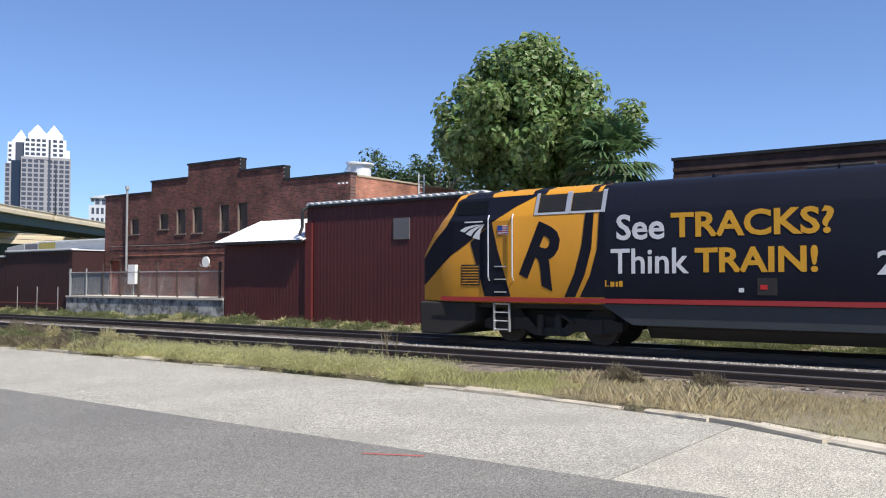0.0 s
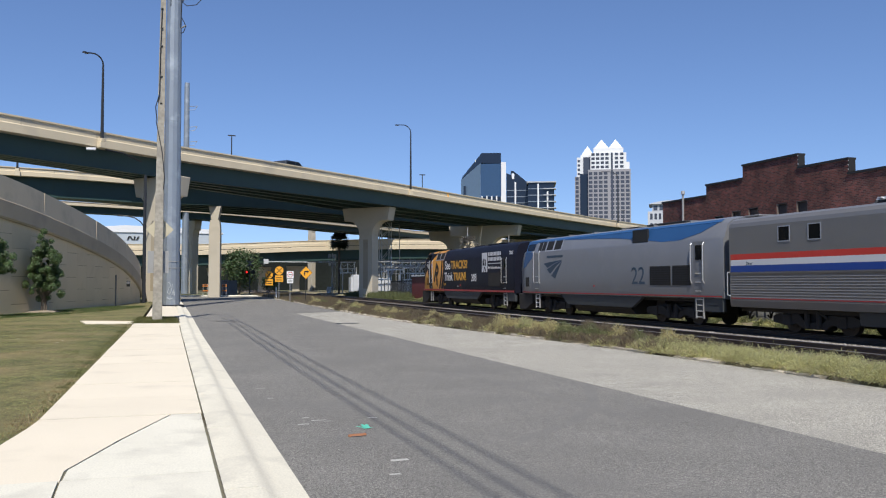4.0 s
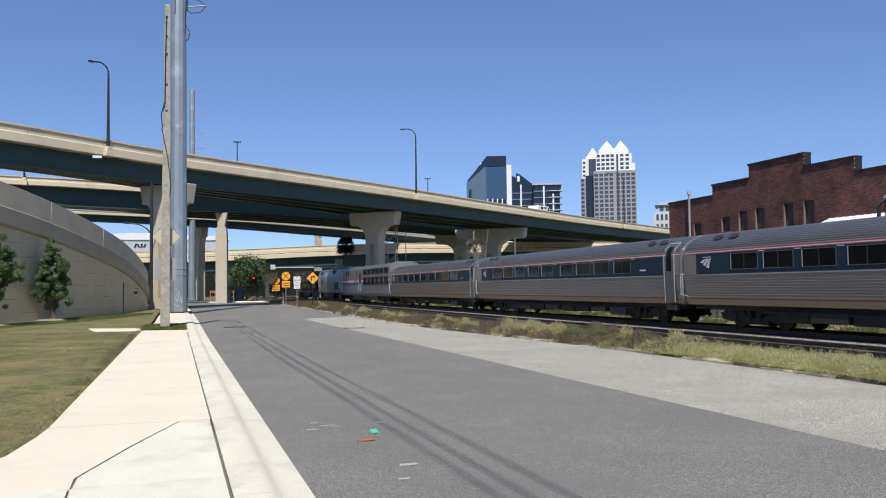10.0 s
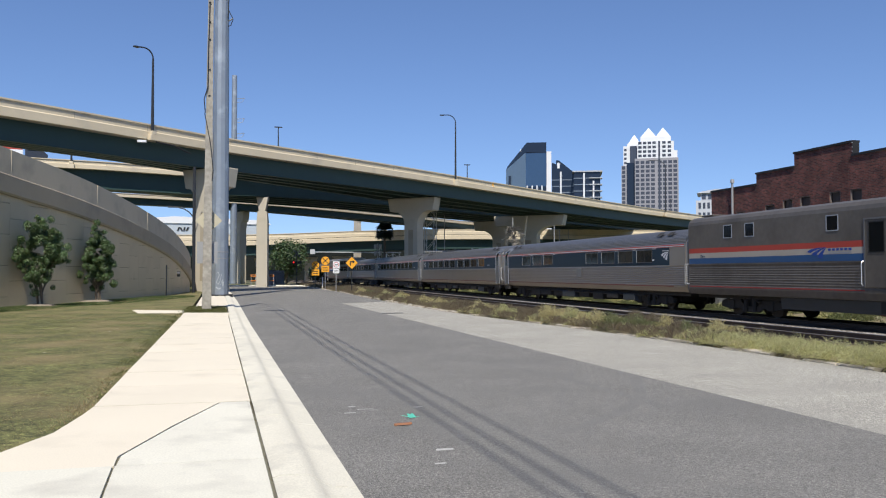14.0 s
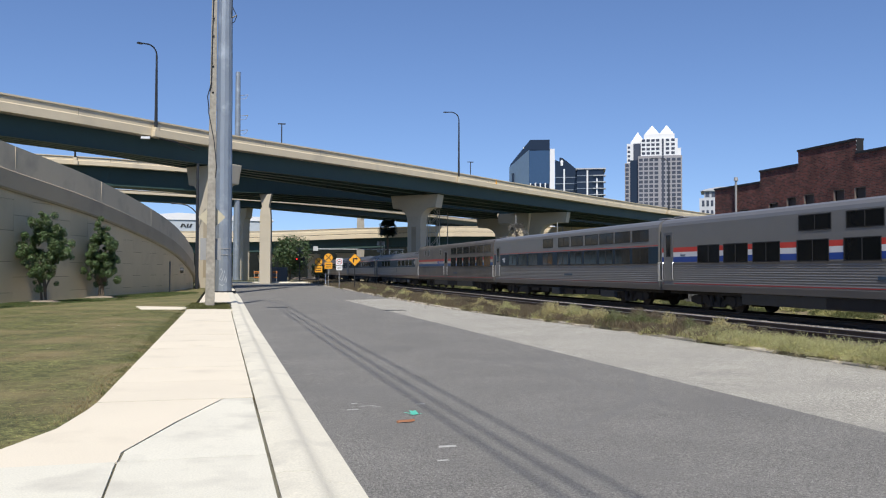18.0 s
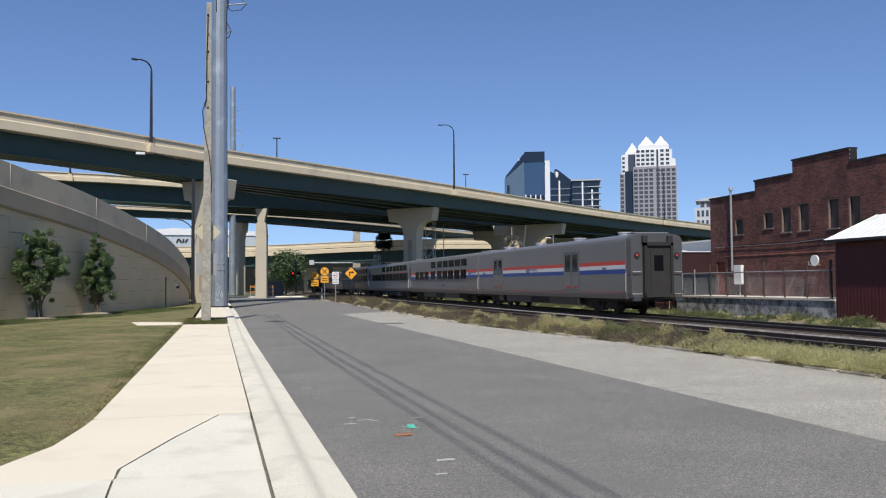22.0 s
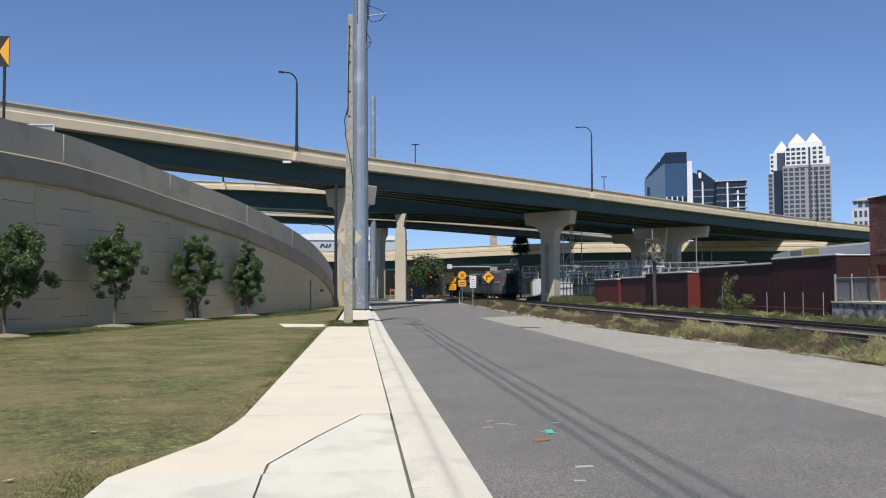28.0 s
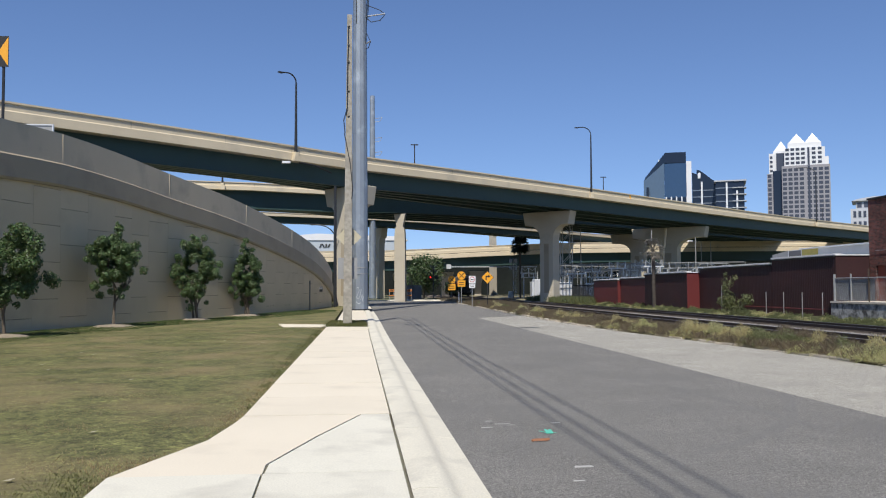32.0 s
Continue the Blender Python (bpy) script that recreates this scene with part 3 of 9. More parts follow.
def elevated_road(name, label, line, width, depth=3.0, girders=4, step=6.0, span=None, cream=1.30):
    """line: the top of the barrier that faces the street; the road lies on its left, as wide as width says at each x."""
    top = thing(name, label, "elevated road", "elevated roads", kind="structure")
    path = smooth_path(line, step)
    wide = [width(p[0]) for p in path]
    k0 = cream / 1.30
    section = [(u, w * k0) for u, w in BARRIER]
    part("barrier", Shape().sweep(path, section), CONCRETE, top, "cream concrete traffic barrier")
    part("barrier", Shape().sweep(run_along(path, wide, 0), [(-u, w) for u, w in section][::-1]), CONCRETE, top, "cream concrete traffic barrier")
    a, b = run_along(path, 0.44, 0), run_along(path, [k - 0.44 for k in wide], 0)
    slab = Shape()
    for p, q in zip(a, b):
        slab.v += [(p[0], p[1], p[2] - 1.02 * k0), (p[0], p[1], p[2] - 1.28 * k0), (q[0], q[1], q[2] - 1.28 * k0), (q[0], q[1], q[2] - 1.02 * k0)]
    slab.f = [(4 * k + i, 4 * k + (i + 1) % 4, 4 * k + 4 + (i + 1) % 4, 4 * k + 4 + i) for k in range(len(path) - 1) for i in range(4)]
    part("deck_slab", slab, PIER, top)
    lines = []
    for g in range(girders):
        lines.append(run_along(path, [1.15 + ((span(p[0]) if span else k) - 2.3) * g / (girders - 1) for k, p in zip(wide, path)], 0))
        part("girder", Shape().sweep(lines[-1], [(-0.03, -1.285 * k0), (0.03, -1.285 * k0), (0.03, -depth + 0.06), (0.28, -depth + 0.06), (0.28, -depth), (-0.28, -depth), (-0.28, -depth + 0.06), (-0.03, -depth + 0.06)]),
             GREEN_STEEL, top, "dark green steel girder")
    for p, q in zip(lines, lines[1:]):
        s = Shape()
        for k in range(2, len(path) - 1, 2):
            a, b = Vector(p[k]), Vector(q[k])
            s.cyl(a - Vector((0, 0, 1.4 * k0)), b - Vector((0, 0, depth - 0.2)), 0.05, n=5)
            s.cyl(a - Vector((0, 0, depth - 0.2)), b - Vector((0, 0, 1.4 * k0)), 0.05, n=5)
        part("cross_frame", s, GREEN_STEEL, top, fix=False)
    joints = Shape()
    for k in range(1, len(path) - 1):
        p = Vector(path[k])
        d = (Vector(path[k + 1]) - Vector(path[k - 1]))
        d.z = 0
        d.normalize()
        nrm = Vector((d.y, -d.x, 0))
        c = p + nrm * 0.003
        joints.add([c - d * 0.012 + Vector((0, 0, z)) + nrm * o for z, o in ((-1.28 * k0, -0.012), (-0.02, 0.02))] + [c + d * 0.012 + Vector((0, 0, z)) + nrm * o for z, o in ((-1.28 * k0, -0.012), (-0.02, 0.02))], [(0, 2, 3, 1)])
    part("barrier_joint", joints, JOINT, top, fix=False)
    return path


def widening(x0, w0, x1, w1):
    return lambda x: w0 if x < x0 else w1 if x > x1 else w0 + (w1 - w0) * (x - x0) / (x1 - x0)


DECK_A = [(-75, 12, 14.2), (-40, 42.6, 14.2), (-23.4, 58.4, 14.2), (-10.6, 70.2, 14.2), (-1, 79.6, 14.2), (10, 89.8, 14.37), (26, 104.8, 14.6), (47.8, 124, 14.6), (78.5, 149.5, 14.55), (108.3, 172.5, 14.6), (160, 212, 14.6), (240, 270, 14.6)]
DECK_B = [(-90, 86, 14.3), (-50, 93.5, 14.3), (-19.5, 100.2, 14.2), (-12, 102, 14.2), (-3.8, 105, 14.15), (5, 110.6, 14.55), (14, 118, 14.9), (30, 132, 15.2), (60, 157, 15.2), (110, 199, 15.2)]
DECK_C = [(-90, 121, 14.2), (-40, 132.5, 14.2), (-14, 141.6, 14.2), (-5.3, 145.5, 14.2), (12, 155, 14.2), (35.4, 176, 14.2), (60, 200, 14.2), (100, 240, 14.2)]
DECK_D = [(-120, 186, 8.2), (-40, 190, 8.6), (6, 190, 9.0), (16, 190, 9.4), (27.4, 190, 10.0), (46.7, 190, 10.7), (59.8, 190, 10.9), (96, 190, 11.2), (180, 186, 11.2)]
elevated_road("elevated_road", "long elevated road with cream barriers over dark green girders", DECK_A, widening(-4, 5.8, 30, 12.0), 2.9, span=widening(-6, 4.7, 30, 12.0))
elevated_road("elevated_road", "curved elevated ramp with cream barriers passing behind the pole", DECK_B, widening(-5, 5.5, 8, 14.0), 3.0, 5, span=widening(-5, 4.6, 8, 14.0), cream=0.92)
elevated_road("elevated_road", "distant elevated road with cream barrier and green girders", DECK_C, widening(-5, 5.0, 40, 8.0), 1.55, 3, span=widening(-5, 4.2, 40, 8.0), cream=0.58)
elevated_road("elevated_road", "low distant viaduct with cream barriers and green girders", [(x, y, z + 1.1) for x, y, z in DECK_D], widening(0, 12, 10, 12), 4.5, 4)
tagged(part("viaduct_fascia", Shape().sweep(smooth_path([(x, y, z + 1.1) for x, y, z in DECK_D], 6.0), [(-0.2, -2.35), (0.14, -2.35), (0.14, -1.5), (0.05, -1.42), (-0.2, -1.42)]), CONCRETE), "cream concrete fascia along the low viaduct", "bridge edge", kind="structure")


def hammerhead(x, y, turn, top_z, cap, col_w, col_d, label):
    """A pier with a flared head; its head runs along its own x."""
    t = thing("bridge_pier", label, "bridge pier", "bridge piers", kind="structure", at=(x, y, -0.15), turn=turn)
    z1 = top_z + 0.15
    h = cap / 2
    w = col_w / 2
    outline = [(-w, 0), (-w, z1 - 3.6)]
    for k in range(1, 9):
        a = k / 8 * math.pi / 2
        outline.append((-w - (h - 0.34 - w) * 0.72 * (1 - math.cos(a)), z1 - 3.6 + 1.85 * math.sin(a)))
    outline += [(-h + 0.34, z1 - 1.75), (-h, z1)]
    outline += [(-p, q) for p, q in outline[::-1]]
    part("pier_shaft", Shape().prism(outline, 1, -col_d / 2, col_d / 2), PIER, t, bevel=0.08)
    if col_w > 1.6:
        # Thin darker plate paints in the shade of a recess; nothing is cut.
        part("recess", Shape().prism([(-w * 0.35, 1.2), (w * 0.35, 1.2), (w * 0.35, z1 - 4.2), (-w * 0.35, z1 - 4.2)], 1, -col_d / 2 - 0.012, col_d / 2 + 0.012), COPING, t, "darker thin plate coloured as a shaded recess")
    for b in (-0.7, -0.25, 0.25, 0.7):
        part("bearing", Shape().box(b * h - 0.3, b * h + 0.3, -0.35, 0.35, z1, z1 + 0.14), DARK_METAL, t)
    return t


hammerhead(-0.66, 81.6, -44, 11.28, 5.3, 2.1, 1.7, "cream hammerhead pier behind the steel pole")
hammerhead(25.2, 111, -43, 11.68, 7.2, 2.0, 1.7, "large cream hammerhead pier beside the tracks")
hammerhead(51.3, 137, -40, 11.5, 12.6, 3.0, 1.8, "cream hammerhead pier behind the red wall")
hammerhead(52.7, 157, -40, 11.75, 10.6, 2.6, 1.8, "cream hammerhead pier in the shade of the elevated road")
hammerhead(-27, 63, -44, 11.28, 5.0, 2.0, 1.8, "cream hammerhead pier behind the ramp wall")
hammerhead(5.65, 113, -12, 11.5, 1.5, 1.4, 1.2, "square cream column with a sunlit foot")
hammerhead(4.1, 156, -60, 12.62, 3.4, 1.3, 1.3, "distant cream hammerhead pier")
hammerhead(33.4, 210, -60, 15.7, 1.9, 1.5, 1.2, "distant cream column")
for x in (-30, 10, 20, 27.5, 44, 62, 80):
    hammerhead(x, 196, 0, 5.0 + (3.0 if x > 30 else max(0, (x - 6) * 0.03)), 4.0, 1.6, 1.6, "short column of the low viaduct")


def road_lamp(x, y, z, height, reach, turn, label):
    t = thing("street_lamp", label, "street lamp", "lamps on the elevated road", at=(x, y, z), turn=turn)
    part("base_bracket", Shape().box(-0.3, 0.3, -0.2, 0.35, -0.5, 0.0).box(-0.2, 0.2, -0.2, 0.2, 0.0, 0.3), CONCRETE, t, bevel=0.03)
    part("pole", Shape().cyl((0, 0, 0), (0, 0, height * 0.9), 0.14, 0.08, 8), DARK_METAL, t, smooth=True)
    arc = [(-reach * (1 - math.cos(a)) * 0.55, 0, height * 0.9 + height * 0.1 * math.sin(a)) for a in steps(0, math.pi / 2, 5)] + [(-reach * 0.95, 0, height * 0.99)]
    part("arm", Shape().tube(arc, 0.06), DARK_METAL, t, smooth=True)
    part("lamp_head", Shape().box(-reach - 0.35, -reach * 0.93, -0.13, 0.13, height * 0.985 - 0.07, height * 0.985 + 0.06), DARK_METAL, t, bevel=0.03)
    return t


road_lamp(-5.3, 75.1, 13.3, 7.1, 1.6, 44, "tall dark street lamp on the elevated road's barrier")
road_lamp(30.2, 108.4, 13.75, 8.7, 2.1, 20, "tall dark street lamp on the elevated road's barrier")
road_lamp(87.3, 155.7, 13.75, 10.6, 4.2, 15, "tall dark street lamp before the office tower")
road_lamp(-15.5, 100.9, 13.7, 1.5, 0.2, 0, "short dark mast on the ramp's barrier")
for x, y, h in ((6.9, 103.0, 5.0), (37.4, 127.5, 4.5), (100, 176, 4.5)):
    t = thing("street_lamp", "dark double-headed lamp on the far side of the elevated road", "street lamp", "lamps on the elevated road", at=(x, y, 14.0))
    part("pole", Shape().cyl((0, 0, 0), (0, 0, h), 0.09, 0.06, 6), DARK_METAL, t)
    part("lamp_head", Shape().box(-0.45, 0.45, -0.1, 0.1, h, h + 0.12), DARK_METAL, t)
drain = thing("drain_fitting", "pale drain fitting and pipe under the elevated road's edge", "drain", at=(-5.9, 74.3, 12.5))
part("outlet", Shape().box(-0.5, 0.2, -0.2, 0.2, 0, 0.18), WHITE_METAL, drain)
part("pipe", Shape().tube([(0.9, 0.9, 0.2), (2.2, 2.1, 0.12), (3.6, 3.4, -0.35)], 0.07), DARK_METAL, drain)
barrel = thing("traffic_barrel", "orange traffic marker on the elevated road", "traffic marker", at=(37.5, 115.3, 13.9))
part("marker", Shape().cyl((0, 0, 0), (0, 0, 0.75), 0.22, 0.17, 8), SIGN_YELLOW, barrel)

# ---- the ramp's retaining wall ----
ramp_wall = thing("retaining_wall", "curved beige retaining wall of staggered concrete panels with a heavy coping", "retaining wall", kind="structure")
wall_path = smooth_path(WALL_LINE, 1.55)
CAP = 2.2
part("wall_core", Shape().add([q for x, y, z in wall_path for q in ((x - 0.10, y, -0.3), (x - 0.10, y, z - CAP + 0.2), (x - 2.5, y, z - CAP + 0.2), (x - 2.5, y, -0.3))],
                              [(4 * k + i, 4 * k + (i + 1) % 4, 4 * k + 4 + (i + 1) % 4, 4 * k + 4 + i) for k in range(len(wall_path) - 1) for i in range(4)]), JOINT, ramp_wall)
part("coping", Shape().sweep(wall_path, [(-0.14, -CAP - 0.12), (0.12, -CAP - 0.12), (0.20, -CAP - 0.02), (0.20, -1.36), (0.06, -1.28), (-0.14, -1.28)]), COPING, ramp_wall, "weathered brown concrete coping band")
part("parapet", Shape().sweep(wall_path, [(-0.22, -1.30), (0.05, -1.30), (0.02, 0.0), (-0.16, 0.0)]), PARAPET, ramp_wall, "grey-beige concrete parapet")
cap_joint = Shape()
for k in range(3, len(wall_path) - 1, 5):
    x, y, z = wall_path[k]
    cap_joint.box(x + 0.0, x + 0.206, y - 0.006, y + 0.006, z - CAP + 0.02, z - 1.37).box(x - 0.1, x + 0.054, y - 0.006, y + 0.006, z - 1.28, z - 0.005)
part("coping_joint", cap_joint, PARAPET, ramp_wall)
G = 0.022
for k in range(len(wall_path) - 1):
    a, b = Vector(wall_path[k]), Vector(wall_path[k + 1])
    d = b - a
    d.z = 0
    long = d.length
    d.normalize()
    nrm = Vector((d.y, -d.x, 0))
    z, roof = (-0.2 if k % 2 else -0.98), max(a.z, b.z) - CAP + 0.06
    while z < roof:
        z0, z1 = max(z, -0.3) + G, min(z + 1.55, roof)
        if z1 - z0 > 0.12:
            p, q = a + d * 0.0025, a + d * (long - 0.0025)
            ring = [Vector((p.x, p.y, z0)), Vector((q.x, q.y, z0)), Vector((q.x, q.y, z1)), Vector((p.x, p.y, z1))]
            off = nrm * random.uniform(-0.002, 0.002)
            part("panel", Shape().add([v - nrm * 0.1 for v in ring] + [v + off for v in ring], [(7, 6, 5, 4), (0, 1, 5, 4), (1, 2, 6, 5), (2, 3, 7, 6), (3, 0, 4, 7)]), PANEL, ramp_wall)
        z += 1.55
tagged(part("ramp_road", Shape().sweep(wall_path, [(-9.0, -1.3), (-9.0, -1.0), (-0.25, -1.0), (-0.25, -1.3)]), ASPHALT), "ramp roadway on top of the retaining wall", "road", kind="structure")
chev = thing("chevron_sign", "black and amber chevron sign on a dark post", "road sign", at=(-16.55, 41.85, 7.6))
part("post", Shape().cyl((0, 0, 0), (0, 0, 6.0), 0.07, n=8), DARK_METAL, chev)
part("sign_plate", Shape().box(-1.0, 0.24, -0.09, -0.07, 4.62, 6.08), SIGN_BLACK, chev)
part("arrow", Shape().prism([(0.22, 4.66), (-0.22, 5.34), (0.22, 6.04)], 1, -0.1, -0.095).prism([(-0.4, 4.66), (-0.85, 5.34), (-0.4, 6.04), (-0.62, 6.04), (-0.98, 5.34), (-0.62, 4.66)], 1, -0.1, -0.095), SIGN_YELLOW, chev)
box = thing("sign_frame", "back of a pale metal sign frame above the ramp", "road sign", at=(-18.6, 51.7, 7.8))
part("panel_back", Shape().box(-0.95, 0.95, 0, 0.06, 2.5, 3.5), GREY_METAL, box)
part("frame", Shape().box(-1.0, 1.0, -0.05, 0.1, 3.5, 3.58).box(-1.0, -0.92, -0.05, 0.1, 0, 3.5).box(0.92, 1.0, -0.05, 0.1, 0, 3.5), PALE_METAL, box)
hydr = thing("wall_post", "thin dark marker post at the foot of the wall", "post", at=(-3.55, 65.5, 0.05))
part("post", Shape().cyl((0, 0, 0), (0, 0, 2.3), 0.05, n=6), DARK_METAL, hydr)
vent = thing("wall_drain", "small dark drain cover in the retaining wall", "drain", at=(-3.05, 70.6, 1.7))
part("cover", Shape().cyl((0.0, 0, 0), (0.25, 0, 0), 0.22, n=10), DARK_METAL, vent)

# ---- poles and signs by the street ----
steel = thing("transmission_pole", "huge faceted galvanised steel transmission pole", "utility pole", "utility poles", at=(0.2, 64.5, 0.0))
part("footing", Shape().cyl((0, 0, -0.1), (0, 0, 0.22), 0.95, 0.92, 16), DARK_METAL, steel, "dark flange with bolts")
for z0, z1, r0, r1 in ((0.22, 5.6, 0.62, 0.585), (5.55, 13.4, 0.60, 0.55), (13.35, 24.0, 0.565, 0.50), (23.9, 38.0, 0.515, 0.40)):
    part("pole_section", Shape().cyl((0, 0, z0), (0, 0, z1), r0, r1, 12), GALV, steel)
part("weld_ring", Shape().cyl((0, 0, 3.25), (0, 0, 3.33), 0.635, n=12).cyl((0, 0, 2.8), (0, 0, 2.86), 0.64, n=12), GREY_METAL, steel)
stain = Shape()
rng = random.Random(15)
for k in range(46):
    z = 15.2 + 0.28 * k
    r = 0.60 - 0.0072 * z + 0.012
    mid, half = radians(30 + 6 * math.sin(k * 0.9)), radians(rng.uniform(3, 11) * (1 if k > 12 else 0.6))
    stain.v += [(r * math.sin(a), -r * math.cos(a), z) for a in (mid - half, mid, mid + half)]
stain.f = [(3 * k + i, 3 * k + i + 1, 3 * k + i + 4, 3 * k + i + 3) for k in range(45) for i in range(2)]
part("stain", stain, mat("zinc_stain", (0.10, 0.12, 0.145), 0.6, 0.4, 0.3, 1.5, 12), steel, "dark drip stain")
for z, reach in ((22.3, 1.9), (20.2, 0.8)):
    part("insulator_arm", Shape().tube([(0.45, -0.1, z), (reach, -0.4, z + 0.15)], 0.05), GREY_METAL, steel)
    part("jumper_wire", Shape().tube([(0.45, -0.1, z + 0.9), (reach * 0.8, -0.3, z + 0.45), (reach, -0.4, z + 0.1), (reach * 0.8, -0.35, z - 0.35), (reach * 0.45, -0.2, z - 0.45), (0.45, -0.1, z - 0.1)], 0.03, 5), DARK_METAL, steel)
SCRAWL = mat("faded_spray", (0.46, 0.49, 0.52), 0.6, 0.1, 0.1, 3, 20)
for pts in ([(-22, 1.75), (-12, 1.85), (-4, 1.6), (-14, 1.35), (-24, 1.1), (-10, 0.95), (2, 1.2), (10, 1.7)], [(6, 0.9), (16, 1.3), (20, 0.8), (26, 1.15)], [(-26, 0.75), (-8, 0.6), (8, 0.7)]):
    part("paint_scrawl", Shape().tube([(0.618 * math.sin(radians(a)), -0.618 * math.cos(radians(a)), z) for a, z in pts], 0.022, 4), SCRAWL, steel, "faded pale sprayed scrawl")

far_pole = thing("transmission_pole", "distant galvanised transmission pole with insulator arms", "utility pole", "utility poles", at=(2.65, 150, 0))
part("pole_section", Shape().cyl((0, 0, 0), (0, 0, 35.5), 0.62, 0.42, 12), GALV, far_pole)
for z in (31.5, 28.0, 25.5, 23.0):
    part("insulator_arm", Shape().tube([(0.3, 0, z), (1.7, 0, z + 0.2)], 0.05, 5).tube([(1.7, 0, z + 0.2), (1.3, 0, z - 0.5), (0.4, 0, z - 0.6)], 0.04, 5), GREY_METAL, far_pole)

PX, PY = -0.45, 40.6
cpole = thing("utility_pole", "weathered square concrete utility pole, slightly leaning", "utility pole", "utility poles", at=(PX, PY, 0.05))
part("pole", Shape().add([(-0.21, -0.21, 0), (0.21, -0.21, 0), (0.21, 0.21, 0), (-0.21, 0.21, 0), (-0.02, -0.12, 14.7), (0.22, -0.12, 14.7), (0.22, 0.12, 14.7), (-0.02, 0.12, 14.7)],
                         [(0, 1, 5, 4), (1, 2, 6, 5), (2, 3, 7, 6), (3, 0, 4, 7), (4, 5, 6, 7)]), POLE_CONCRETE, cpole, bevel=0.02)
part("riser_cable", Shape().tube([(-0.12, -0.2, 9.0), (-0.18, -0.22, 9.6), (-0.02, -0.2, 10.2), (0.0, -0.18, 12.0), (0.05, -0.16, 14.0)], 0.025, 5).tube([(-0.15, -0.2, 9.0), (0.12, -0.2, 7.6), (0.24, -0.2, 6.4), (0.2, -0.2, 5.9)], 0.022, 5), DARK_METAL, cpole)
for z in (14.1, 13.2, 12.4, 11.0, 9.8):
    part("pole_fitting", Shape().cyl((0.0, -0.16, z), (0.1, -0.16, z + 0.02), 0.04, n=6), DARK_METAL, cpole)
dia = thing("road_sign", "back of a diamond road sign fixed to the concrete pole", "road sign", at=(PX + 0.06, PY + 0.22, 3.55))
part("sign_plate", Shape().prism([(-0.6, 0.62), (0, 0.02), (0.6, 0.62), (0, 1.22)], 1, 0, 0.02), SIGN_BACK, dia)
part("bracket", Shape().box(-0.06, 0.06, -0.08, 0.0, 0.3, 0.95), GREY_METAL, dia)
sub = thing("road_sign", "back of a pale rectangular plate under the diamond sign", "road sign", at=(PX + 0.03, PY + 0.212, 2.2))
part("sign_plate", Shape().box(-0.47, 0.43, 0, 0.02, 0, 1.0), GREY_METAL, sub)

# overhead lines along the street, whose shadows lie on the road
for k, (dx, z) in enumerate(((0.42, 14.35), (0.85, 13.4), (0.95, 14.6))):
    w = thing("overhead_wire", "black overhead cable along the street", "cable", "overhead cables", at=(PX + dx, PY, z))
    part("cable", Shape().tube([(0, 0, 0), (0.0, -14, -0.5), (0.0, -30, -0.75), (0.0, -46, -0.5), (0, -60, 0)], 0.02, 5), DARK_METAL, w)


def post_sign(x, y, plates, h, label, dark=True):
    t = thing("road_sign", label, "road sign", at=(x, y, 0.0))
    part("post", Shape().cyl((0, 0, -0.1), (0, 0, h), 0.035, n=6), DARK_METAL if dark else GREY_METAL, t)
    for name, shape, m in plates:
        part(name, shape, m, t)
    return t


def diamond(c, r, y0, y1):
    return Shape().prism([(-r, c), (0, c - r), (r, c), (0, c + r)], 1, y0, y1)


def disc(c, r, y0, y1, n=20, x=0.0):
    return Shape().prism([(x + r * math.cos(2 * math.pi * k / n), c + r * math.sin(2 * math.pi * k / n)) for k in range(n)], 1, y0, y1)


def cross(c, r, w, y0, y1):
    s = Shape()
    for g in (1, -1):
        s.prism([(-r - w, c - g * r), (-r + w, c - g * r), (r + w, c + g * r), (r - w, c + g * r)], 1, y0 - 0.001 * g, y1)
    return s


post_sign(11.3, 74.2, [("sign_plate", diamond(2.65, 0.56, -0.06, -0.04), SIGN_BLACK), ("sign_face", diamond(2.65, 0.53, -0.066, -0.06), SIGN_YELLOW),
                       ("arrow", Shape().box(-0.17, -0.07, -0.072, -0.067, 2.42, 2.78).box(-0.17, 0.1, -0.073, -0.067, 2.70, 2.80).prism([(0.08, 2.62), (0.27, 2.75), (0.08, 2.88)], 1, -0.074, -0.067), SIGN_BLACK)], 3.1, "amber diamond sign with a black right-turn arrow")
for x, y, r, c in ((11.35, 93.4, 0.46, 3.1), (10.57, 96.0, 0.42, 2.68)):
    post_sign(x, y, [("sign_plate", disc(c, r, -0.06, -0.04), SIGN_YELLOW), ("cross", cross(c, r * 0.62, 0.05, -0.068, -0.062), SIGN_BLACK), ("rim", disc(c, r * 1.03, -0.05, -0.035), SIGN_BLACK),
                     ("plate_below", Shape().box(-0.42, 0.42, -0.06, -0.04, c - r - 0.75, c - r - 0.06), SIGN_YELLOW), ("text_bar", Shape().box(-0.3, 0.3, -0.068, -0.062, c - r - 0.34, c - r - 0.26), SIGN_BLACK), ("text_bar", Shape().box(-0.3, 0.3, -0.068, -0.062, c - r - 0.58, c - r - 0.5), SIGN_BLACK)],
              c + r, "round yellow crossing sign with a black X", dark=(y > 95))
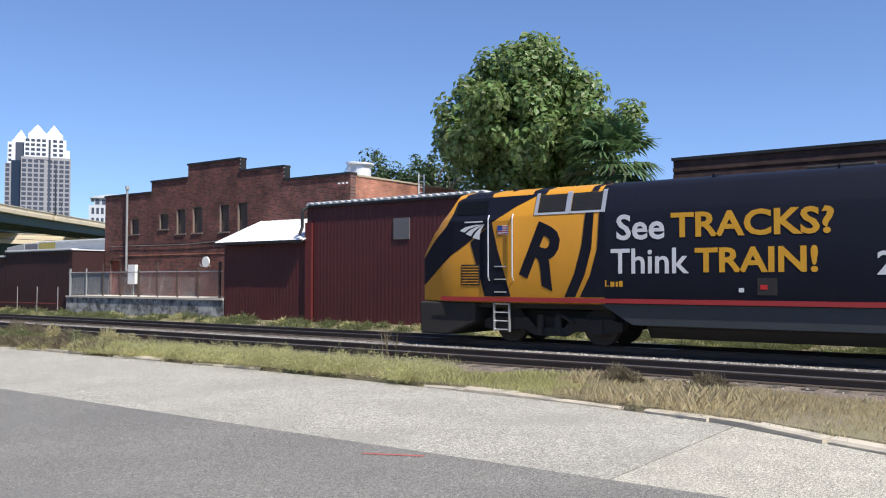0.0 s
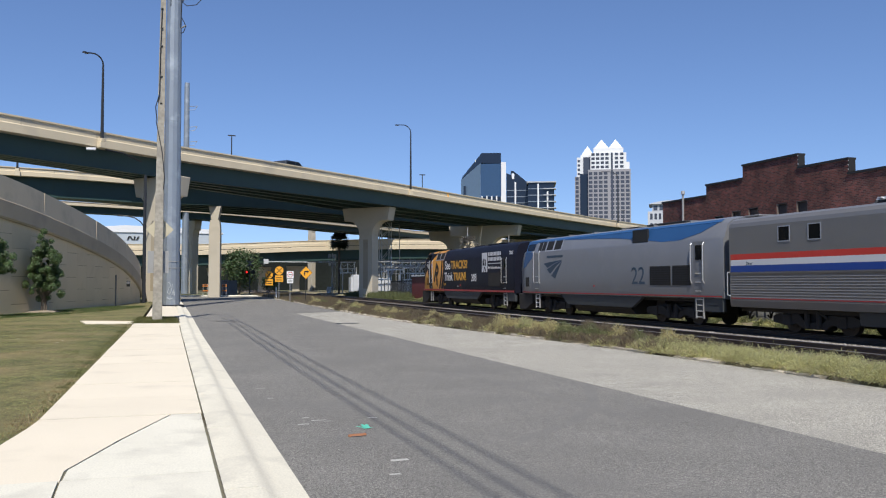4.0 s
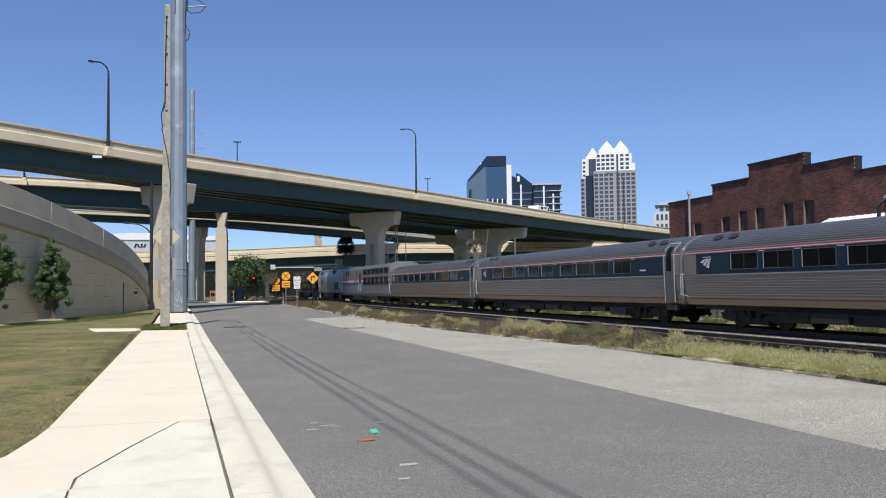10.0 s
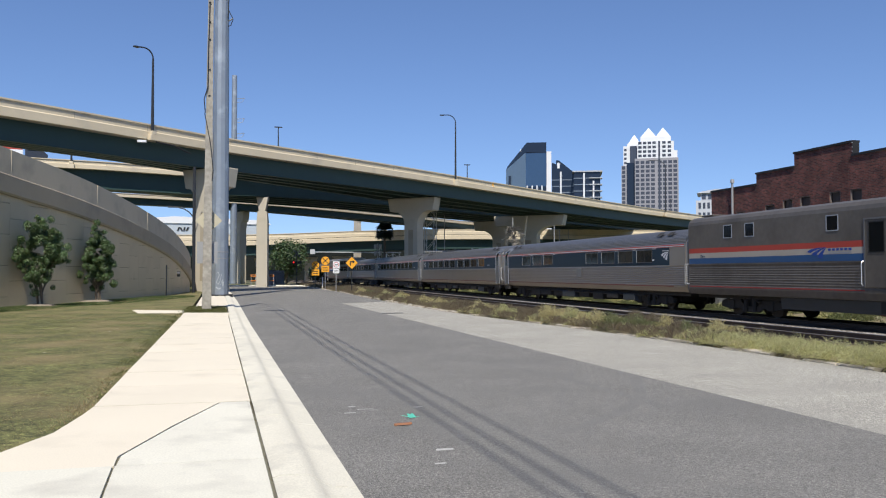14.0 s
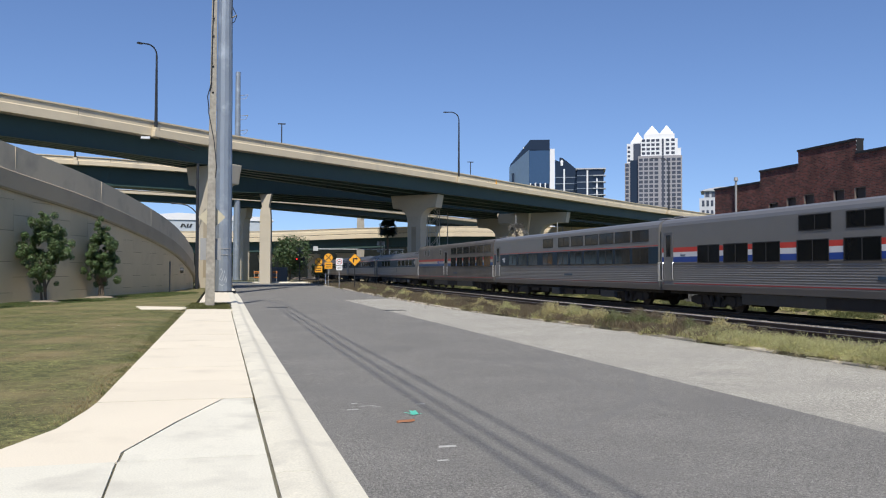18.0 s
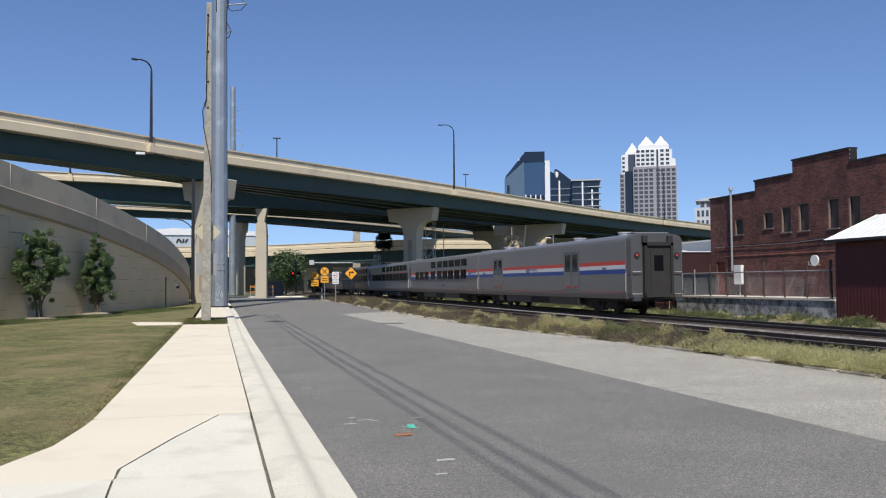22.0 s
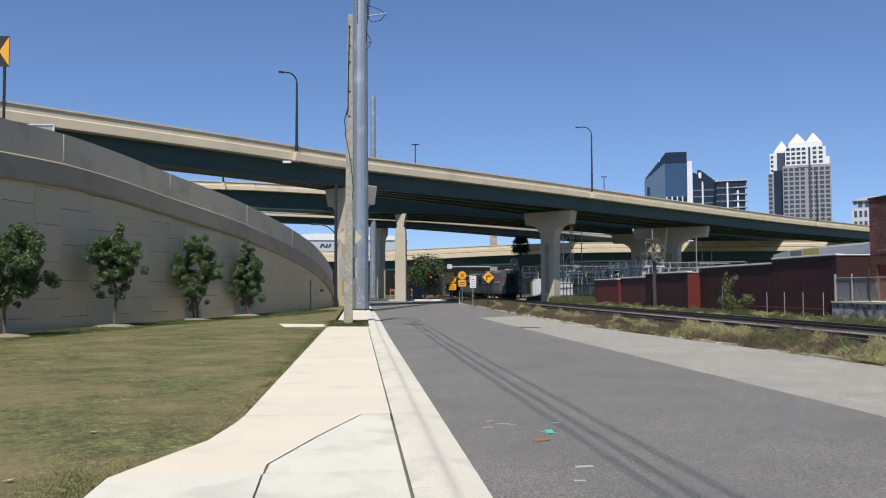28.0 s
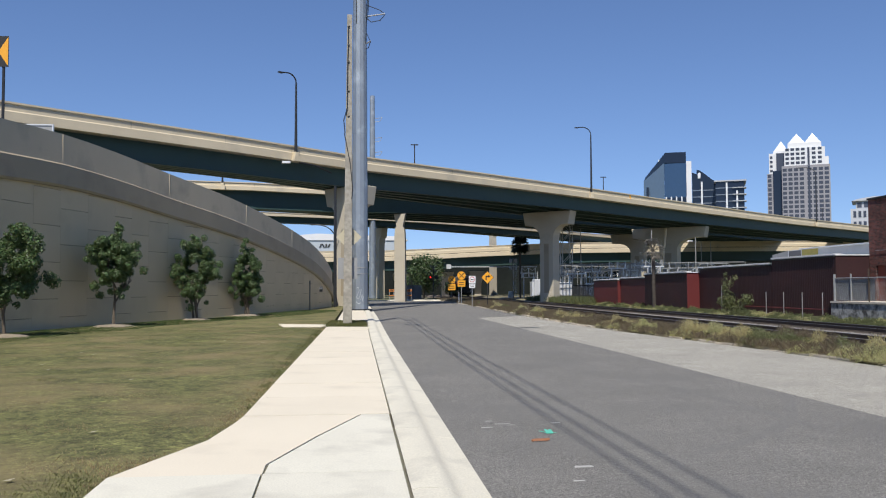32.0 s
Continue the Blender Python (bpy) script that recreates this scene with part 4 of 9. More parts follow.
post_sign(10.6, 79.0, [("sign_plate", Shape().box(-0.31, 0.31, -0.06, -0.04, 2.2, 2.85), SIGN_WHITE), ("ring", disc(2.53, 0.25, -0.066, -0.061), SIGN_RED), ("ring_face", disc(2.53, 0.20, -0.07, -0.067), SIGN_WHITE),
                       ("symbol", Shape().box(-0.13, 0.12, -0.076, -0.071, 2.49, 2.57), SIGN_BLACK), ("plate_below", Shape().box(-0.28, 0.28, -0.06, -0.04, 1.75, 2.15), SIGN_WHITE), ("text_bar", Shape().box(-0.2, 0.2, -0.066, -0.061, 2.0, 2.04), SIGN_BLACK), ("text_bar", Shape().box(-0.2, 0.2, -0.066, -0.061, 1.86, 1.9), SIGN_BLACK)], 2.9, "small white prohibition sign with a red ring", dark=False)
LAMP_RED = glow_mat("signal_red", (1.0, 0.03, 0.02), 1.6)
sig = thing("crossing_signal", "railway crossing signal with crossbuck and a lit red lamp", "crossing signal", at=(12.35, 139.4, -0.1))
part("mast", Shape().cyl((0, 0, 0), (0, 0, 5.6), 0.09, n=8), DARK_METAL, sig)
part("crossbuck", cross(5.0, 0.55, 0.12, -0.15, -0.12), SHEET_GREY, sig)
part("lamp_hood", disc(3.6, 0.33, -0.2, -0.12, x=-0.5), SIGN_BLACK, sig)
part("lamp_hood", disc(3.6, 0.33, -0.2, -0.12, x=0.5), SIGN_BLACK, sig)
part("red_lamp", disc(3.6, 0.13, -0.24, -0.21, x=-0.5), LAMP_RED, sig, "lit red lamp")
white_post = thing("marker_post", "white marker post at the roadside", "post", at=(11.6, 98, 0))
part("post", Shape().cyl((0, 0, 0), (0, 0, 1.3), 0.06, n=8), SIGN_WHITE, white_post)
sl = thing("street_lamp", "dark street lamp with a long curved arm beside the pier", "street lamp", at=(-1.93, 76, -0.1))
part("pole", Shape().cyl((0, 0, 0), (0, 0, 10.9), 0.15, 0.12, 8), DARK_METAL, sl)
part("arm", Shape().tube([(0, 0, 6.55), (-0.35, 0, 7.0), (-0.8, 0, 7.3), (-1.25, 0, 7.42), (-1.75, 0, 7.46)], 0.055), DARK_METAL, sl)
part("lamp_head", Shape().box(-2.15, -1.7, -0.1, 0.1, 7.40, 7.52), DARK_METAL, sl, bevel=0.03)
# works barriers by the column
WORKS_ORANGE = mat("works_orange", (0.50, 0.17, 0.03), 0.6, 0, 0.15, 2, 20)
for x, y, w in ((4.6, 115.2, 0.7), (5.7, 115.4, 0.8), (7.0, 115.6, 0.6)):
    b = thing("works_barrier", "amber and black works barrier with an arrow board", "barrier", "works barriers", at=(x, y, -0.1))
    part("upper_board", Shape().box(-w / 2, w / 2, 0, 0.05, 1.4, 1.68), WORKS_ORANGE, b)
    part("lower_board", Shape().box(-w / 2, w / 2, 0, 0.05, 0.8, 0.95), WORKS_ORANGE, b)
    part("stripe", Shape().box(-w * 0.3, w * 0.3, -0.006, -0.001, 1.48, 1.58), SIGN_BLACK, b)
    for s in (-1, 1):
        part("leg", Shape().box(s * w * 0.4 - 0.03, s * w * 0.4 + 0.03, 0.051, 0.11, 0, 1.75), GREY_METAL, b)
cab = thing("signal_cabinet", "grey metal signal cabinet by the crossing", "cabinet", at=(8.2, 128, -0.14))
part("body", Shape().box(-1.3, 1.3, -0.8, 0.8, 0.0, 2.3), SHEET_GREY, cab, bevel=0.04)
part("door", Shape().box(-1.15, -0.05, -0.83, -0.805, 0.2, 2.1).box(0.05, 1.15, -0.83, -0.805, 0.2, 2.1), SHEET_GREY, cab)

# ---- the brick and red metal buildings across the tracks ----
def ribbed_wall(x, y0, y1, z0, z1, rib=0.2, depth=0.007, face=-1):
    """Upright ribbed siding in a plane of constant x."""
    s, pts = Shape(), []
    n = max(2, int((y1 - y0) / rib))
    for k in range(n):
        a = y0 + (y1 - y0) * k / n
        w = (y1 - y0) / n
        pts += [(x, a), (x, a + w * 0.55), (x + face * depth, a + w * 0.68), (x + face * depth, a + w * 0.88)]
    pts.append((x, y1))
    s.v = [(p, q, z) for p, q in pts for z in (z0, z1)]
    s.f = [(2 * k, 2 * k + 2, 2 * k + 3, 2 * k + 1) for k in range(len(pts) - 1)]
    return s


def roof_edge(x, y0, y1, z, pitch=0.35):
    """The wavy front edge of a metal roof."""
    s = Shape()
    n = int((y1 - y0) / pitch)
    for k in range(n):
        a = y0 + (y1 - y0) * k / n
        s.box(x - 0.06, x + 0.5, a, a + (y1 - y0) / n * 0.55, z, z + 0.055)
    return s


def red_block(name, label, x0, x1, y0, y1, h, siding=RED_METAL, south=RED_METAL, edge=True):
    t = thing(name, label, "building", "red metal buildings", kind="structure", at=(x0, y0, -0.15))
    w, d, z = x1 - x0, y1 - y0, h + 0.15
    part("wall", ribbed_wall(0, 0, d, 0, z), siding, t)
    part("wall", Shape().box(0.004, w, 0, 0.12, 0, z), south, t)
    part("wall", Shape().box(w - 0.12, w, 0.125, d, 0, z), siding, t)
    part("wall", Shape().box(0.004, w - 0.13, d - 0.12, d - 0.004, 0, z), siding, t)
    part("roof", Shape().box(-0.05, w + 0.1, -0.06, d + 0.02, z, z + 0.06), GREY_METAL if not edge else WHITE_METAL, t)
    if edge:
        part("roof_edge", roof_edge(-0.1, 0, d, z + 0.062), PALE_METAL, t)
        part("gutter", Shape().box(-0.12, -0.052, 0, d, z - 0.1, z + 0.0), SIGN_BLACK, t)
    return t


r1 = red_block("warehouse", "tall dark red metal-sided warehouse with a white roof edge", 26.5, 31.6, 17.6, 26.85, 5.0)
part("window", Shape().box(-0.05, 0.0, 3.55, 4.35, 3.55, 4.4), SHEET_GREY, r1, "grey blanked window")
part("corner_trim", Shape().box(-0.14, -0.035, 8.85, 9.24, 0.0, 4.4), RED_BRIGHT, r1, "brighter red corner trim")
part("downpipe", Shape().tube([(-0.1, 9.1, 5.1), (-0.3, 9.25, 4.9), (-0.25, 9.3, 4.2), (-0.45, 9.25, 3.9)], 0.07), DARK_METAL, r1)
lean = thing("lean_to", "dark red lean-to with a bright white metal roof", "building", "red metal buildings", kind="structure", at=(26.5, 26.87, -0.15))
part("wall", ribbed_wall(0, 0.02, 5.4, 0, 3.55), RED_METAL, lean)
part("wall", Shape().prism([(0.03, 0), (2.5, 0), (2.5, 4.75), (0.03, 3.55)], 1, 5.38, 5.5), RED_METAL, lean)
roof = Shape()
for k in range(14):
    a, b = -0.1 + 5.85 * k / 14, -0.1 + 5.85 * (k + 1) / 14
    roof.prism([(a + 0.01, 0), (b - 0.01, 0), (b - 0.01, 0.05), (b - 0.03, 0.08), (b - 0.06, 0.05), (a + 0.01, 0.05)], 0, -0.35, 2.5)
roof.v = [(x, y, z + 3.62 + (x + 0.35) * 1.18 / 2.85) for x, y, z in roof.v]
part("roof", roof, WHITE_METAL, lean, "white ribbed metal roof")
part("fascia", Shape().box(-0.37, -0.352, -0.1, 5.75, 3.55, 3.68), SIGN_BLACK, lean)

brick = thing("brick_building", "old dark red brick building with a stepped parapet and boarded windows", "building", kind="structure", at=(29.0, 26.62, -0.15))
STEPS = [(0, 4.38, 6.78), (4.38, 7.6, 7.45), (7.6, 11.82, 8.1), (11.82, 15.08, 7.4), (15.08, 19.58, 6.8)]
HOLES = [(16.2, 17.05, 4.55, 5.45), (13.5, 14.35, 4.75, 5.63), (12.0, 12.82, 4.45, 5.8), (10.6, 11.42, 4.45, 5.85), (8.43, 9.21, 4.43, 5.88), (7.0, 7.79, 4.43, 5.88), (18.1, 19.0, 1.0, 3.05)]
cuts = sorted({0.0, 19.58} | {v for a in STEPS for v in a[:2]} | {v for a in HOLES for v in a[:2]})
face = Shape()
for a, b in zip(cuts, cuts[1:]):
    m = (a + b) / 2
    roofline = next(h for p, q, h in STEPS if p <= m <= q)
    z = 0.0
    for p, q, h0, h1 in sorted([h for h in HOLES if h[0] < m < h[1]], key=lambda h: h[2]):
        face.box(0, 0.35, a, b, z, h0)
        z = h1
    face.box(0, 0.35, a, b, z, roofline)
# The west wall takes the shaded colour, the south wall the sunlit one.
part("wall_west", face, BRICK_SHADE_TONE, brick, "weathered brick front, coloured darker as the shaded side")
part("wall_south", Shape().box(0.352, 11.0, 0.0, 0.35, 0, 6.72), BRICK_LIT_TONE, brick, "orange brick side, coloured lighter as the sunlit side")
part("wall_north", Shape().box(0.352, 11.0, 19.23, 19.58, 0, 6.6), BRICK_LIT_TONE, brick)
part("wall_east", Shape().box(10.65, 11.0, 0.352, 19.22, 0, 6.6), BRICK_SHADE_TONE, brick)
part("roof", Shape().box(0.36, 10.6, 0.36, 19.2, 5.9, 6.05), GREY_METAL, brick)
for a, b, h in STEPS:
    part("coping", Shape().box(-0.06, 0.41, a - 0.03, b + 0.03, h + 0.001, h + 0.1), SIGN_BLACK, brick, "dark tarred coping")
part("coping", Shape().box(0.42, 11.05, -0.05, 0.4, 6.721, 6.80), COPING, brick)
for y, z0, z1 in ((4.38, 6.88, 7.45), (7.6, 7.55, 8.1)):
    part("step_cover", Shape().box(-0.01, 0.37, y - 0.035, y - 0.003, z0, z1), SIGN_BLACK, brick, "tarred end of the parapet step")
    for k in range(3):
        part("rivet", Shape().box(-0.03, -0.011, y - 0.03, y - 0.005, z0 + 0.1 + 0.2 * k, z0 + 0.15 + 0.2 * k), PALE_METAL, brick)
for a, b, z0, z1 in HOLES[:-1]:
    w = part("window", Shape().box(0.16, 0.2, a + 0.001, b - 0.001, z0, z1), BOARDED, brick, "boarded window")
    part("window_sill", Shape().box(-0.05, 0.16, a - 0.06, b + 0.06, z0 - 0.07, z0), SILL, w)
    part("window_frame", Shape().box(0.02, 0.1, b - 0.06, b, z0, z1).box(0.02, 0.1, a, a + 0.05, z0, z1).box(0.03, 0.1, a, b, z1 - 0.05, z1), SILL, w)
d = part("door", Shape().box(0.14, 0.2, 18.1, 19.0, 1.06, 3.05), DOOR_RED, brick, "faded red door")
part("door_handle", Shape().cyl((0.08, 18.2, 2.0), (0.14, 18.2, 2.0), 0.04, n=6), GREY_METAL, d)
for a, b, z in ((0.0, 18.0, 3.95), (0.0, 18.0, 3.30)):
    part("string_course", Shape().box(-0.03, 0.0, a, b, z, z + 0.06), BRICK_LIT_TONE if z < 3.6 else BRICK_SHADE_TONE, brick)
part("conduit", Shape().tube([(-0.05, 18.9, 3.9), (-0.06, 12.0, 3.85), (-0.06, 7.0, 4.02), (-0.05, 3.0, 4.1)], 0.014, 5), GREY_METAL, brick)
for k in range(3):
    part("roof_bracket", Shape().box(-0.1, 0.0, 0.15 + 0.25 * k, 0.2 + 0.25 * k, 6.35, 6.42), PALE_METAL, brick)
mast = thing("service_mast", "grey conduit mast with a white meter box on the brick wall", "electric mast", at=(28.9, 43.86, 0.9))
part("mast_pipe", Shape().cyl((0, 0, 1.4), (0, 0, 6.1), 0.065, n=8), GREY_METAL, mast)
part("weatherhead", Shape().cyl((0, 0, 6.1), (0, 0, 6.3), 0.13, 0.1, 8), GREY_METAL, mast)
part("meter_box", Shape().box(-0.14, 0.06, -1.05, -0.35, 0.65, 1.75), SIGN_WHITE, mast, "white meter box", bevel=0.02)
part("lower_conduit", Shape().cyl((0.02, -0.7, 0.0), (0.02, -0.7, 0.65), 0.04, n=6), GREY_METAL, mast)
dish = thing("satellite_dish", "white satellite dish on a bracket", "satellite dish", at=(28.75, 36.5, 2.4))
part("reflector", Shape().prism([(0.28 * math.cos(a), 0.33 + 0.28 * math.sin(a)) for a in steps(0, 2 * math.pi, 18)[:-1]], 0, -0.08, 0.0), SIGN_WHITE, dish, smooth=False)
part("feed_arm", Shape().tube([(-0.05, 0, 0.05), (-0.4, 0.0, 0.12), (-0.42, 0, 0.3)], 0.02, 5), GREY_METAL, dish)
part("bracket", Shape().tube([(0.0, 0, 0.3), (0.25, 0.0, 0.1)], 0.03, 5), GREY_METAL, dish)
for x, y, r, h in ((33, 29.6, 0.55, 0.5), (34.5, 31.5, 0.3, 0.9), (33.5, 43.5, 1.2, 0.5)):
    v = thing("roof_vent", "white metal vent on the flat roof", "roof vent", "roof vents", at=(x, y, 5.9))
    part("drum", Shape().cyl((0, 0, 0), (0, 0, 1.3 + h), r, n=14), WHITE_METAL, v, smooth=True)
    part("cowl", Shape().cyl((0, 0, 1.3 + h), (0, 0, 1.38 + h), r * 1.25, n=14), WHITE_METAL, v)
lad = thing("ladder", "pale metal ladder head over the parapet", "ladder", at=(34.2, 26.55, 6.0))
for s in (-0.22, 0.22):
    part("rail", Shape().cyl((s, 0, 0), (s, 0, 1.15), 0.035, n=6), PALE_METAL, lad)
for k in range(4):
    part("rung", Shape().cyl((-0.22, 0, 0.2 + 0.28 * k), (0.22, 0, 0.2 + 0.28 * k), 0.025, n=5), PALE_METAL, lad)

dock = thing("loading_dock", "weathered concrete loading dock with flaking paint and a pale edge", "loading dock", kind="structure", at=(26.5, 32.4, -0.2))
part("dock_body", Shape().box(0, 2.48, 0, 13.55, 0, 1.02), DOCK, dock)
part("dock_edge", Shape().box(-0.06, 2.48, 0, 13.55, 1.021, 1.12), DOCK_TOP, dock, "pale concrete edge")
fence = thing("dock_fence", "chain-link fence with pipe rails on the loading dock", "fence", at=(26.62, 32.4, 0.92))
for k in range(9):
    part("post", Shape().cyl((0, 0.4 + 1.62 * k, 0), (0, 0.4 + 1.62 * k, 1.5 if k % 3 else 1.75), 0.045 if k % 4 else 0.07, n=6), MESH_GREY if k > 6 else RAIL, fence)
part("top_rail", Shape().cyl((0, 0.2, 1.28), (0, 13.5, 1.28), 0.03, n=6), MESH_GREY, fence)
wires = Shape()
for k in range(170):
    y = 0.2 + k * 0.078
    wires.cyl((0.02, y, 0.03), (0.02, y, 1.27), 0.004, n=3, caps=False)
tagged(part("mesh_wire", wires, MESH_GREY, fence, fix=False), kind="stuff")
part("privacy_sheet", Shape().box(0.05, 0.07, 9.7, 13.5, 0.06, 1.22), SHEET_GREY, fence, "grey privacy sheeting")

# South ends get the lighter red in place of sunlight on them.
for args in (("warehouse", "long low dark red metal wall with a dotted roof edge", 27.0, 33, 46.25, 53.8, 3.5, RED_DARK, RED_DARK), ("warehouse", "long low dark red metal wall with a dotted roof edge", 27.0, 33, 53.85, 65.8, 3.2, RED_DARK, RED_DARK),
             ("warehouse", "projecting dark red metal block, its south end coloured as sunlit", 26.0, 33, 65.85, 75.9, 2.88, RED_DARK, RED_BRIGHT), ("warehouse", "low red metal block behind the dead palm", 26.9, 32, 75.95, 86.0, 2.62, RED_METAL, RED_BRIGHT),
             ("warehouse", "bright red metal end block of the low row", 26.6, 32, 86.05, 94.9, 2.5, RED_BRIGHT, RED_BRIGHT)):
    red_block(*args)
shed = thing("white_shed", "white metal shed with a yellow panel behind the red wall", "building", kind="structure", at=(34.2, 50.0, -0.15))
part("wall", Shape().box(0, 8, 0, 15.4, 0, 4.75), PALE_METAL, shed)
part("lean_panel", Shape().prism([(15.41, 0), (18, 0), (18, 4.5), (15.41, 4.75)], 0, 0.0, 6.0), GREY_METAL, shed)
part("roof", Shape().prism([(-0.3, 4.75), (8.3, 4.75), (8.3, 4.83), (4, 5.0), (-0.3, 4.83)], 1, -0.3, 13.1), WHITE_METAL, shed)
part("yellow_panel", Shape().box(-0.03, -0.002, 10.9, 13.2, 4.0, 4.73), mat("faded_yellow", (0.55, 0.45, 0.12), 0.7), shed)
part("opening", Shape().box(-0.03, -0.002, 13.4, 15.2, 3.8, 4.7), SHEET_GREY, shed)
posts = thing("post_fence", "row of thin pale posts with a red pipe rail", "fence", at=(25.9, 46.0, -0.1))
for y, h in ((-0.22, 1.5), (1.99, 1.5), (4.19, 1.5), (6.45, 1.5), (13.15, 1.93)):
    part("post", Shape().cyl((0, y, 0), (0, y, h), 0.026, n=6), GREY_METAL, posts)
part("pipe_rail", Shape().cyl((0.03, -0.3, 0.55), (0.03, 9.5, 0.55), 0.04, n=6), RED_BRIGHT, posts)

south = thing("brick_building", "long dark brick building with a plain tarred parapet", "building", kind="structure", at=(30.0, -40, -0.15))
part("wall_west", Shape().box(0, 0.4, 0, 51.7, 0, 6.25), BRICK_OLD, south)
part("wall_north", Shape().box(0.41, 12, 51.3, 51.7, 0, 6.25), BRICK_OLD, south)
part("wall_east", Shape().box(11.6, 12, 0.4, 51.28, 0, 6.25), BRICK_OLD, south)
part("wall_south", Shape().box(0.41, 12, 0, 0.4, 0, 6.25), BRICK_OLD, south)
part("roof", Shape().box(0.41, 11.59, 0.41, 51.2, 5.4, 5.5), GREY_METAL, south)
part("coping", Shape().box(-0.08, 0.5, -0.05, 51.75, 6.251, 6.36), SIGN_BLACK, south)
for k in range(3):
    part("corbel_course", Shape().box(-0.03 - 0.02 * k, -0.001, 0, 51.7, 5.35 + 0.25 * k, 5.48 + 0.25 * k), BRICK_OLD, south)

# ---- far buildings ----
TOWER_STONE = mat("tower_stone", (0.29, 0.28, 0.29), 0.7, 0, 0.06, 0.05, 1)
TOWER_WHITE = mat("tower_white", (0.70, 0.70, 0.70), 0.6, 0, 0.05, 0.05, 1)
TOWER_GLASS = glass_mat("tower_glass", (0.062, 0.068, 0.088), 0.12, 0.5)
BLUE_GLASS = glass_mat("blue_glass", (0.032, 0.068, 0.135), 0.08)
PALE_GLASS = glass_mat("pale_glass", (0.17, 0.235, 0.30), 0.15)
DARK_GLASS = glass_mat("dark_glass", (0.016, 0.024, 0.042), 0.1, 0.4)
OFFICE_WHITE = mat("office_white", (0.50, 0.51, 0.53), 0.6, 0, 0.06, 0.05, 1)
FAR_GREY = mat("far_grey", (0.42, 0.43, 0.45), 0.7, 0, 0.06, 0.05, 1)


def far_place(name, label, heading, dist, category="building"):
    a = radians(heading)
    return thing(name, label, category, "far buildings", kind="structure", at=(dist * math.sin(a), dist * math.cos(a), -0.2), turn=-heading)


def window_grid(t, name, xs, zs, w, h, y, m, side=None):
    """Rows of windows, one part for each floor."""
    for z in zs:
        s = Shape()
        for x in xs:
            s.box(x - w / 2, x + w / 2, y - 0.12, y + 0.1, z, z + h) if side is None else s.box(side - 0.12, side + 0.12, x - w / 2, x + w / 2, z, z + h)
        part(name, s, m, t, fix=False)


tower = far_place("office_tower", "tall pale stone office tower with white pyramid roofs", 28.3, 800)
part("main_shaft", Shape().box(-13.2, 25.2, 0, 34, 0, 106.5), TOWER_STONE, tower)
part("shaft_stage", Shape().box(-11.0, 21.5, 1.5, 32, 106.5, 122), TOWER_WHITE, tower)
part("corner_stage", Shape().box(21.5, 24.4, 3, 31, 106.5, 113.5), TOWER_WHITE, tower)
part("side_shaft", Shape().box(-25.4, -13.2, 6, 34, 0, 101), TOWER_STONE, tower)
part("side_stage", Shape().box(-23.6, -11.0, 7, 32, 101, 119), TOWER_WHITE, tower)
part("glass_recess", Shape().box(-20.6, -13.3, 5.6, 6.0, 0, 103.5), DARK_GLASS, tower)
part("glass_recess", Shape().box(-17.6, -11.1, 6.2, 6.9, 103.5, 119), TOWER_GLASS, tower)
part("centre_slot", Shape().box(7.6, 9.3, -0.3, 0.0, 0, 106), TOWER_GLASS, tower)
part("centre_slot", Shape().box(7.6, 9.3, 1.2, 1.5, 106.5, 122), TOWER_GLASS, tower)
for x0, x1, y0, z0, z1 in ((-7.8, 6.0, 4, 126.5, 135.9), (5.5, 18.3, 4, 126.5, 135.7), (-19.6, -8.0, 9, 121.2, 130.8)):
    c = ((x0 + x1) / 2, y0 + (x1 - x0) / 2)
    part("roof_pyramid", Shape().add([(x0, y0, z0), (x1, y0, z0), (x1, y0 + x1 - x0, z0), (x0, y0 + x1 - x0, z0), (c[0], c[1], z1)], [(0, 1, 4), (1, 2, 4), (2, 3, 4), (3, 0, 4), (3, 2, 1, 0)]), TOWER_WHITE, tower, "white pyramid roof")
part("roof_podium", Shape().box(-8.2, 18.8, 3, 30, 122, 126.6), TOWER_WHITE, tower)
part("roof_podium", Shape().box(-20.2, -11.05, 8, 30, 119, 121.3), TOWER_WHITE, tower)
cols = [-10.9 + 4.55 * k for k in range(8)]
zs = [1.5 + 4.0 * k for k in range(26)]
window_grid(tower, "window_row", cols[:4] + [c + 1.5 for c in cols[4:]], zs, 3.3, 2.7, 0.0, TOWER_GLASS)
window_grid(tower, "window_row", [-8.6, -4.4, -0.2, 4.0, 12.6, 17.4], [107.8 + 3.9 * k for k in range(4)], 3.0, 2.4, 1.5, TOWER_GLASS)
window_grid(tower, "window_row", [-23.4], zs[:-1], 2.9, 2.9, 6.0, TOWER_GLASS)
window_grid(tower, "window_row", [-21.8], [102.5 + 4.0 * k for k in range(4)], 2.2, 2.2, 7.0, TOWER_GLASS)

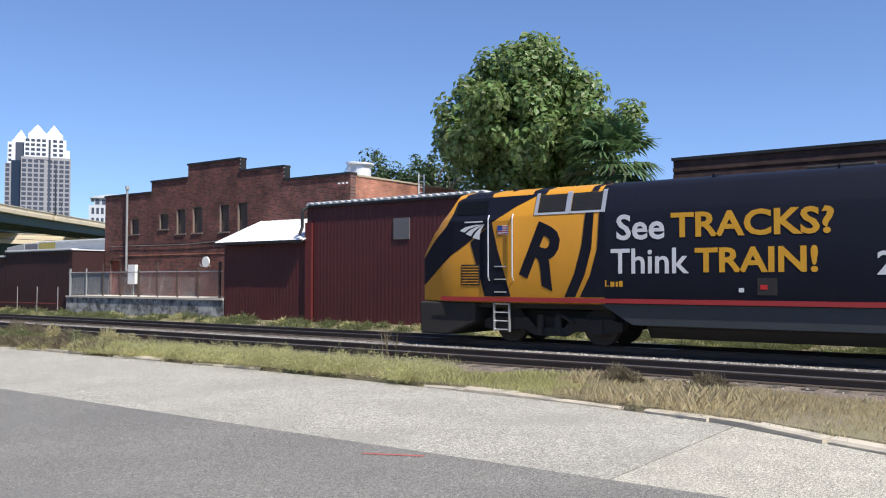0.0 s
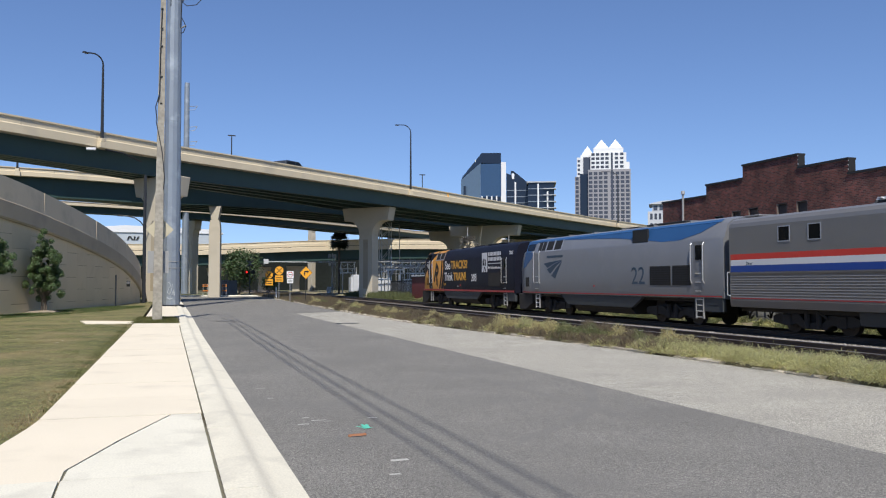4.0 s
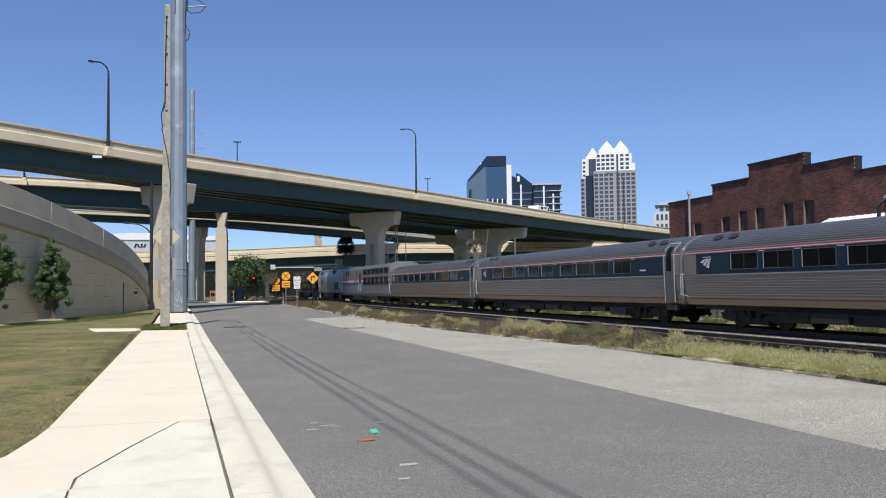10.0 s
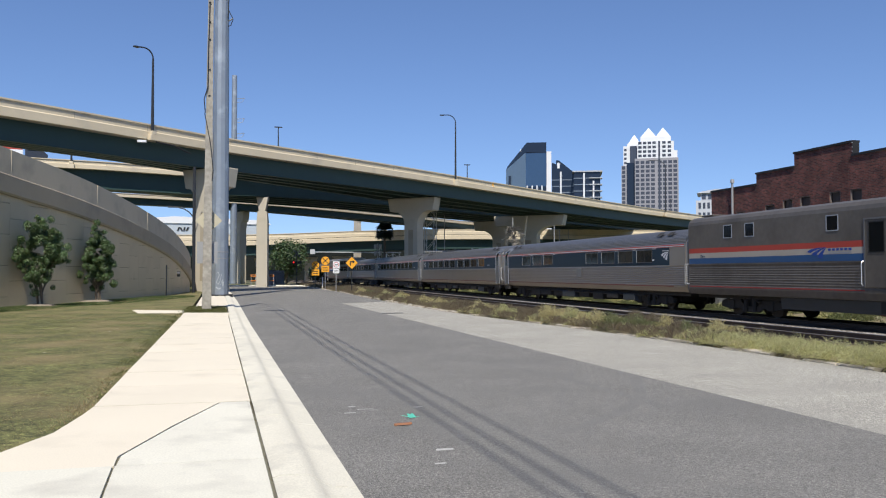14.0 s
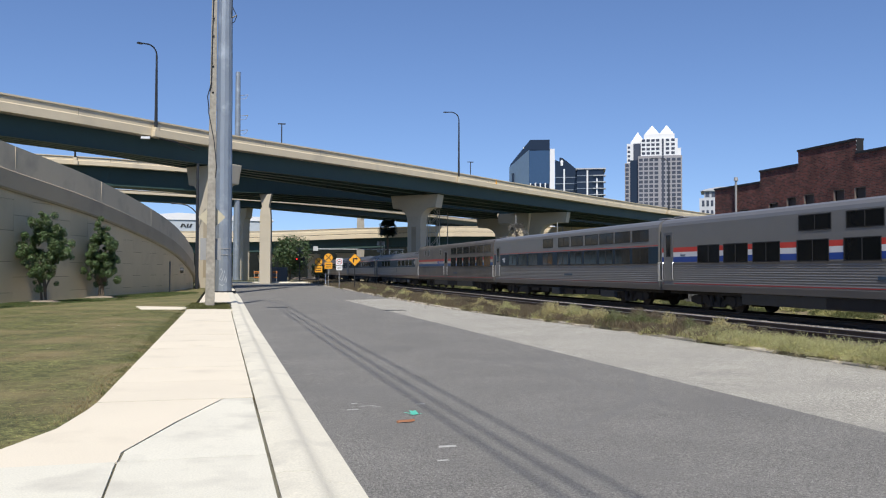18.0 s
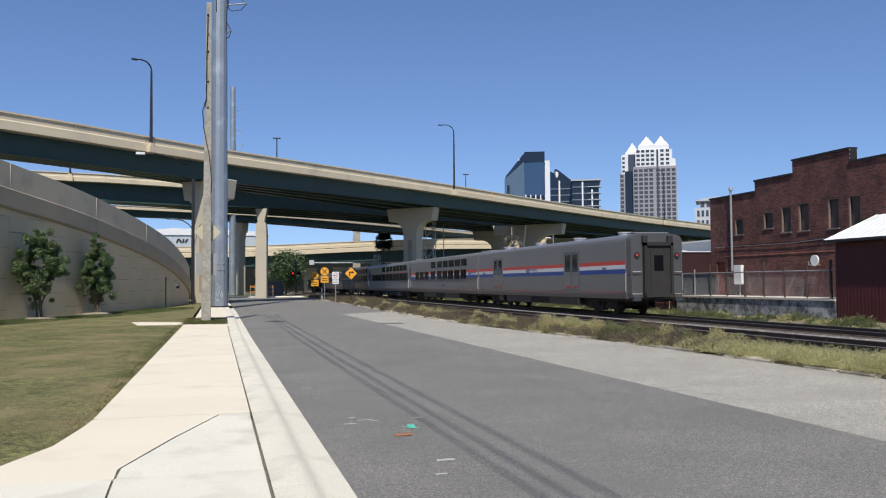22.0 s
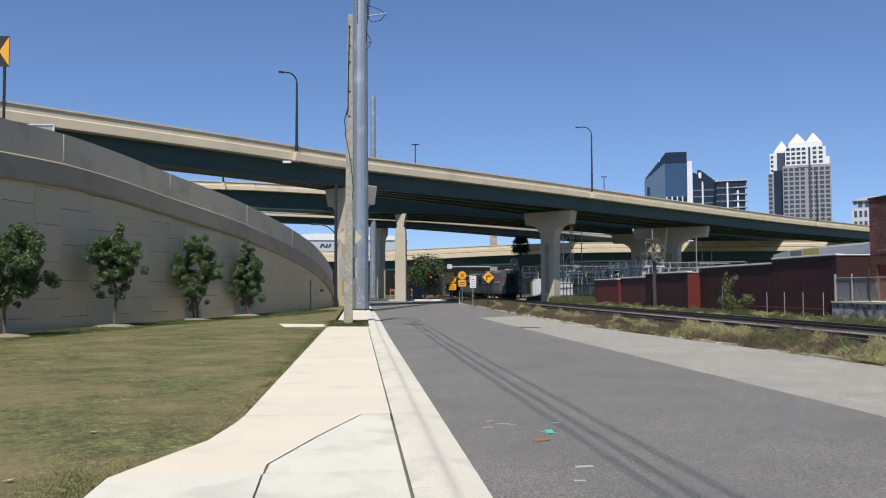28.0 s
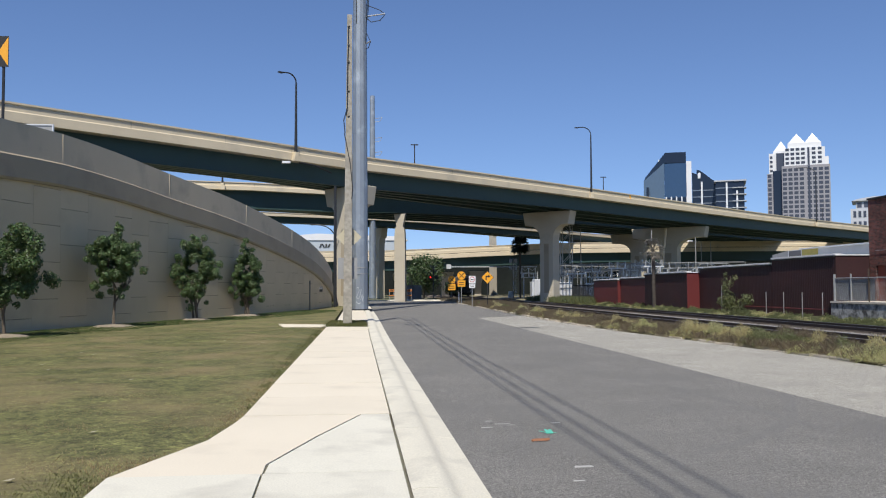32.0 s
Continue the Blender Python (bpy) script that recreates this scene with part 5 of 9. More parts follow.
glass = far_place("glass_tower", "blue glass office tower with a sloping dark roofline", 20.4, 581)
part("front_block", Shape().prism([(-1.5, 0), (14.5, 0), (14.5, 26), (-1.5, 26)], 2, 0, 83), BLUE_GLASS, glass, "blue mirrored glass front")
part("side_block", Shape().add([(-15.5, 26, 0), (-1.6, 0.0, 0), (-1.6, 26, 0), (-15.5, 26, 75), (-1.6, 0.0, 83.5), (-1.6, 26, 83.5)], [(0, 1, 4, 3), (1, 2, 5, 4), (2, 0, 3, 5), (3, 4, 5), (2, 1, 0)]), PALE_GLASS, glass, "pale glass side")
part("roof_block", Shape().add([(-15.3, 26.1, 75.2), (-0.9, 0.3, 83.6), (12.3, 0.3, 83.1), (12.3, 25, 83.1), (-0.9, 0.3, 90.3), (12.3, 0.3, 90.3), (12.3, 25, 90.3), (-14.5, 26.1, 77.5)], [(0, 1, 4, 7), (1, 2, 5, 4), (2, 3, 6, 5), (4, 5, 6, 7), (3, 0, 7, 6)]), DARK_GLASS, glass, "dark sloping roof storey")
part("white_edge", Shape().box(12.4, 15.6, -0.4, 2, 30, 84.0), TOWER_WHITE, glass)
part("dark_slot", Shape().box(-13.6, -11.8, 19.5, 20.0, 58, 70), DARK_GLASS, glass)
for k in range(5):
    part("column", Shape().box(-1.0 + 3.3 * k, -0.2 + 3.3 * k, -0.6, -0.1, 0, 61), TOWER_WHITE, glass)
part("podium_glass", Shape().box(-1.4, 14.4, -0.3, -0.05, 0, 60.5), DARK_GLASS, glass)
part("roof_sign", Shape().box(-5.4, -2.6, 7.5, 8.0, 85.4, 86.8), TOWER_WHITE, glass, "small white roof lettering bar")

flats = far_place("apartment_tower", "dark glass apartment tower with white piers and balconies", 23.5, 499)
part("wall", Shape().prism([(-13.6, 0), (7.4, 0), (7.4, 60), (2, 61), (-2.2, 62.2), (-6, 65.5), (-9.5, 68.2), (-11, 68.4), (-11.1, 66), (-13.6, 67)], 1, 8, 30), DARK_GLASS, flats, "dark glass wall under a curved roof")
part("wall", Shape().box(-0.8, 14.2, 0, 24, 0, 60.2), DARK_GLASS, flats)
part("roof", Shape().box(-1.6, 15.4, -0.8, 25, 60.2, 60.9), FAR_GREY, flats)
for k in range(13):
    z = 12 + 3.7 * k
    part("balcony_slab", Shape().box(8.0, 15.3, -1.2, 6, z, z + 0.45), FAR_GREY, flats)
    part("floor_band", Shape().box(-0.9, 8.0, -0.25, 0.0, z, z + 0.5), mat("floor_band", (0.16, 0.19, 0.23), 0.5) if k == 0 else bpy.data.materials["floor_band"], flats)
    part("floor_band", Shape().box(-13.5, -1.0, 7.75, 8.0, z, z + 0.5), bpy.data.materials["floor_band"], flats)
for x, z in ((-8.3, 61.5), (5.0, 59.5), (10.4, 55)):
    part("pier_strip", Shape().box(x - 0.45, x + 0.45, (7.4 if x < -2 else -0.6), (8.0 if x < -2 else 0.0), 0, z), TOWER_WHITE, flats)
part("emblem", Shape().prism([(-10.3, 63.5), (-9.0, 63.5), (-8.8, 66.2), (-9.65, 67), (-10.5, 66.2)], 1, 7.6, 7.9), TOWER_WHITE, flats, "white plain emblem shape")
part("white_roofs", Shape().box(-5, 4, -6, 4, 0, 42.6), TOWER_WHITE, flats)

office = far_place("office_building", "white office building with a curved top storey", 32.6, 400)
part("wall", Shape().box(-10, 16, 0, 20, 0, 34.5), OFFICE_WHITE, office)
part("top_storey", Shape().box(-8, 16, 1, 20, 34.5, 37.8), FAR_GREY, office)
part("roof", Shape().prism([(-9.6, 37.8), (16, 37.8), (16, 39.6), (-2, 39.4), (-7, 38.6)], 1, 0, 21), OFFICE_WHITE, office)
window_grid(office, "window_row", [-8.4 + 1.9 * k for k in range(13)], [30.8, 26.4, 22, 17.6], 1.1, 2.7, 0.0, TOWER_GLASS)
window_grid(office, "window_row", [-6.6 + 2.6 * k for k in range(8)], [35.0], 1.7, 2.2, 1.0, TOWER_GLASS)

arena = far_place("arena", "pale arena building with a white roof rim", -1.2, 400)
part("wall", Shape().box(-19, 30, 0, 40, 0, 24.2), mat("arena_panel", (0.42, 0.46, 0.49), 0.6, 0, 0.06, 0.06, 1), arena)
part("roof_rim", Shape().prism([(-19.5, 24.2), (32, 24.2), (30, 26), (-10, 27.3), (-18.4, 26.6)], 1, -0.5, 41), TOWER_WHITE, arena)
for x, w, tilt in ((-8.4, 1.0, 0.35), (-7.2, 1.0, -0.45), (-5.9, 1.0, 0.1), (-4.6, 1.0, 0.4)):
    part("sign_stroke", Shape().prism([(x - 0.35 - tilt, 20.9), (x + 0.35 - tilt, 20.9), (x + 0.35 + tilt, 22.5), (x - 0.35 + tilt, 22.5)], 1, -0.3, -0.05), SIGN_BLACK, arena, "dark plain sign stroke")
for k in range(6):
    part("panel_band", Shape().box(-18.9, 29.9, -0.12, -0.02, 4 + 2.9 * k, 4.2 + 2.9 * k), FAR_GREY, arena)
hall = far_place("office_building", "distant dark blue office block behind the viaduct", 16.8, 330)
part("wall", Shape().box(-16, 16, 0, 20, 0, 22), DARK_GLASS, hall)
for k in range(5):
    part("floor_band", Shape().box(-16.1, 16.1, -0.2, 0.0, 3 + 4.2 * k, 3.8 + 4.2 * k), FAR_GREY, hall)
# Added black backdrop stands in for the shade beneath the low viaduct.
dark = far_place("warehouse", "near-black backdrop wall put in for the shade under the viaduct", 6.5, 230)
part("wall", Shape().box(-60, 130, 0, 10, 0, 9.0), mat("shade_backdrop", (0.016, 0.019, 0.017), 0.95, 0, 0.5, 0.1, 1, spec=0.1), dark)

# ---- the substation behind the fence ----
yard = thing("chain_fence", "dark chain-link fence round the substation", "fence", at=(27.4, 96.5, -0.15))
pts = [(0.3, 0), (0.6, 6), (1.0, 12), (1.2, 16), (4, 20), (12, 22), (22, 24)]
for a, b in zip(pts, pts[1:]):
    n = max(1, int(math.dist(a, b) / 2.6))
    for k in range(n):
        x, y = a[0] + (b[0] - a[0]) * k / n, a[1] + (b[1] - a[1]) * k / n
        part("post", Shape().cyl((x, y, 0), (x, y, 2.3), 0.04, n=5), DARK_METAL, yard)
    part("top_rail", Shape().cyl((*a, 2.2), (*b, 2.2), 0.03, n=5), DARK_METAL, yard)
    mesh_wires = Shape()
    for k in range(int(math.dist(a, b) / 0.13)):
        f = k * 0.13 / math.dist(a, b)
        x, y = a[0] + (b[0] - a[0]) * f, a[1] + (b[1] - a[1]) * f
        mesh_wires.cyl((x, y, 0.05), (x, y, 2.2), 0.011, n=3, caps=False)
    tagged(part("mesh_wire", mesh_wires, DARK_METAL, yard, fix=False), kind="stuff")


def lattice(x, y, h, w, label):
    t = thing("lattice_tower", label, "lattice tower", "substation steelwork", at=(x, y, -0.15))
    for sx in (-1, 1):
        for sy in (-1, 1):
            part("leg", Shape().cyl((sx * w / 2, sy * w / 2, 0), (sx * w / 2, sy * w / 2, h), 0.07, n=5), PALE_METAL, t)
    n = int(h / w)
    for k in range(n):
        for sy in (-1, 1):
            g = 1 if k % 2 else -1
            part("brace", Shape().cyl((-g * w / 2, sy * w / 2, k * h / n), (g * w / 2, sy * w / 2, (k + 1) * h / n), 0.04, n=4), PALE_METAL, t)
            part("brace", Shape().cyl((sy * w / 2, -g * w / 2, k * h / n), (sy * w / 2, g * w / 2, (k + 1) * h / n), 0.04, n=4), PALE_METAL, t)


lattice(36.0, 145.6, 13.5, 1.7, "pale steel lattice tower in the substation")
for x, y, h in ((38.4, 145, 12.0), (30.5, 139, 9.5), (62, 150, 10.2), (64, 150.5, 10.2), (41.5, 118, 10.0), (52, 128, 9.6)):
    t = thing("steel_pole", "slender pale pole in the substation", "pole", "substation steelwork", at=(x, y, -0.15))
    part("pole", Shape().cyl((0, 0, 0), (0, 0, h), 0.10, 0.07, 6), GREY_METAL, t)
rng = random.Random(21)
for row, y in enumerate((126, 134, 142)):
    t = thing("busbar_gantry", "grey steel gantry carrying pipes and insulators", "gantry", "substation steelwork", at=(29 + row, y, -0.15))
    for z in (4.5, 5.3):
        part("bus_pipe", Shape().cyl((0, 0, z), (30, 0.4, z + 0.4), 0.07, n=5), GREY_METAL, t)
    for k in range(11):
        part("support", Shape().cyl((k * 3, 0, 0), (k * 3, 0, 5.7), 0.06, n=5), GREY_METAL, t)
        part("insulator", Shape().cyl((k * 3 + 1.2, 0, 3.2 + rng.random()), (k * 3 + 1.5, 0, 4.9), 0.12, n=6), GREY_METAL, t)
    for k in range(5):
        part("drooping_wire", Shape().tube([(k * 6 + rng.random(), 0, 5.6), (k * 6 + 1.6, 0, 4.4), (k * 6 + 3.4, 0, 4.3), (k * 6 + 5, 0, 5.3)], 0.035, 4), GREY_METAL, t)
for x, y, w, h in ((28.8, 131, 3.4, 4.0), (33.5, 137, 2.2, 3.4), (36.5, 130, 2.4, 3.2), (47, 133, 3.0, 3.2), (26.9, 118.5, 1.2, 2.1)):
    t = thing("transformer", "pale grey transformer with bushings in the substation", "transformer", "transformers", at=(x, y, -0.15))
    part("tank", Shape().box(-w / 2, w / 2, -1, 1, 0, h * 0.8), PALE_METAL, t, bevel=0.05)
    part("cooling_fins", Shape().box(-w / 2 - 0.35, -w / 2 - 0.01, -0.8, 0.8, 0.4, h * 0.7), PALE_METAL, t)
    for s in (-0.6, 0, 0.6):
        part("bushing", Shape().cyl((s * w / 2, 0, h * 0.8), (s * w / 2, 0, h * 1.1), 0.1, 0.05, 6), GREY_METAL, t)
rng = random.Random(33)
for k in range(26):
    x, y = rng.uniform(28.5, 58), rng.uniform(120, 150)
    t = thing("switchgear_stand", "pale steel stand with insulators in the substation", "switchgear", "substation steelwork", at=(x, y, -0.15), turn=rng.uniform(-8, 8))
    h = rng.uniform(3.2, 5.2)
    for q in (-0.9, 0.9):
        part("leg", Shape().cyl((q, 0, 0), (q, 0, h), 0.08, n=5), PALE_METAL, t)
    part("crossbar", Shape().box(-1.5, 1.5, -0.1, 0.1, h, h + 0.16), PALE_METAL, t)
    for q in (-1.2, 0.0, 1.2):
        part("insulator", Shape().cyl((q, 0, h + 0.16), (q, 0, h + 1.0), 0.11, 0.07, 6), SIGN_WHITE if k % 2 else GREY_METAL, t)
    part("drop_wire", Shape().tube([(-1.2, 0, h + 1.0), (-0.6, 0, h + 0.45), (0.0, 0, h + 1.0), (0.7, 0, h + 0.5), (1.2, 0, h + 1.0)], 0.03, 4), PALE_METAL, t)
beam = thing("signal_bridge", "slender pale signal cantilever over the tracks", "signal bridge", at=(27.5, 150, -0.2))
part("mast", Shape().cyl((0, 0, 0), (0, 0, 7.2), 0.11, n=8), GREY_METAL, beam)
part("cantilever", Shape().box(-11.3, 4.2, -0.08, 0.08, 5.58, 5.72), PALE_METAL, beam)
part("signal_head", Shape().box(-11.9, -11.1, -0.2, 0.2, 5.3, 6.1), PALE_METAL, beam, "pale sign at the cantilever's tip")
for z in (5.1, 6.3):
    for q in (-0.45, 0.45):
        part("signal_lamp", Shape().box(q - 0.22, q + 0.22, -0.2, 0.2, z, z + 0.75), GREY_METAL, beam, bevel=0.03)
part("relay_box", Shape().box(-0.9, -0.2, -0.3, 0.3, 0.2, 1.3), PALE_METAL, beam)
part("ladder", Shape().box(0.25, 0.29, -0.25, -0.21, 0.2, 6.4).box(0.55, 0.59, -0.25, -0.21, 0.2, 6.4), PALE_METAL, beam)
leanpole = thing("steel_pole", "pale pole leaning against the pier", "pole", "substation steelwork", at=(47.3, 131.5, -0.15))
part("pole", Shape().cyl((0, 0, 0), (1.4, 0.2, 11.2), 0.2, n=8), CONCRETE, leanpole)

# ---- trees, palms, shrubs and grass ----
def leaf_cloud(rng, clumps, count, size, wide=0.5, droop=0.0):
    """Many small leaves round the given clumps (place, radius); each leaf is a bent quad."""
    s = Shape()
    total = sum(r ** 2 for _, r in clumps)
    for c, r in clumps:
        for _ in range(max(3, int(count * r ** 2 / total))):
            d = Vector((rng.gauss(0, 1), rng.gauss(0, 1), rng.gauss(0, 1))).normalized()
            p = Vector(c) + d * r * (rng.random() ** 0.4)
            n = (d + Vector((rng.uniform(-0.7, 0.7), rng.uniform(-0.7, 0.7), rng.uniform(-0.2, 0.9)))).normalized()
            t = n.cross(Vector((rng.uniform(-1, 1), rng.uniform(-1, 1), rng.uniform(-1, 1)))).normalized()
            b = n.cross(t)
            k = size * rng.uniform(0.6, 1.3)
            s.add([p - t * k, p - b * k * wide + n * k * 0.15, p + t * k - Vector((0, 0, droop * k)), p + b * k * wide + n * k * 0.15], [(0, 1, 2, 3)])
    return s


def branch(s, rng, p, way, length, r, depth, tips):
    q = p + way * length
    s.cyl(p, q, r, r * 0.62, 6)
    if depth == 0:
        tips.append(q)
        return
    for _ in range(3):
        w = (way + Vector((rng.uniform(-0.8, 0.8), rng.uniform(-0.8, 0.8), rng.uniform(-0.15, 0.6)))).normalized()
        branch(s, rng, p.lerp(q, rng.uniform(0.6, 1.0)), w, length * rng.uniform(0.48, 0.66), r * 0.58, depth - 1, tips)


def tree(x, y, z, height, radius, trunk, label, m, seed, leaves, leaf, crown_base=0.3, squash=1.0, multi=False, ragged=False, lumps=46, lump_size=1.0, wide=0.5):
    rng = random.Random(seed)
    t = thing("tree", label, "tree", "trees", at=(x, y, z))
    wood, tips = Shape(), []
    stems = 3 if multi else 1
    for k in range(stems):
        w = Vector((rng.uniform(-0.12, 0.12) * (2 if multi else 1), rng.uniform(-0.12, 0.12) * (2 if multi else 1), 1)).normalized()
        branch(wood, rng, Vector((rng.uniform(-0.1, 0.1) * stems * 0.5, 0, -0.1)), w, height * crown_base * 1.25, trunk, 3, tips)
    part("trunk", wood, BARK, t, smooth=True, fix=False)
    cz, hz = height * (1 + crown_base) / 2, height * (1 - crown_base) / 2
    clumps = []
    for k in range(lumps):
        d = Vector((rng.gauss(0, 1), rng.gauss(0, 1), rng.gauss(0, 1))).normalized()
        f = rng.uniform(0.45, 0.92)
        lump = 0.82 + 0.30 * noise.noise((d.x * 1.7 + seed, d.y * 1.7, d.z * 1.7))
        width = radius * (1.0 if d.z < 0 else math.sqrt(max(0.12, 1 - 0.5 * d.z)))
        if ragged and k % 3 == 0:
            f, lump = f * 1.22, 1.0
        clumps.append(((d.x * width * f * lump, d.y * width * f * lump, cz + d.z * hz * f * lump * squash), radius * (rng.uniform(0.20, 0.34) if not ragged else rng.uniform(0.14, 0.36)) * lump_size))
    part("crown", leaf_cloud(rng, clumps, leaves, leaf, wide), m, t, fix=False)
    return t


for x, y, h, r, seed, low in ((-12.3, 31.6, 4.0, 1.55, 3, 0.28), (-10.75, 39.3, 4.5, 1.35, 5, 0.33), (-8.6, 47.2, 4.75, 1.4, 8, 0.2), (-6.7, 53.4, 4.55, 1.2, 11, 0.16), (-14.6, 25.2, 4.6, 1.5, 13, 0.25)):
    tree(x, y, 0.1, h, r, 0.07, "young green street tree with thin multiple stems", LEAF_OAK, seed, 21000, 0.052, low, ragged=True, multi=(seed in (8, 11)), lumps=120, lump_size=0.6, wide=0.6, squash=1.12)
    bed = thing("mulch_bed", "low brown mulch mound round a young tree", "mulch bed", "mulch beds", at=(x, y, 0.08))
    rng = random.Random(seed)
    ring = [(1.15 * rng.uniform(0.8, 1.15) * math.cos(a), 1.0 * rng.uniform(0.8, 1.15) * math.sin(a)) for a in steps(0, 2 * math.pi, 14)[:-1]]
    part("mound", Shape().add([(p, q, -0.04) for p, q in ring] + [(p * 0.55, q * 0.55, 0.10) for p, q in ring] + [(0, 0, 0.14)], [(i, (i + 1) % 14, 14 + (i + 1) % 14, 14 + i) for i in range(14)] + [(14 + i, 14 + (i + 1) % 14, 28) for i in range(14)]), MULCH, bed, smooth=True)
big = tree(36.9, 21.9, -0.1, 14.0, 6.5, 0.45, "large broad-leaved tree with dense bright green crown", LEAF_BIG, 34, 34000, 0.17, 0.36, 1.04, lumps=200, lump_size=0.5, wide=0.7)
for x, y, h, r, seed in ((53.7, 44.9, 13.0, 3.6, 41), (51.9, 47.2, 11.2, 3.0, 46), (55.8, 42.8, 12.4, 3.4, 42), (57.0, 40.5, 11.8, 3.6, 45), (70, 58, 12.5, 5, 43), (64, 52, 12.0, 4.5, 44)):
    tree(x, y, -0.1, h, r, 0.3, "distant olive-green tree behind the brick building", LEAF_FAR, seed, 4000, 0.2, 0.35, ragged=True)
tree(11.6, 149.5, -0.1, 8.6, 4.7, 0.3, "bushy green tree by the crossing", LEAF_FAR, 51, 5000, 0.22, 0.12)
tree(1.0, 168, -0.1, 6.0, 2.6, 0.2, "small dark tree under the viaduct", LEAF_FAR, 52, 900, 0.25, 0.2)
tree(19.5, 176, -0.1, 3.4, 2.4, 0.15, "low dark bush under the viaduct", LEAF_FAR, 53, 900, 0.22, 0.1)


def palm(x, y, z, h, reach, fronds, m, label, seed, fan=True, dead=False):
    rng = random.Random(seed)
    t = thing("palm", label, "palm tree", "palms", at=(x, y, z))
    stem_mat = PALM_TRUNK if dead else BARK
    tr = Shape()
    n = 12
    for k in range(n):
        a, b = h * k / n, h * (k + 1) / n
        tr.cyl((0.02 * math.sin(k), 0, a), (0.02 * math.sin(k + 1), 0, b), 0.17 if dead else 0.2, 0.14 if dead else 0.17, 8)
    part("trunk", tr, stem_mat, t)
    for k in range(fronds):
        s = Shape()
        az, el = rng.uniform(0, 2 * math.pi), rng.uniform(-0.9, 1.35)
        d = Vector((math.cos(az) * math.cos(el), math.sin(az) * math.cos(el), math.sin(el)))
        stem = reach * rng.uniform(0.35, 0.5)
        c = Vector((0, 0, h)) + d * stem
        s.cyl((0, 0, h), c, 0.02, 0.015, 4)
        right = d.cross(Vector((0, 0, 1))).normalized()
        up = right.cross(d).normalized()
        blades = 15
        for q in range(blades):
            a = (q / (blades - 1) - 0.5) * 2.7
            w = (d * math.cos(a) + right * math.sin(a)).normalized()
            ln = reach * rng.uniform(0.5, 0.65) * (0.7 if dead else 1)
            mid = c + w * ln * 0.6 + up * 0.05
            tip = c + w * ln - Vector((0, 0, ln * rng.uniform(0.12, 0.4)))
            side = w.cross(up).normalized() * (0.014 if dead else 0.035) * reach
            s.add([c, mid + side, tip, mid - side], [(0, 1, 2, 3)])
        part("frond", s, m, t, fix=False)
    return t


PALM_TRUNK = mat("dead_palm_trunk", (0.065, 0.055, 0.047), 0.95, 0, 0.35, 2, 20, 0.6)
PALM_DEAD = leaf_mat("leaf_dead_palm", (0.13, 0.115, 0.09), 0.03, 0.2)
palm(34.5, 16.3, -0.1, 6.9, 2.5, 44, LEAF_PALM, "green fan palm beside the big tree", 61)
palm(28.2, 147.4, -0.1, 9.2, 1.95, 95, LEAF_DARK, "dark fan palm with a round shaggy head", 62)
palm(25.6, 72.4, -0.1, 5.1, 1.5, 30, PALM_DEAD, "half-dead palm with a few ragged fronds", 63, dead=True)
rng = random.Random(70)
vine = thing("climbing_shrub", "green shrub climbing the red metal wall", "shrub", at=(26.55, 59.1, -0.1))
part("foliage", leaf_cloud(rng, [((rng.uniform(-0.5, 0.1), rng.uniform(-0.6, 0.6), 0.3 + 0.22 * k), 0.42 - 0.018 * k) for k in range(12)] + [((-0.45, rng.uniform(-4.2, 0.6), rng.uniform(0.3, 1.1)), 0.42) for k in range(9)], 1700, 0.09), WEED_GREEN, vine, fix=False)
part("stem", Shape().tube([(0, 0, 0), (-0.1, 0.1, 1.2), (0.0, 0.0, 2.6)], 0.03, 5), BARK, vine)


def tufts(rng, places, blades, height, lean, width, spread=0.06):
    """Grass: each tuft is a handful of narrow bent blades."""
    gen = np.random.default_rng(rng.randrange(10 ** 6))
    base = np.repeat(np.array(places, dtype=float), blades, axis=0)
    n = len(base)
    o = base[:, :3] + np.c_[gen.normal(0, spread, (n, 2)), np.full(n, -0.02)]
    a = gen.uniform(0, 2 * np.pi, n)
    h = height * base[:, 3] * gen.uniform(0.5, 1.2, n)
    w = np.c_[np.cos(a), np.sin(a), np.zeros(n)]
    sd = np.c_[-np.sin(a), np.cos(a), np.zeros(n)] * (width * gen.uniform(0.7, 1.3, n))[:, None]
    l = (lean * gen.uniform(0.2, 1.2, n) * h)[:, None]
    up = np.c_[np.zeros(n), np.zeros(n), h]
    v = np.stack([o - sd, o + sd, o + sd * 0.6 + w * l * 0.4 + up * 0.6, o + w * l + up, o - sd * 0.6 + w * l * 0.4 + up * 0.6], axis=1)
    s = Shape()
    s.v = v.reshape(-1, 3).tolist()
    s.f = np.arange(5 * n).reshape(n, 5).tolist()
    return s


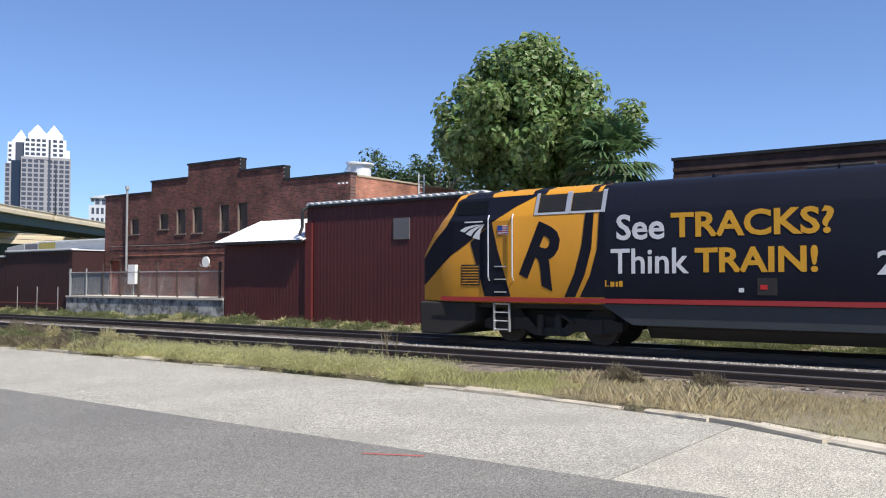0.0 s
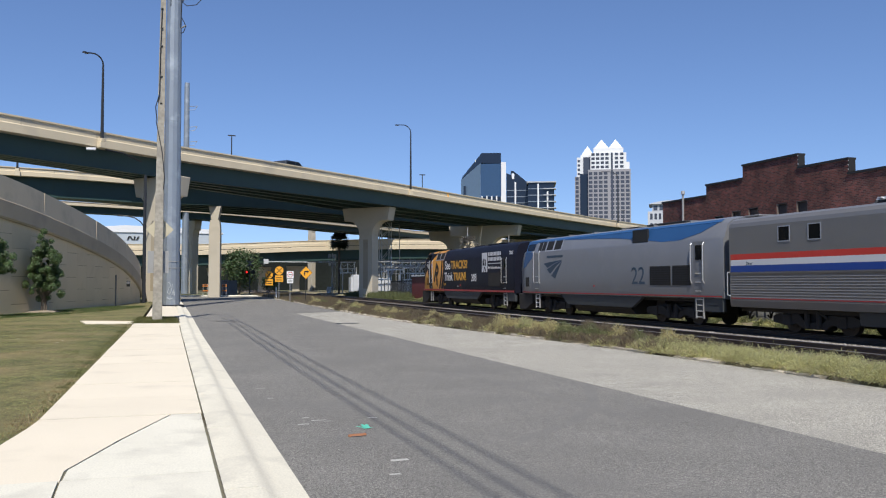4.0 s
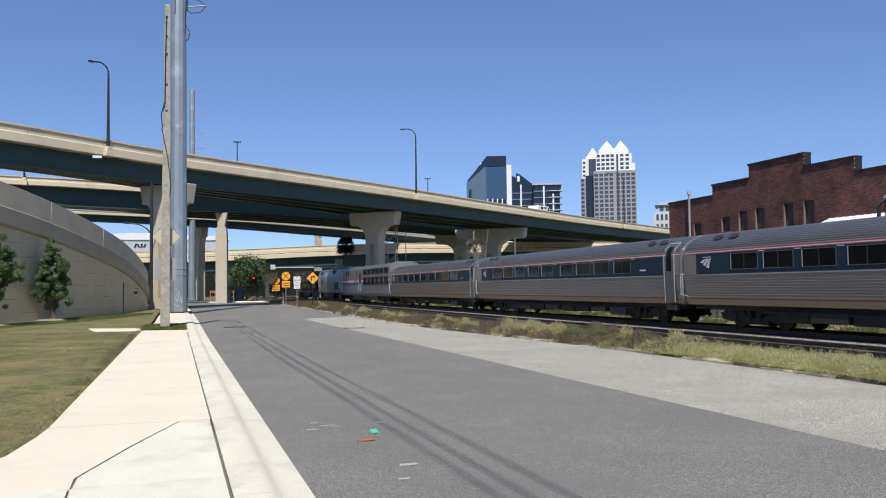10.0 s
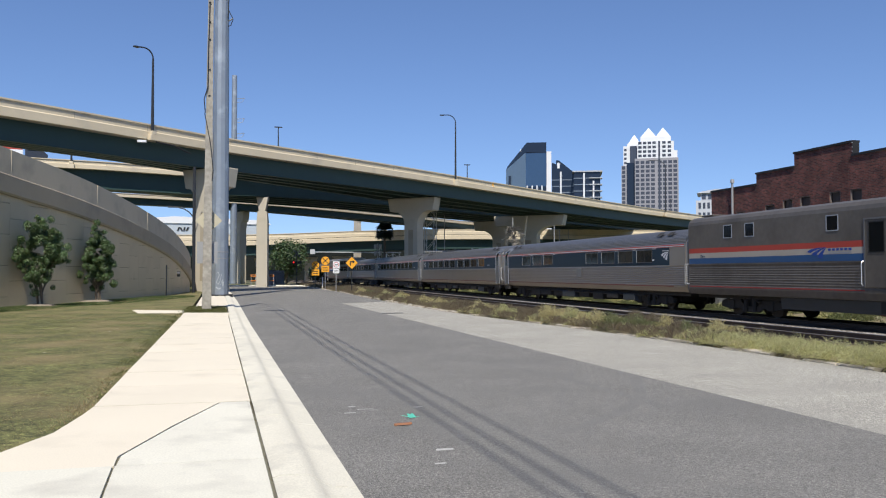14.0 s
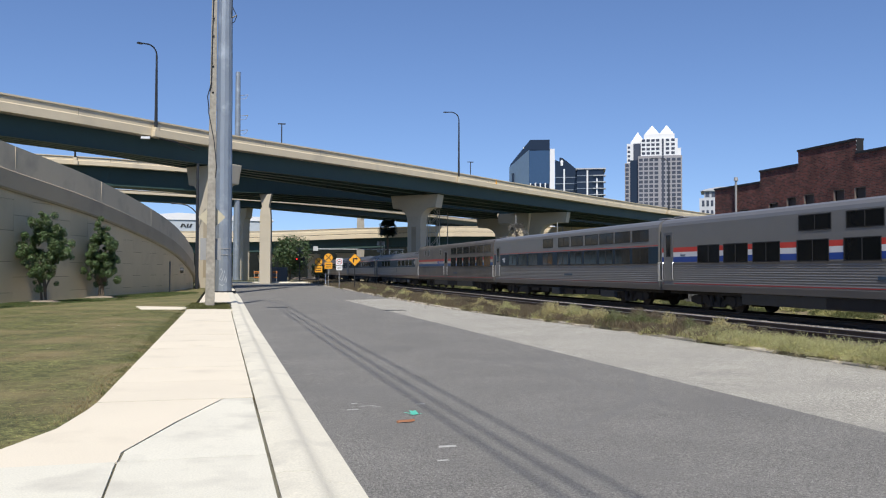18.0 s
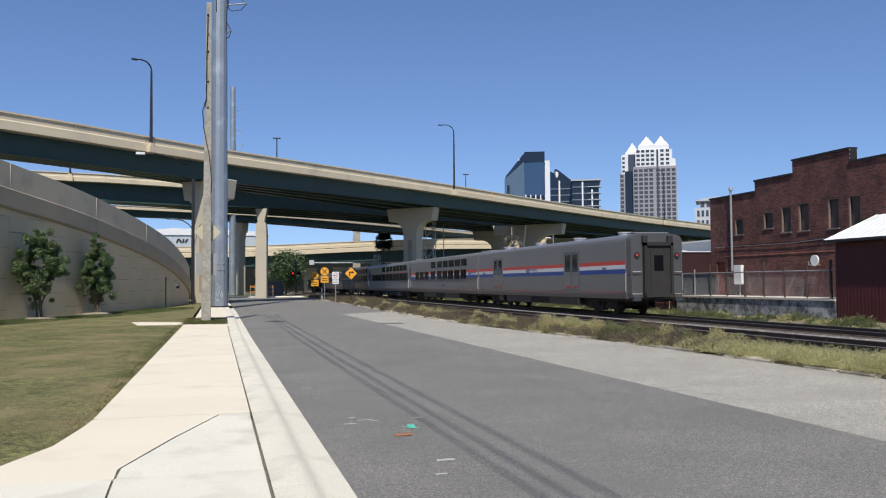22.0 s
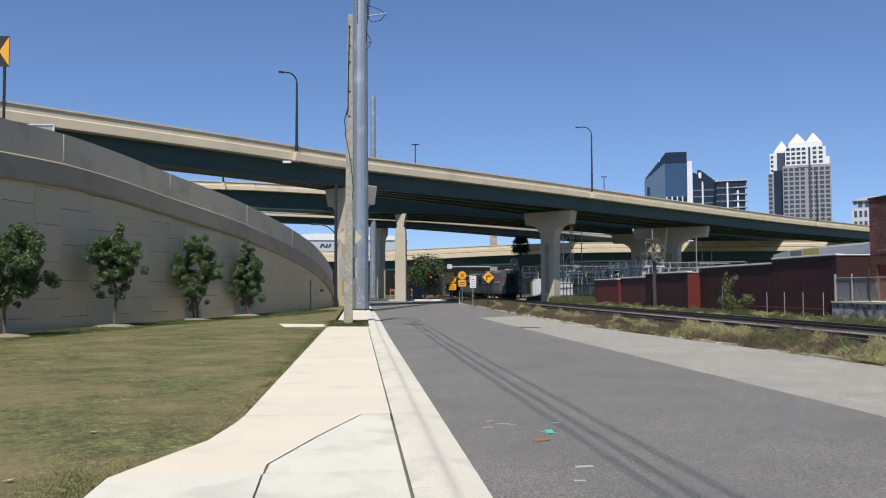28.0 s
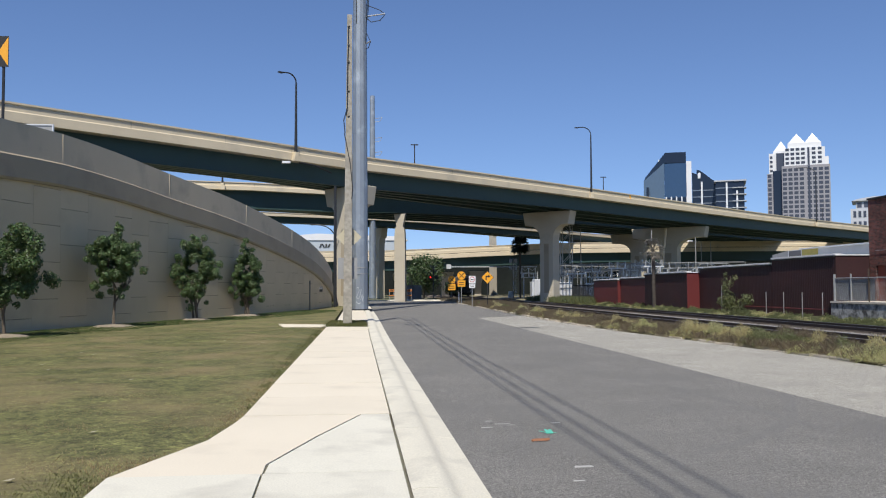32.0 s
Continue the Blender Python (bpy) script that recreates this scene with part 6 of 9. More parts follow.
def strands(rng, r, h, count, length, width, at=(0, 0, 0)):
    """A dome of fine strands that point outwards."""
    gen = np.random.default_rng(rng.randrange(10 ** 6))
    d = gen.normal(0, 1, (count, 3))
    d[:, 2] = np.abs(d[:, 2])
    d /= np.linalg.norm(d, axis=1)[:, None]
    bumps = 0.75 + 0.35 * np.sin(d[:, 0] * 5.0 + r * 9) * np.cos(d[:, 1] * 4.0 + r * 5)
    p = d * (gen.random(count) ** 0.45 * bumps)[:, None] * np.array([r, r * 1.15, h]) + np.array(at)
    w = d * 0.7 + gen.normal(0, 0.55, (count, 3)) + np.array([0, 0, 0.45])
    w /= np.linalg.norm(w, axis=1)[:, None]
    side = np.cross(w, gen.normal(0, 1, (count, 3)))
    side *= (width / np.linalg.norm(side, axis=1))[:, None]
    ln = (length * gen.uniform(0.5, 1.3, count))[:, None]
    bent = np.array([0, 0, -0.35]) * ln
    v = np.stack([p - side, p + side, p + w * ln * 0.6 + side * 0.7, p + w * ln + bent, p + w * ln * 0.6 - side * 0.7], axis=1)
    g = Shape()
    g.v, g.f = v.reshape(-1, 3).tolist(), np.arange(5 * count).reshape(count, 5).tolist()
    return g


def strip_places(rng, n, x0, x1, y0, y1, test, scale=1.0):
    out = []
    for _ in range(n):
        y = y0 + (y1 - y0) * rng.random() ** 1.6
        x = kerb_x(y) + x0 + (x1 - x0) * rng.random()
        v = noise.noise((x * 0.45, y * 0.28, 7.7)) + 0.35 * noise.noise((x * 1.7, y * 1.7, 2.2))
        if test(v):
            lump = 0.55 + 1.1 * max(0.0, noise.noise((x * 0.9, y * 0.7, 5.5)) + 0.25)
            out.append((x, y, verge_height(x, y), scale * lump * rng.uniform(0.7, 1.2)))
    return out


rng = random.Random(77)
part_dry = strip_places(rng, 9000, 0.05, 4.2, -1.5, 20, lambda v: v > 0.0) + strip_places(rng, 9000, 0.05, 3.2, 19, 80, lambda v: v > 0.28)
part_green = strip_places(rng, 5000, 0.05, 2.0, 6, 20, lambda v: v < -0.05)
for _ in range(1700):
    y = rng.uniform(-3.5, 5.0)
    x = rng.uniform(kerb_x(y) + 0.1 if y > 0.5 else 9.6 + (0.5 - y) * 2.6, 15.6)
    part_dry.append((x, y, verge_height(x, y), rng.uniform(0.25, 0.95)))
tagged(part("verge_grass", tufts(rng, part_dry, 17, 0.13, 0.7, 0.0022, 0.12), GRASS_DRY, fix=False), "tall straw-coloured grass along the verge", "grass", kind="stuff")
tagged(part("verge_grass_green", tufts(rng, part_green, 15, 0.11, 0.7, 0.0022, 0.12), GRASS_GREEN, fix=False), "tufts of yellow-green grass along the verge", "grass", kind="stuff")
# the fresh green mound of grass beside the kerb
mound = Shape()
for _ in range(330):
    y = rng.uniform(9.0, 19.8)
    x = kerb_x(y) + 0.06 + 1.35 * rng.random() ** 1.4
    r = rng.uniform(0.25, 0.5)
    g = strands(rng, r, r * rng.uniform(0.5, 0.95), 700, 0.1, 0.0026, (x, y, verge_height(x, y) - 0.02))
    mound.add(g.v, g.f)
tagged(part("grass_mound", mound, GRASS_GREEN, fix=False), "dense fresh yellow-green grass beside the kerb", "grass", kind="stuff")
weeds = [(kerb_x(y) + 0.06 + 3.9 * rng.random() ** 1.25, y, 0.0, rng.uniform(0.5, 1.4)) for y in [18.5 + 72 * rng.random() ** 1.4 for _ in range(7000)]]
weeds = [(x, y, verge_height(x, y), k) for x, y, z, k in weeds]
tagged(part("verge_weeds", tufts(rng, weeds, 14, 0.2, 0.8, 0.003, 0.14), WEED_BROWN, fix=False), "brown dried weeds along the verge", "weeds", kind="stuff")


def dome_field(rng, n, place, r0, r1, flat, count, length, width):
    """Many low domes of strands in one mesh."""
    field = Shape()
    for _ in range(n):
        x, y = place()
        r = rng.uniform(r0, r1)
        g = strands(rng, r, r * flat * rng.uniform(0.6, 1.2), count, length, width * (1 + y / 60), (x, y, verge_height(x, y) - 0.03))
        field.v += g.v
        field.f += (np.array(g.f) + (len(field.v) - len(g.v))).tolist()
    return field


def by_kerb(y0, y1, x0, x1, power=1.0):
    y = y0 + (y1 - y0) * rng.random() ** 1.5
    return kerb_x(y) + x0 + (x1 - x0) * rng.random() ** power, y


tagged(part("verge_brush", dome_field(rng, 420, lambda: by_kerb(18.6, 88, 0.15, 4.0, 1.2), 0.18, 0.46, 0.8, 330, 0.15, 0.004), WEED_BROWN, fix=False), "low brown brush along the verge", "weeds", kind="stuff")
tagged(part("kerb_grass", dome_field(rng, 60, lambda: by_kerb(19.6, 62, 0.08, 1.0), 0.16, 0.42, 0.75, 420, 0.12, 0.004), GRASS_GREEN, fix=False), "pale tufts of grass along the kerb stones", "grass", kind="stuff")
tagged(part("trackside_grass", dome_field(rng, 260, lambda: (rng.uniform(24.4, 26.2), 2 + 93 * rng.random() ** 1.2), 0.3, 0.7, 0.55, 330, 0.22, 0.008), WEED_GREEN, fix=False), "green grass between the tracks and the buildings", "grass", kind="stuff")
tagged(part("trackside_grass_pale", dome_field(rng, 110, lambda: (rng.uniform(24.2, 26.3), rng.uniform(2, 95)), 0.25, 0.6, 0.5, 260, 0.2, 0.008), GRASS_GREEN, fix=False), "pale grass between the tracks and the buildings", "grass", kind="stuff")
# single bushy clumps along the verge
STRAW = leaf_mat("verge_straw", (0.52, 0.455, 0.235), 0.04, 0.45, 0.5)
BUSH = leaf_mat("verge_bush", (0.20, 0.215, 0.095), 0.04, 0.45, 0.5)
clump_rows = [(6.1, 2.1, 0.3, WEED_BROWN), (4.6, 2.3, 0.3, WEED_BROWN), (42.6, 0.8, 0.42, STRAW), (43.6, 0.5, 0.3, STRAW), (35.2, 0.55, 0.5, STRAW), (36.3, 0.9, 0.4, STRAW), (28.2, 0.5, 0.62, STRAW), (27.0, 0.75, 0.55, GRASS_GREEN),
              (26.0, 0.5, 0.42, STRAW), (25.0, 0.6, 0.55, STRAW), (23.9, 0.45, 0.58, BUSH), (23.0, 0.8, 0.5, BUSH), (22.3, 1.3, 0.5, STRAW), (24.6, 1.7, 0.6, WEED_BROWN), (21.2, 1.0, 0.5, WEED_BROWN), (20.5, 0.75, 0.42, BUSH), (20.3, 1.6, 0.5, STRAW),
              (31.0, 1.4, 0.5, WEED_BROWN), (32.8, 0.9, 0.42, WEED_BROWN), (39.0, 1.1, 0.45, WEED_BROWN), (29.6, 1.0, 0.4, WEED_BROWN)]
for k in range(26):
    y = 30 + 2.1 * k + rng.uniform(-0.8, 0.8)
    clump_rows.append((y, rng.uniform(0.3, 2.4), rng.uniform(0.25, 0.5), (WEED_BROWN, GRASS_GREEN, WEED_BROWN, STRAW, BUSH)[k % 5]))
CLUMP_WORDS = {WEED_BROWN.name: "bushy brown clump of dried weeds", BUSH.name: "dense olive-green bushy weed beside the kerb"}
for y, dx, r, m in clump_rows:
    x = kerb_x(y) + dx
    t = thing("grass_clump", CLUMP_WORDS.get(m.name, "bushy pale clump of uncut verge grass"), "grass clump", "grass clumps", at=(x, y, verge_height(x, y) - 0.03))
    part("tuft", strands(rng, r * 1.3, r * 1.05, 5200 if y < 32 else 2400, 0.15 if m is not BUSH else 0.09, 0.0045 if y < 32 else 0.008), m, t, fix=False)
dead = thing("dead_weed", "bare dead weed with forked stems", "weed", at=(14.9, 12.4, -0.25))
st = Shape()
for k in range(4):
    a = rng.uniform(0, 6.3)
    p = Vector((0.05 * math.cos(a), 0.05 * math.sin(a), 0))
    q = p + Vector((0.25 * math.cos(a), 0.25 * math.sin(a), rng.uniform(0.45, 0.85)))
    st.cyl(p, q, 0.012, 0.008, 4)
    for _ in range(3):
        st.cyl(p.lerp(q, 0.65), q + Vector((rng.uniform(-0.22, 0.22), rng.uniform(-0.22, 0.22), rng.uniform(0.1, 0.4))), 0.007, 0.004, 4)
part("stems", st, WEED_BROWN, dead, fix=False)

yard_weeds = [(rng.uniform(24.6, 29.5), rng.uniform(94, 124), -0.12, rng.uniform(0.6, 1.5)) for _ in range(2600)] + [(rng.uniform(29, 55), rng.uniform(117, 121), -0.12, rng.uniform(0.8, 1.6)) for _ in range(1500)]
tagged(part("yard_weeds", tufts(rng, yard_weeds, 8, 0.55, 0.6, 0.012, 0.2), WEED_GREEN, fix=False), "rank green weeds along the substation fence", "weeds", kind="stuff")
crossing_weeds = [(rng.uniform(11.6, 16.0), rng.uniform(80, 130), -0.05, rng.uniform(0.6, 1.3)) for _ in range(2400)]
tagged(part("crossing_weeds", tufts(rng, crossing_weeds, 9, 0.38, 0.7, 0.008, 0.2), WEED_BROWN, fix=False), "brown weeds between the road's end and the tracks", "weeds", kind="stuff")

# mown lawn
lawn_spots = []
for _ in range(46000):
    y = 5.0 + 33 * rng.random() ** 1.5
    edge = -1.5 if y > 11 else (-2.1 if y < 8 else -2.1 + 0.2 * (y - 8))
    x = edge - 13.0 * rng.random() ** 1.2
    if x > wall_x(y) + 0.4:
        lawn_spots.append((x, y, lawn_height(x, y), rng.uniform(0.7, 1.2)))
dry_spots = [p for p in lawn_spots if noise.noise((p[0] * 0.35, p[1] * 0.22, 3.3)) + 0.4 * noise.noise((p[0] * 1.4, p[1] * 1.1, 8.0)) + (17 - p[1]) * 0.045 > 0.02]
kept = set(dry_spots)
lush_spots = [p for p in lawn_spots if p not in kept]
wall_strip = []
for _ in range(9000):
    y = rng.uniform(24, 66)
    x = wall_x(y) + 0.5 + 3.2 * rng.random() ** 1.5
    if x < -1.6:
        wall_strip.append((x, y, lawn_height(x, y), rng.uniform(0.6, 1.3)))
tagged(part("lawn_grass_lush", tufts(rng, wall_strip, 9, 0.06, 0.9, 0.007, 0.1), leaf_mat("grass_lush", (0.095, 0.135, 0.04), 0.05, 0.4), fix=False), "greener uncut lawn grass beside the wall", "grass", kind="stuff")
tagged(part("lawn_grass", tufts(rng, lush_spots, 5, 0.032, 1.0, 0.0035), GRASS_LAWN, fix=False), "short mown green lawn grass", "grass", kind="stuff")
tagged(part("lawn_grass_dry", tufts(rng, dry_spots, 5, 0.028, 1.1, 0.0035), leaf_mat("grass_straw", (0.40, 0.31, 0.17), 0.05, 0.4), fix=False), "short dried straw-coloured lawn grass", "grass", kind="stuff")
edge_spots = [(rng.gauss(-1.46, 0.02), y, 0.10, rng.uniform(0.4, 1.0)) for y in [rng.uniform(12, 34) for _ in range(80)]]
edge_spots += [(rng.uniform(-1.4, 0.4), rng.uniform(36.6, 43.8), 0.12, rng.uniform(0.8, 1.5)) for _ in range(700)]
tagged(part("edge_grass", tufts(rng, edge_spots, 10, 0.06, 0.8, 0.004), GRASS_LAWN, fix=False), "ragged grass along the walkway's edge", "grass", kind="stuff")
crack = [(0.425 + rng.gauss(0, 0.008), rng.choice((rng.gauss(10.9, 0.3), rng.gauss(17, 0.5), rng.gauss(24, 0.6), rng.uniform(6, 34))), 0.112, rng.uniform(0.4, 1.2)) for _ in range(260)]
crack += [(-0.8 + 0.84 * f + rng.gauss(0, 0.01), 8.16 + 3.04 * f, 0.112, rng.uniform(0.3, 0.9)) for f in [rng.choice((rng.random(), rng.gauss(0.9, 0.06))) for _ in range(60)]]
tagged(part("joint_weeds", tufts(rng, crack, 7, 0.035, 1.3, 0.003, 0.014), WEED_BROWN, fix=False), "small dry weeds in the walkway joint", "weeds", kind="stuff")
for k in range(26):
    y = 6 + 22 * rng.random()
    x = rng.uniform(-9, -2.5)
    lf = thing("leaf_litter", "small pale scrap on the lawn", "litter", "lawn litter", at=(x, y, lawn_height(x, y) + 0.02))
    part("scrap", Shape().add([(-0.05, 0, 0), (0.03, -0.03, 0.01), (0.06, 0.02, 0.02), (-0.01, 0.04, 0.0)], [(0, 1, 2, 3)]), SIGN_BACK, lf)

# ---- on the road ----
BROWN_LEAF = mat("brown_leaf", (0.30, 0.13, 0.06), 0.6, 0, 0.25, 10, 60)
GREEN_PAINT = mat("marking_green", (0.10, 0.50, 0.36), 0.7, 0, 0.2, 8, 60)
PALE_MARK = mat("marking_pale", (0.42, 0.41, 0.38), 0.9, 0, 0.3, 10, 60)
hl = thing("husk", "curled orange-brown husk lying on the asphalt", "litter", at=(2.08, 9.72, 0.0))
part("husk_body", Shape().sweep([(-0.10, 0.0, 0.012), (-0.06, 0.01, 0.018), (0.0, 0.0, 0.02), (0.06, 0.005, 0.02), (0.10, 0.02, 0.022)], [(-0.022, -0.01), (0.022, -0.01), (0.016, 0.01), (-0.014, 0.012)]), BROWN_LEAF, hl, smooth=True)
gm = thing("paint_mark", "green sprayed star mark on the asphalt", "road marking", at=(2.31, 10.2, 0.004))
for k, (a, ln) in enumerate(((150, 0.12), (95, 0.09), (60, 0.10), (10, 0.09), (190, 0.08))):
    w = Vector((math.cos(radians(a)), math.sin(radians(a)) * 3.4, 0))
    sd = Vector((-w.y, w.x, 0)) * 0.12
    up = Vector((0, 0, 0.0012 * k))
    part("stroke", Shape().add([up - sd * 0.1, up + sd * 0.1, up + w * ln + sd * 0.04, up + w * ln - sd * 0.04], [(0, 1, 2, 3)]), GREEN_PAINT, gm)
for x, y, w, l in ((1.62, 10.75, 0.16, 0.03), (1.85, 11.0, 0.22, 0.025), (1.72, 11.25, 0.10, 0.03), (1.95, 10.9, 0.12, 0.02), (2.55, 11.0, 0.14, 0.03), (2.2, 8.3, 0.2, 0.05), (2.0, 7.7, 0.12, 0.03), (0.98 + 0.5, 14.6, 0.14, 0.02), (1.5, 13.3, 0.1, 0.02)):
    pm = thing("paint_mark", "faint pale scuff on the asphalt", "road marking", "pale scuffs", at=(x, y, 0.003))
    part("stroke", Shape().add([(-w / 2, -l, 0), (w / 2, -l * 0.6, 0), (w * 0.45, l, 0), (-w * 0.4, l * 0.8, 0)], [(0, 1, 2, 3)]), PALE_MARK, pm)
red = thing("paint_mark", "short red line sprayed on the asphalt", "road marking", at=(6.75, 5.6, 0.005))
part("stroke", Shape().add([(-0.2, 0.25, 0), (-0.15, 0.27, 0), (0.12, -0.32, 0), (0.06, -0.33, 0)], [(0, 1, 2, 3)]), mat("marking_red", (0.36, 0.10, 0.085), 0.8), red)
# Two flat dark rectangles, a few millimetres above the asphalt.
for x, y in ((2.6, 40.9), (7.43, 37.0)):
    mh = thing("road_patch", "dark flat rectangle lying on the road", "drain", "road patches", at=(x, y, 0.003))
    part("cover", Shape().box(-0.47, 0.47, -0.25, 0.25, 0, 0.006), DARK_METAL, mh)
TYRE_DARK = mat("tyre_mark", (0.160, 0.154, 0.140), 0.9, 0, 0.12, 0.8, 55, 0.5, (0.176, 0.169, 0.153), 0.6, 2.0, speck=[(24, 0.22), (75, 0.45)])
for pts, w, z in ((((6.9, 13.4, 0), (5.71, 10.97, 0), (4.5, 9.56, 0), (3.7, 8.9, 0)), 0.2, 0.0012), (((5.0, 16.5, 0), (5.5, 14.2, 0), (5.66, 12, 0), (5.69, 10.04, 0)), 0.2, 0.002)):
    way = smooth_path(pts, 0.3)
    left, right = run_along(way, w / 2, z), run_along(way, -w / 2, z)
    tm = thing("tyre_mark", "faint dark curved tyre mark on the asphalt", "road marking", "tyre marks")
    part("mark", Shape().add(left + right, [(k, k + len(way), k + len(way) + 1, k + 1) for k in range(len(way) - 1)]), TYRE_DARK, tm)
rng = random.Random(90)
grit = Shape()
for _ in range(500):
    x, y = (rng.uniform(1.15, 11.3), rng.uniform(2.5, 22)) if rng.random() < 0.9 else (rng.uniform(1.12, 1.4), rng.uniform(4, 25))
    r = rng.uniform(0.003, 0.008)
    grit.add([(x - r, y - r, 0.001), (x + r, y - r * 0.6, 0.001), (x + r * 0.3, y + r, 0.001), (x, y, r)], [(0, 1, 3), (1, 2, 3), (2, 0, 3)])
tagged(part("road_grit", grit, BALLAST_PALE, fix=False), "scattered pale grit on the road", "grit", kind="stuff")

# ---- the train ----
LOCO_BLACK = mat("loco_navy", (0.009, 0.010, 0.018), 0.5, 0, 0.12, 0.7, 20, 0, (0.014, 0.014, 0.02), 0.1, 1.2, spec=0.16)
LOCO_YELLOW = mat("loco_yellow", (0.57, 0.255, 0.018), 0.38, 0, 0.08, 0.8, 20, 0, (0.45, 0.2, 0.02), 0.12, 1.0)
LOCO_GREY = mat("loco_silver", (0.205, 0.212, 0.226), 0.36, 0.25, 0.08, 0.8, 20, 0, (0.24, 0.24, 0.25), 0.15, 1.0)
LOCO_BLUE = mat("loco_blue", (0.022, 0.085, 0.22), 0.35, 0, 0.1, 0.8, 20)
LOCO_RED = mat("loco_red_stripe", (0.34, 0.03, 0.03), 0.45, 0, 0.1, 2, 20)
LETTER_WHITE = mat("letter_white", (0.66, 0.66, 0.67), 0.5)
LETTER_YELLOW = mat("letter_yellow", (0.66, 0.33, 0.02), 0.45)
LETTER_NAVY = mat("letter_navy", (0.03, 0.06, 0.10), 0.45)
SKIRT = mat("dark_skirt", (0.045, 0.052, 0.058), 0.55, 0.1, 0.2, 1.5, 25)
UNDER = mat("underframe", (0.028, 0.026, 0.024), 0.8, 0.1, 0.35, 2, 25, 0.2)
STAINLESS = mat("stainless", (0.36, 0.328, 0.293), 0.34, 0.7, 0.10, 0.6, 25, 0, (0.36, 0.32, 0.28), 0.25, 0.8)
STAINLESS_ROOF = mat("stainless_roof", (0.185, 0.185, 0.19), 0.42, 0.6, 0.12, 0.6, 25, 0, (0.2, 0.19, 0.18), 0.3, 0.7)
VIEW_BODY = mat("silver_paint", (0.228, 0.222, 0.213), 0.38, 0.42, 0.08, 0.6, 25, 0, (0.215, 0.21, 0.205), 0.18, 0.6)
BELT_BLUE = mat("belt_blue", (0.0135, 0.032, 0.052), 0.5, 0, 0.1, 0.8, 20, spec=0.25)
STRIPE_BLUE = mat("stripe_blue", (0.015, 0.055, 0.27), 0.4, 0, 0.08, 1, 20)
STRIPE_RED = mat("stripe_red", (0.56, 0.045, 0.03), 0.4, 0, 0.08, 1, 20)
STRIPE_WHITE = mat("stripe_white", (0.66, 0.66, 0.66), 0.4, 0, 0.05, 1, 20)
CAR_GLASS = glass_mat("car_window", (0.007, 0.008, 0.009), 0.1, 0.16)
SILL_RED = mat("sill_red", (0.15, 0.028, 0.022), 0.5, 0, 0.12, 1, 20)
FRAME_GREY = mat("frame_grey", (0.34, 0.36, 0.40), 0.5, 0.2, 0.12, 2, 20)
RUBBER = mat("rubber", (0.02, 0.02, 0.02), 0.8)
CHROME = mat("bright_rail", (0.75, 0.75, 0.74), 0.3, 0.6)
TAIL_LAMP = glow_mat("tail_lamp", (0.7, 0.03, 0.03), 0.18)
WHEEL = mat("wheel_steel", (0.06, 0.052, 0.046), 0.6, 0.5, 0.3, 4, 30)


def loft(rings):
    """Closed rings of (x, z) at places along y, joined and capped."""
    s, n = Shape(), len(rings[0][1])
    s.v = [(x, y, z) for y, ring in rings for x, z in ring]
    s.f = [(k * n + i, k * n + (i + 1) % n, (k + 1) * n + (i + 1) % n, (k + 1) * n + i) for k in range(len(rings) - 1) for i in range(n)]
    s.f += [tuple(range(n)), tuple(range((len(rings) - 1) * n, len(rings) * n))]
    return s


def mirrored(half):
    return [(x, z) for x, z in half] + [(-x, z) for x, z in half[::-1]]


def plate(x, y0, y1, z0, z1, proud=0.004, side=-1):
    a, b = sorted((side * x, side * (x + proud)))
    return Shape().box(a, b, min(y0, y1), max(y0, y1), z0, z1)


def flag(x, poly, proud=0.004, side=-1):
    """A flat shape (y, z) on the side of a vehicle."""
    a, b = sorted((side * x, side * (x + proud)))
    return Shape().prism(poly, 0, a, b)


def writing(text, size, y, z, x, m, parent, name="lettering", bold=0.0, squeeze=1.0, slant=0.0, tilt=0.0, width=None, side=-1):
    """Lettering on a vehicle's side, read from outside."""
    me = lettering(text, size, bold, slant, squeeze)
    if width:
        w = max(v.co.x for v in me.vertices) - min(v.co.x for v in me.vertices)
        for v in me.vertices:
            v.co.x *= width / w
    turn = Matrix(((0, 0, side, 0), (side, 0, 0, 0), (0, 1, 0, 0), (0, 0, 0, 1)))
    m4 = Matrix.Translation((side * x, y, z)) @ turn @ pose(0, 0, 0, 0, 0, tilt)
    me.transform(m4)
    me.materials.clear()
    me.materials.append(m)
    return part(name, me, None, parent)


WHEELSETS = []


# three curved stripes that run together, in a unit square
EMBLEM = [[(0.0, 0.64), (0.22, 0.86), (0.55, 0.97), (1.0, 1.0), (0.62, 0.88), (0.36, 0.72), (0.2, 0.52)],
          [(0.24, 0.42), (0.42, 0.66), (0.68, 0.86), (1.0, 0.98), (0.74, 0.76), (0.56, 0.52), (0.46, 0.24)],
          [(0.52, 0.14), (0.64, 0.46), (0.8, 0.74), (1.0, 0.96), (0.88, 0.68), (0.82, 0.4), (0.8, 0.0)]]


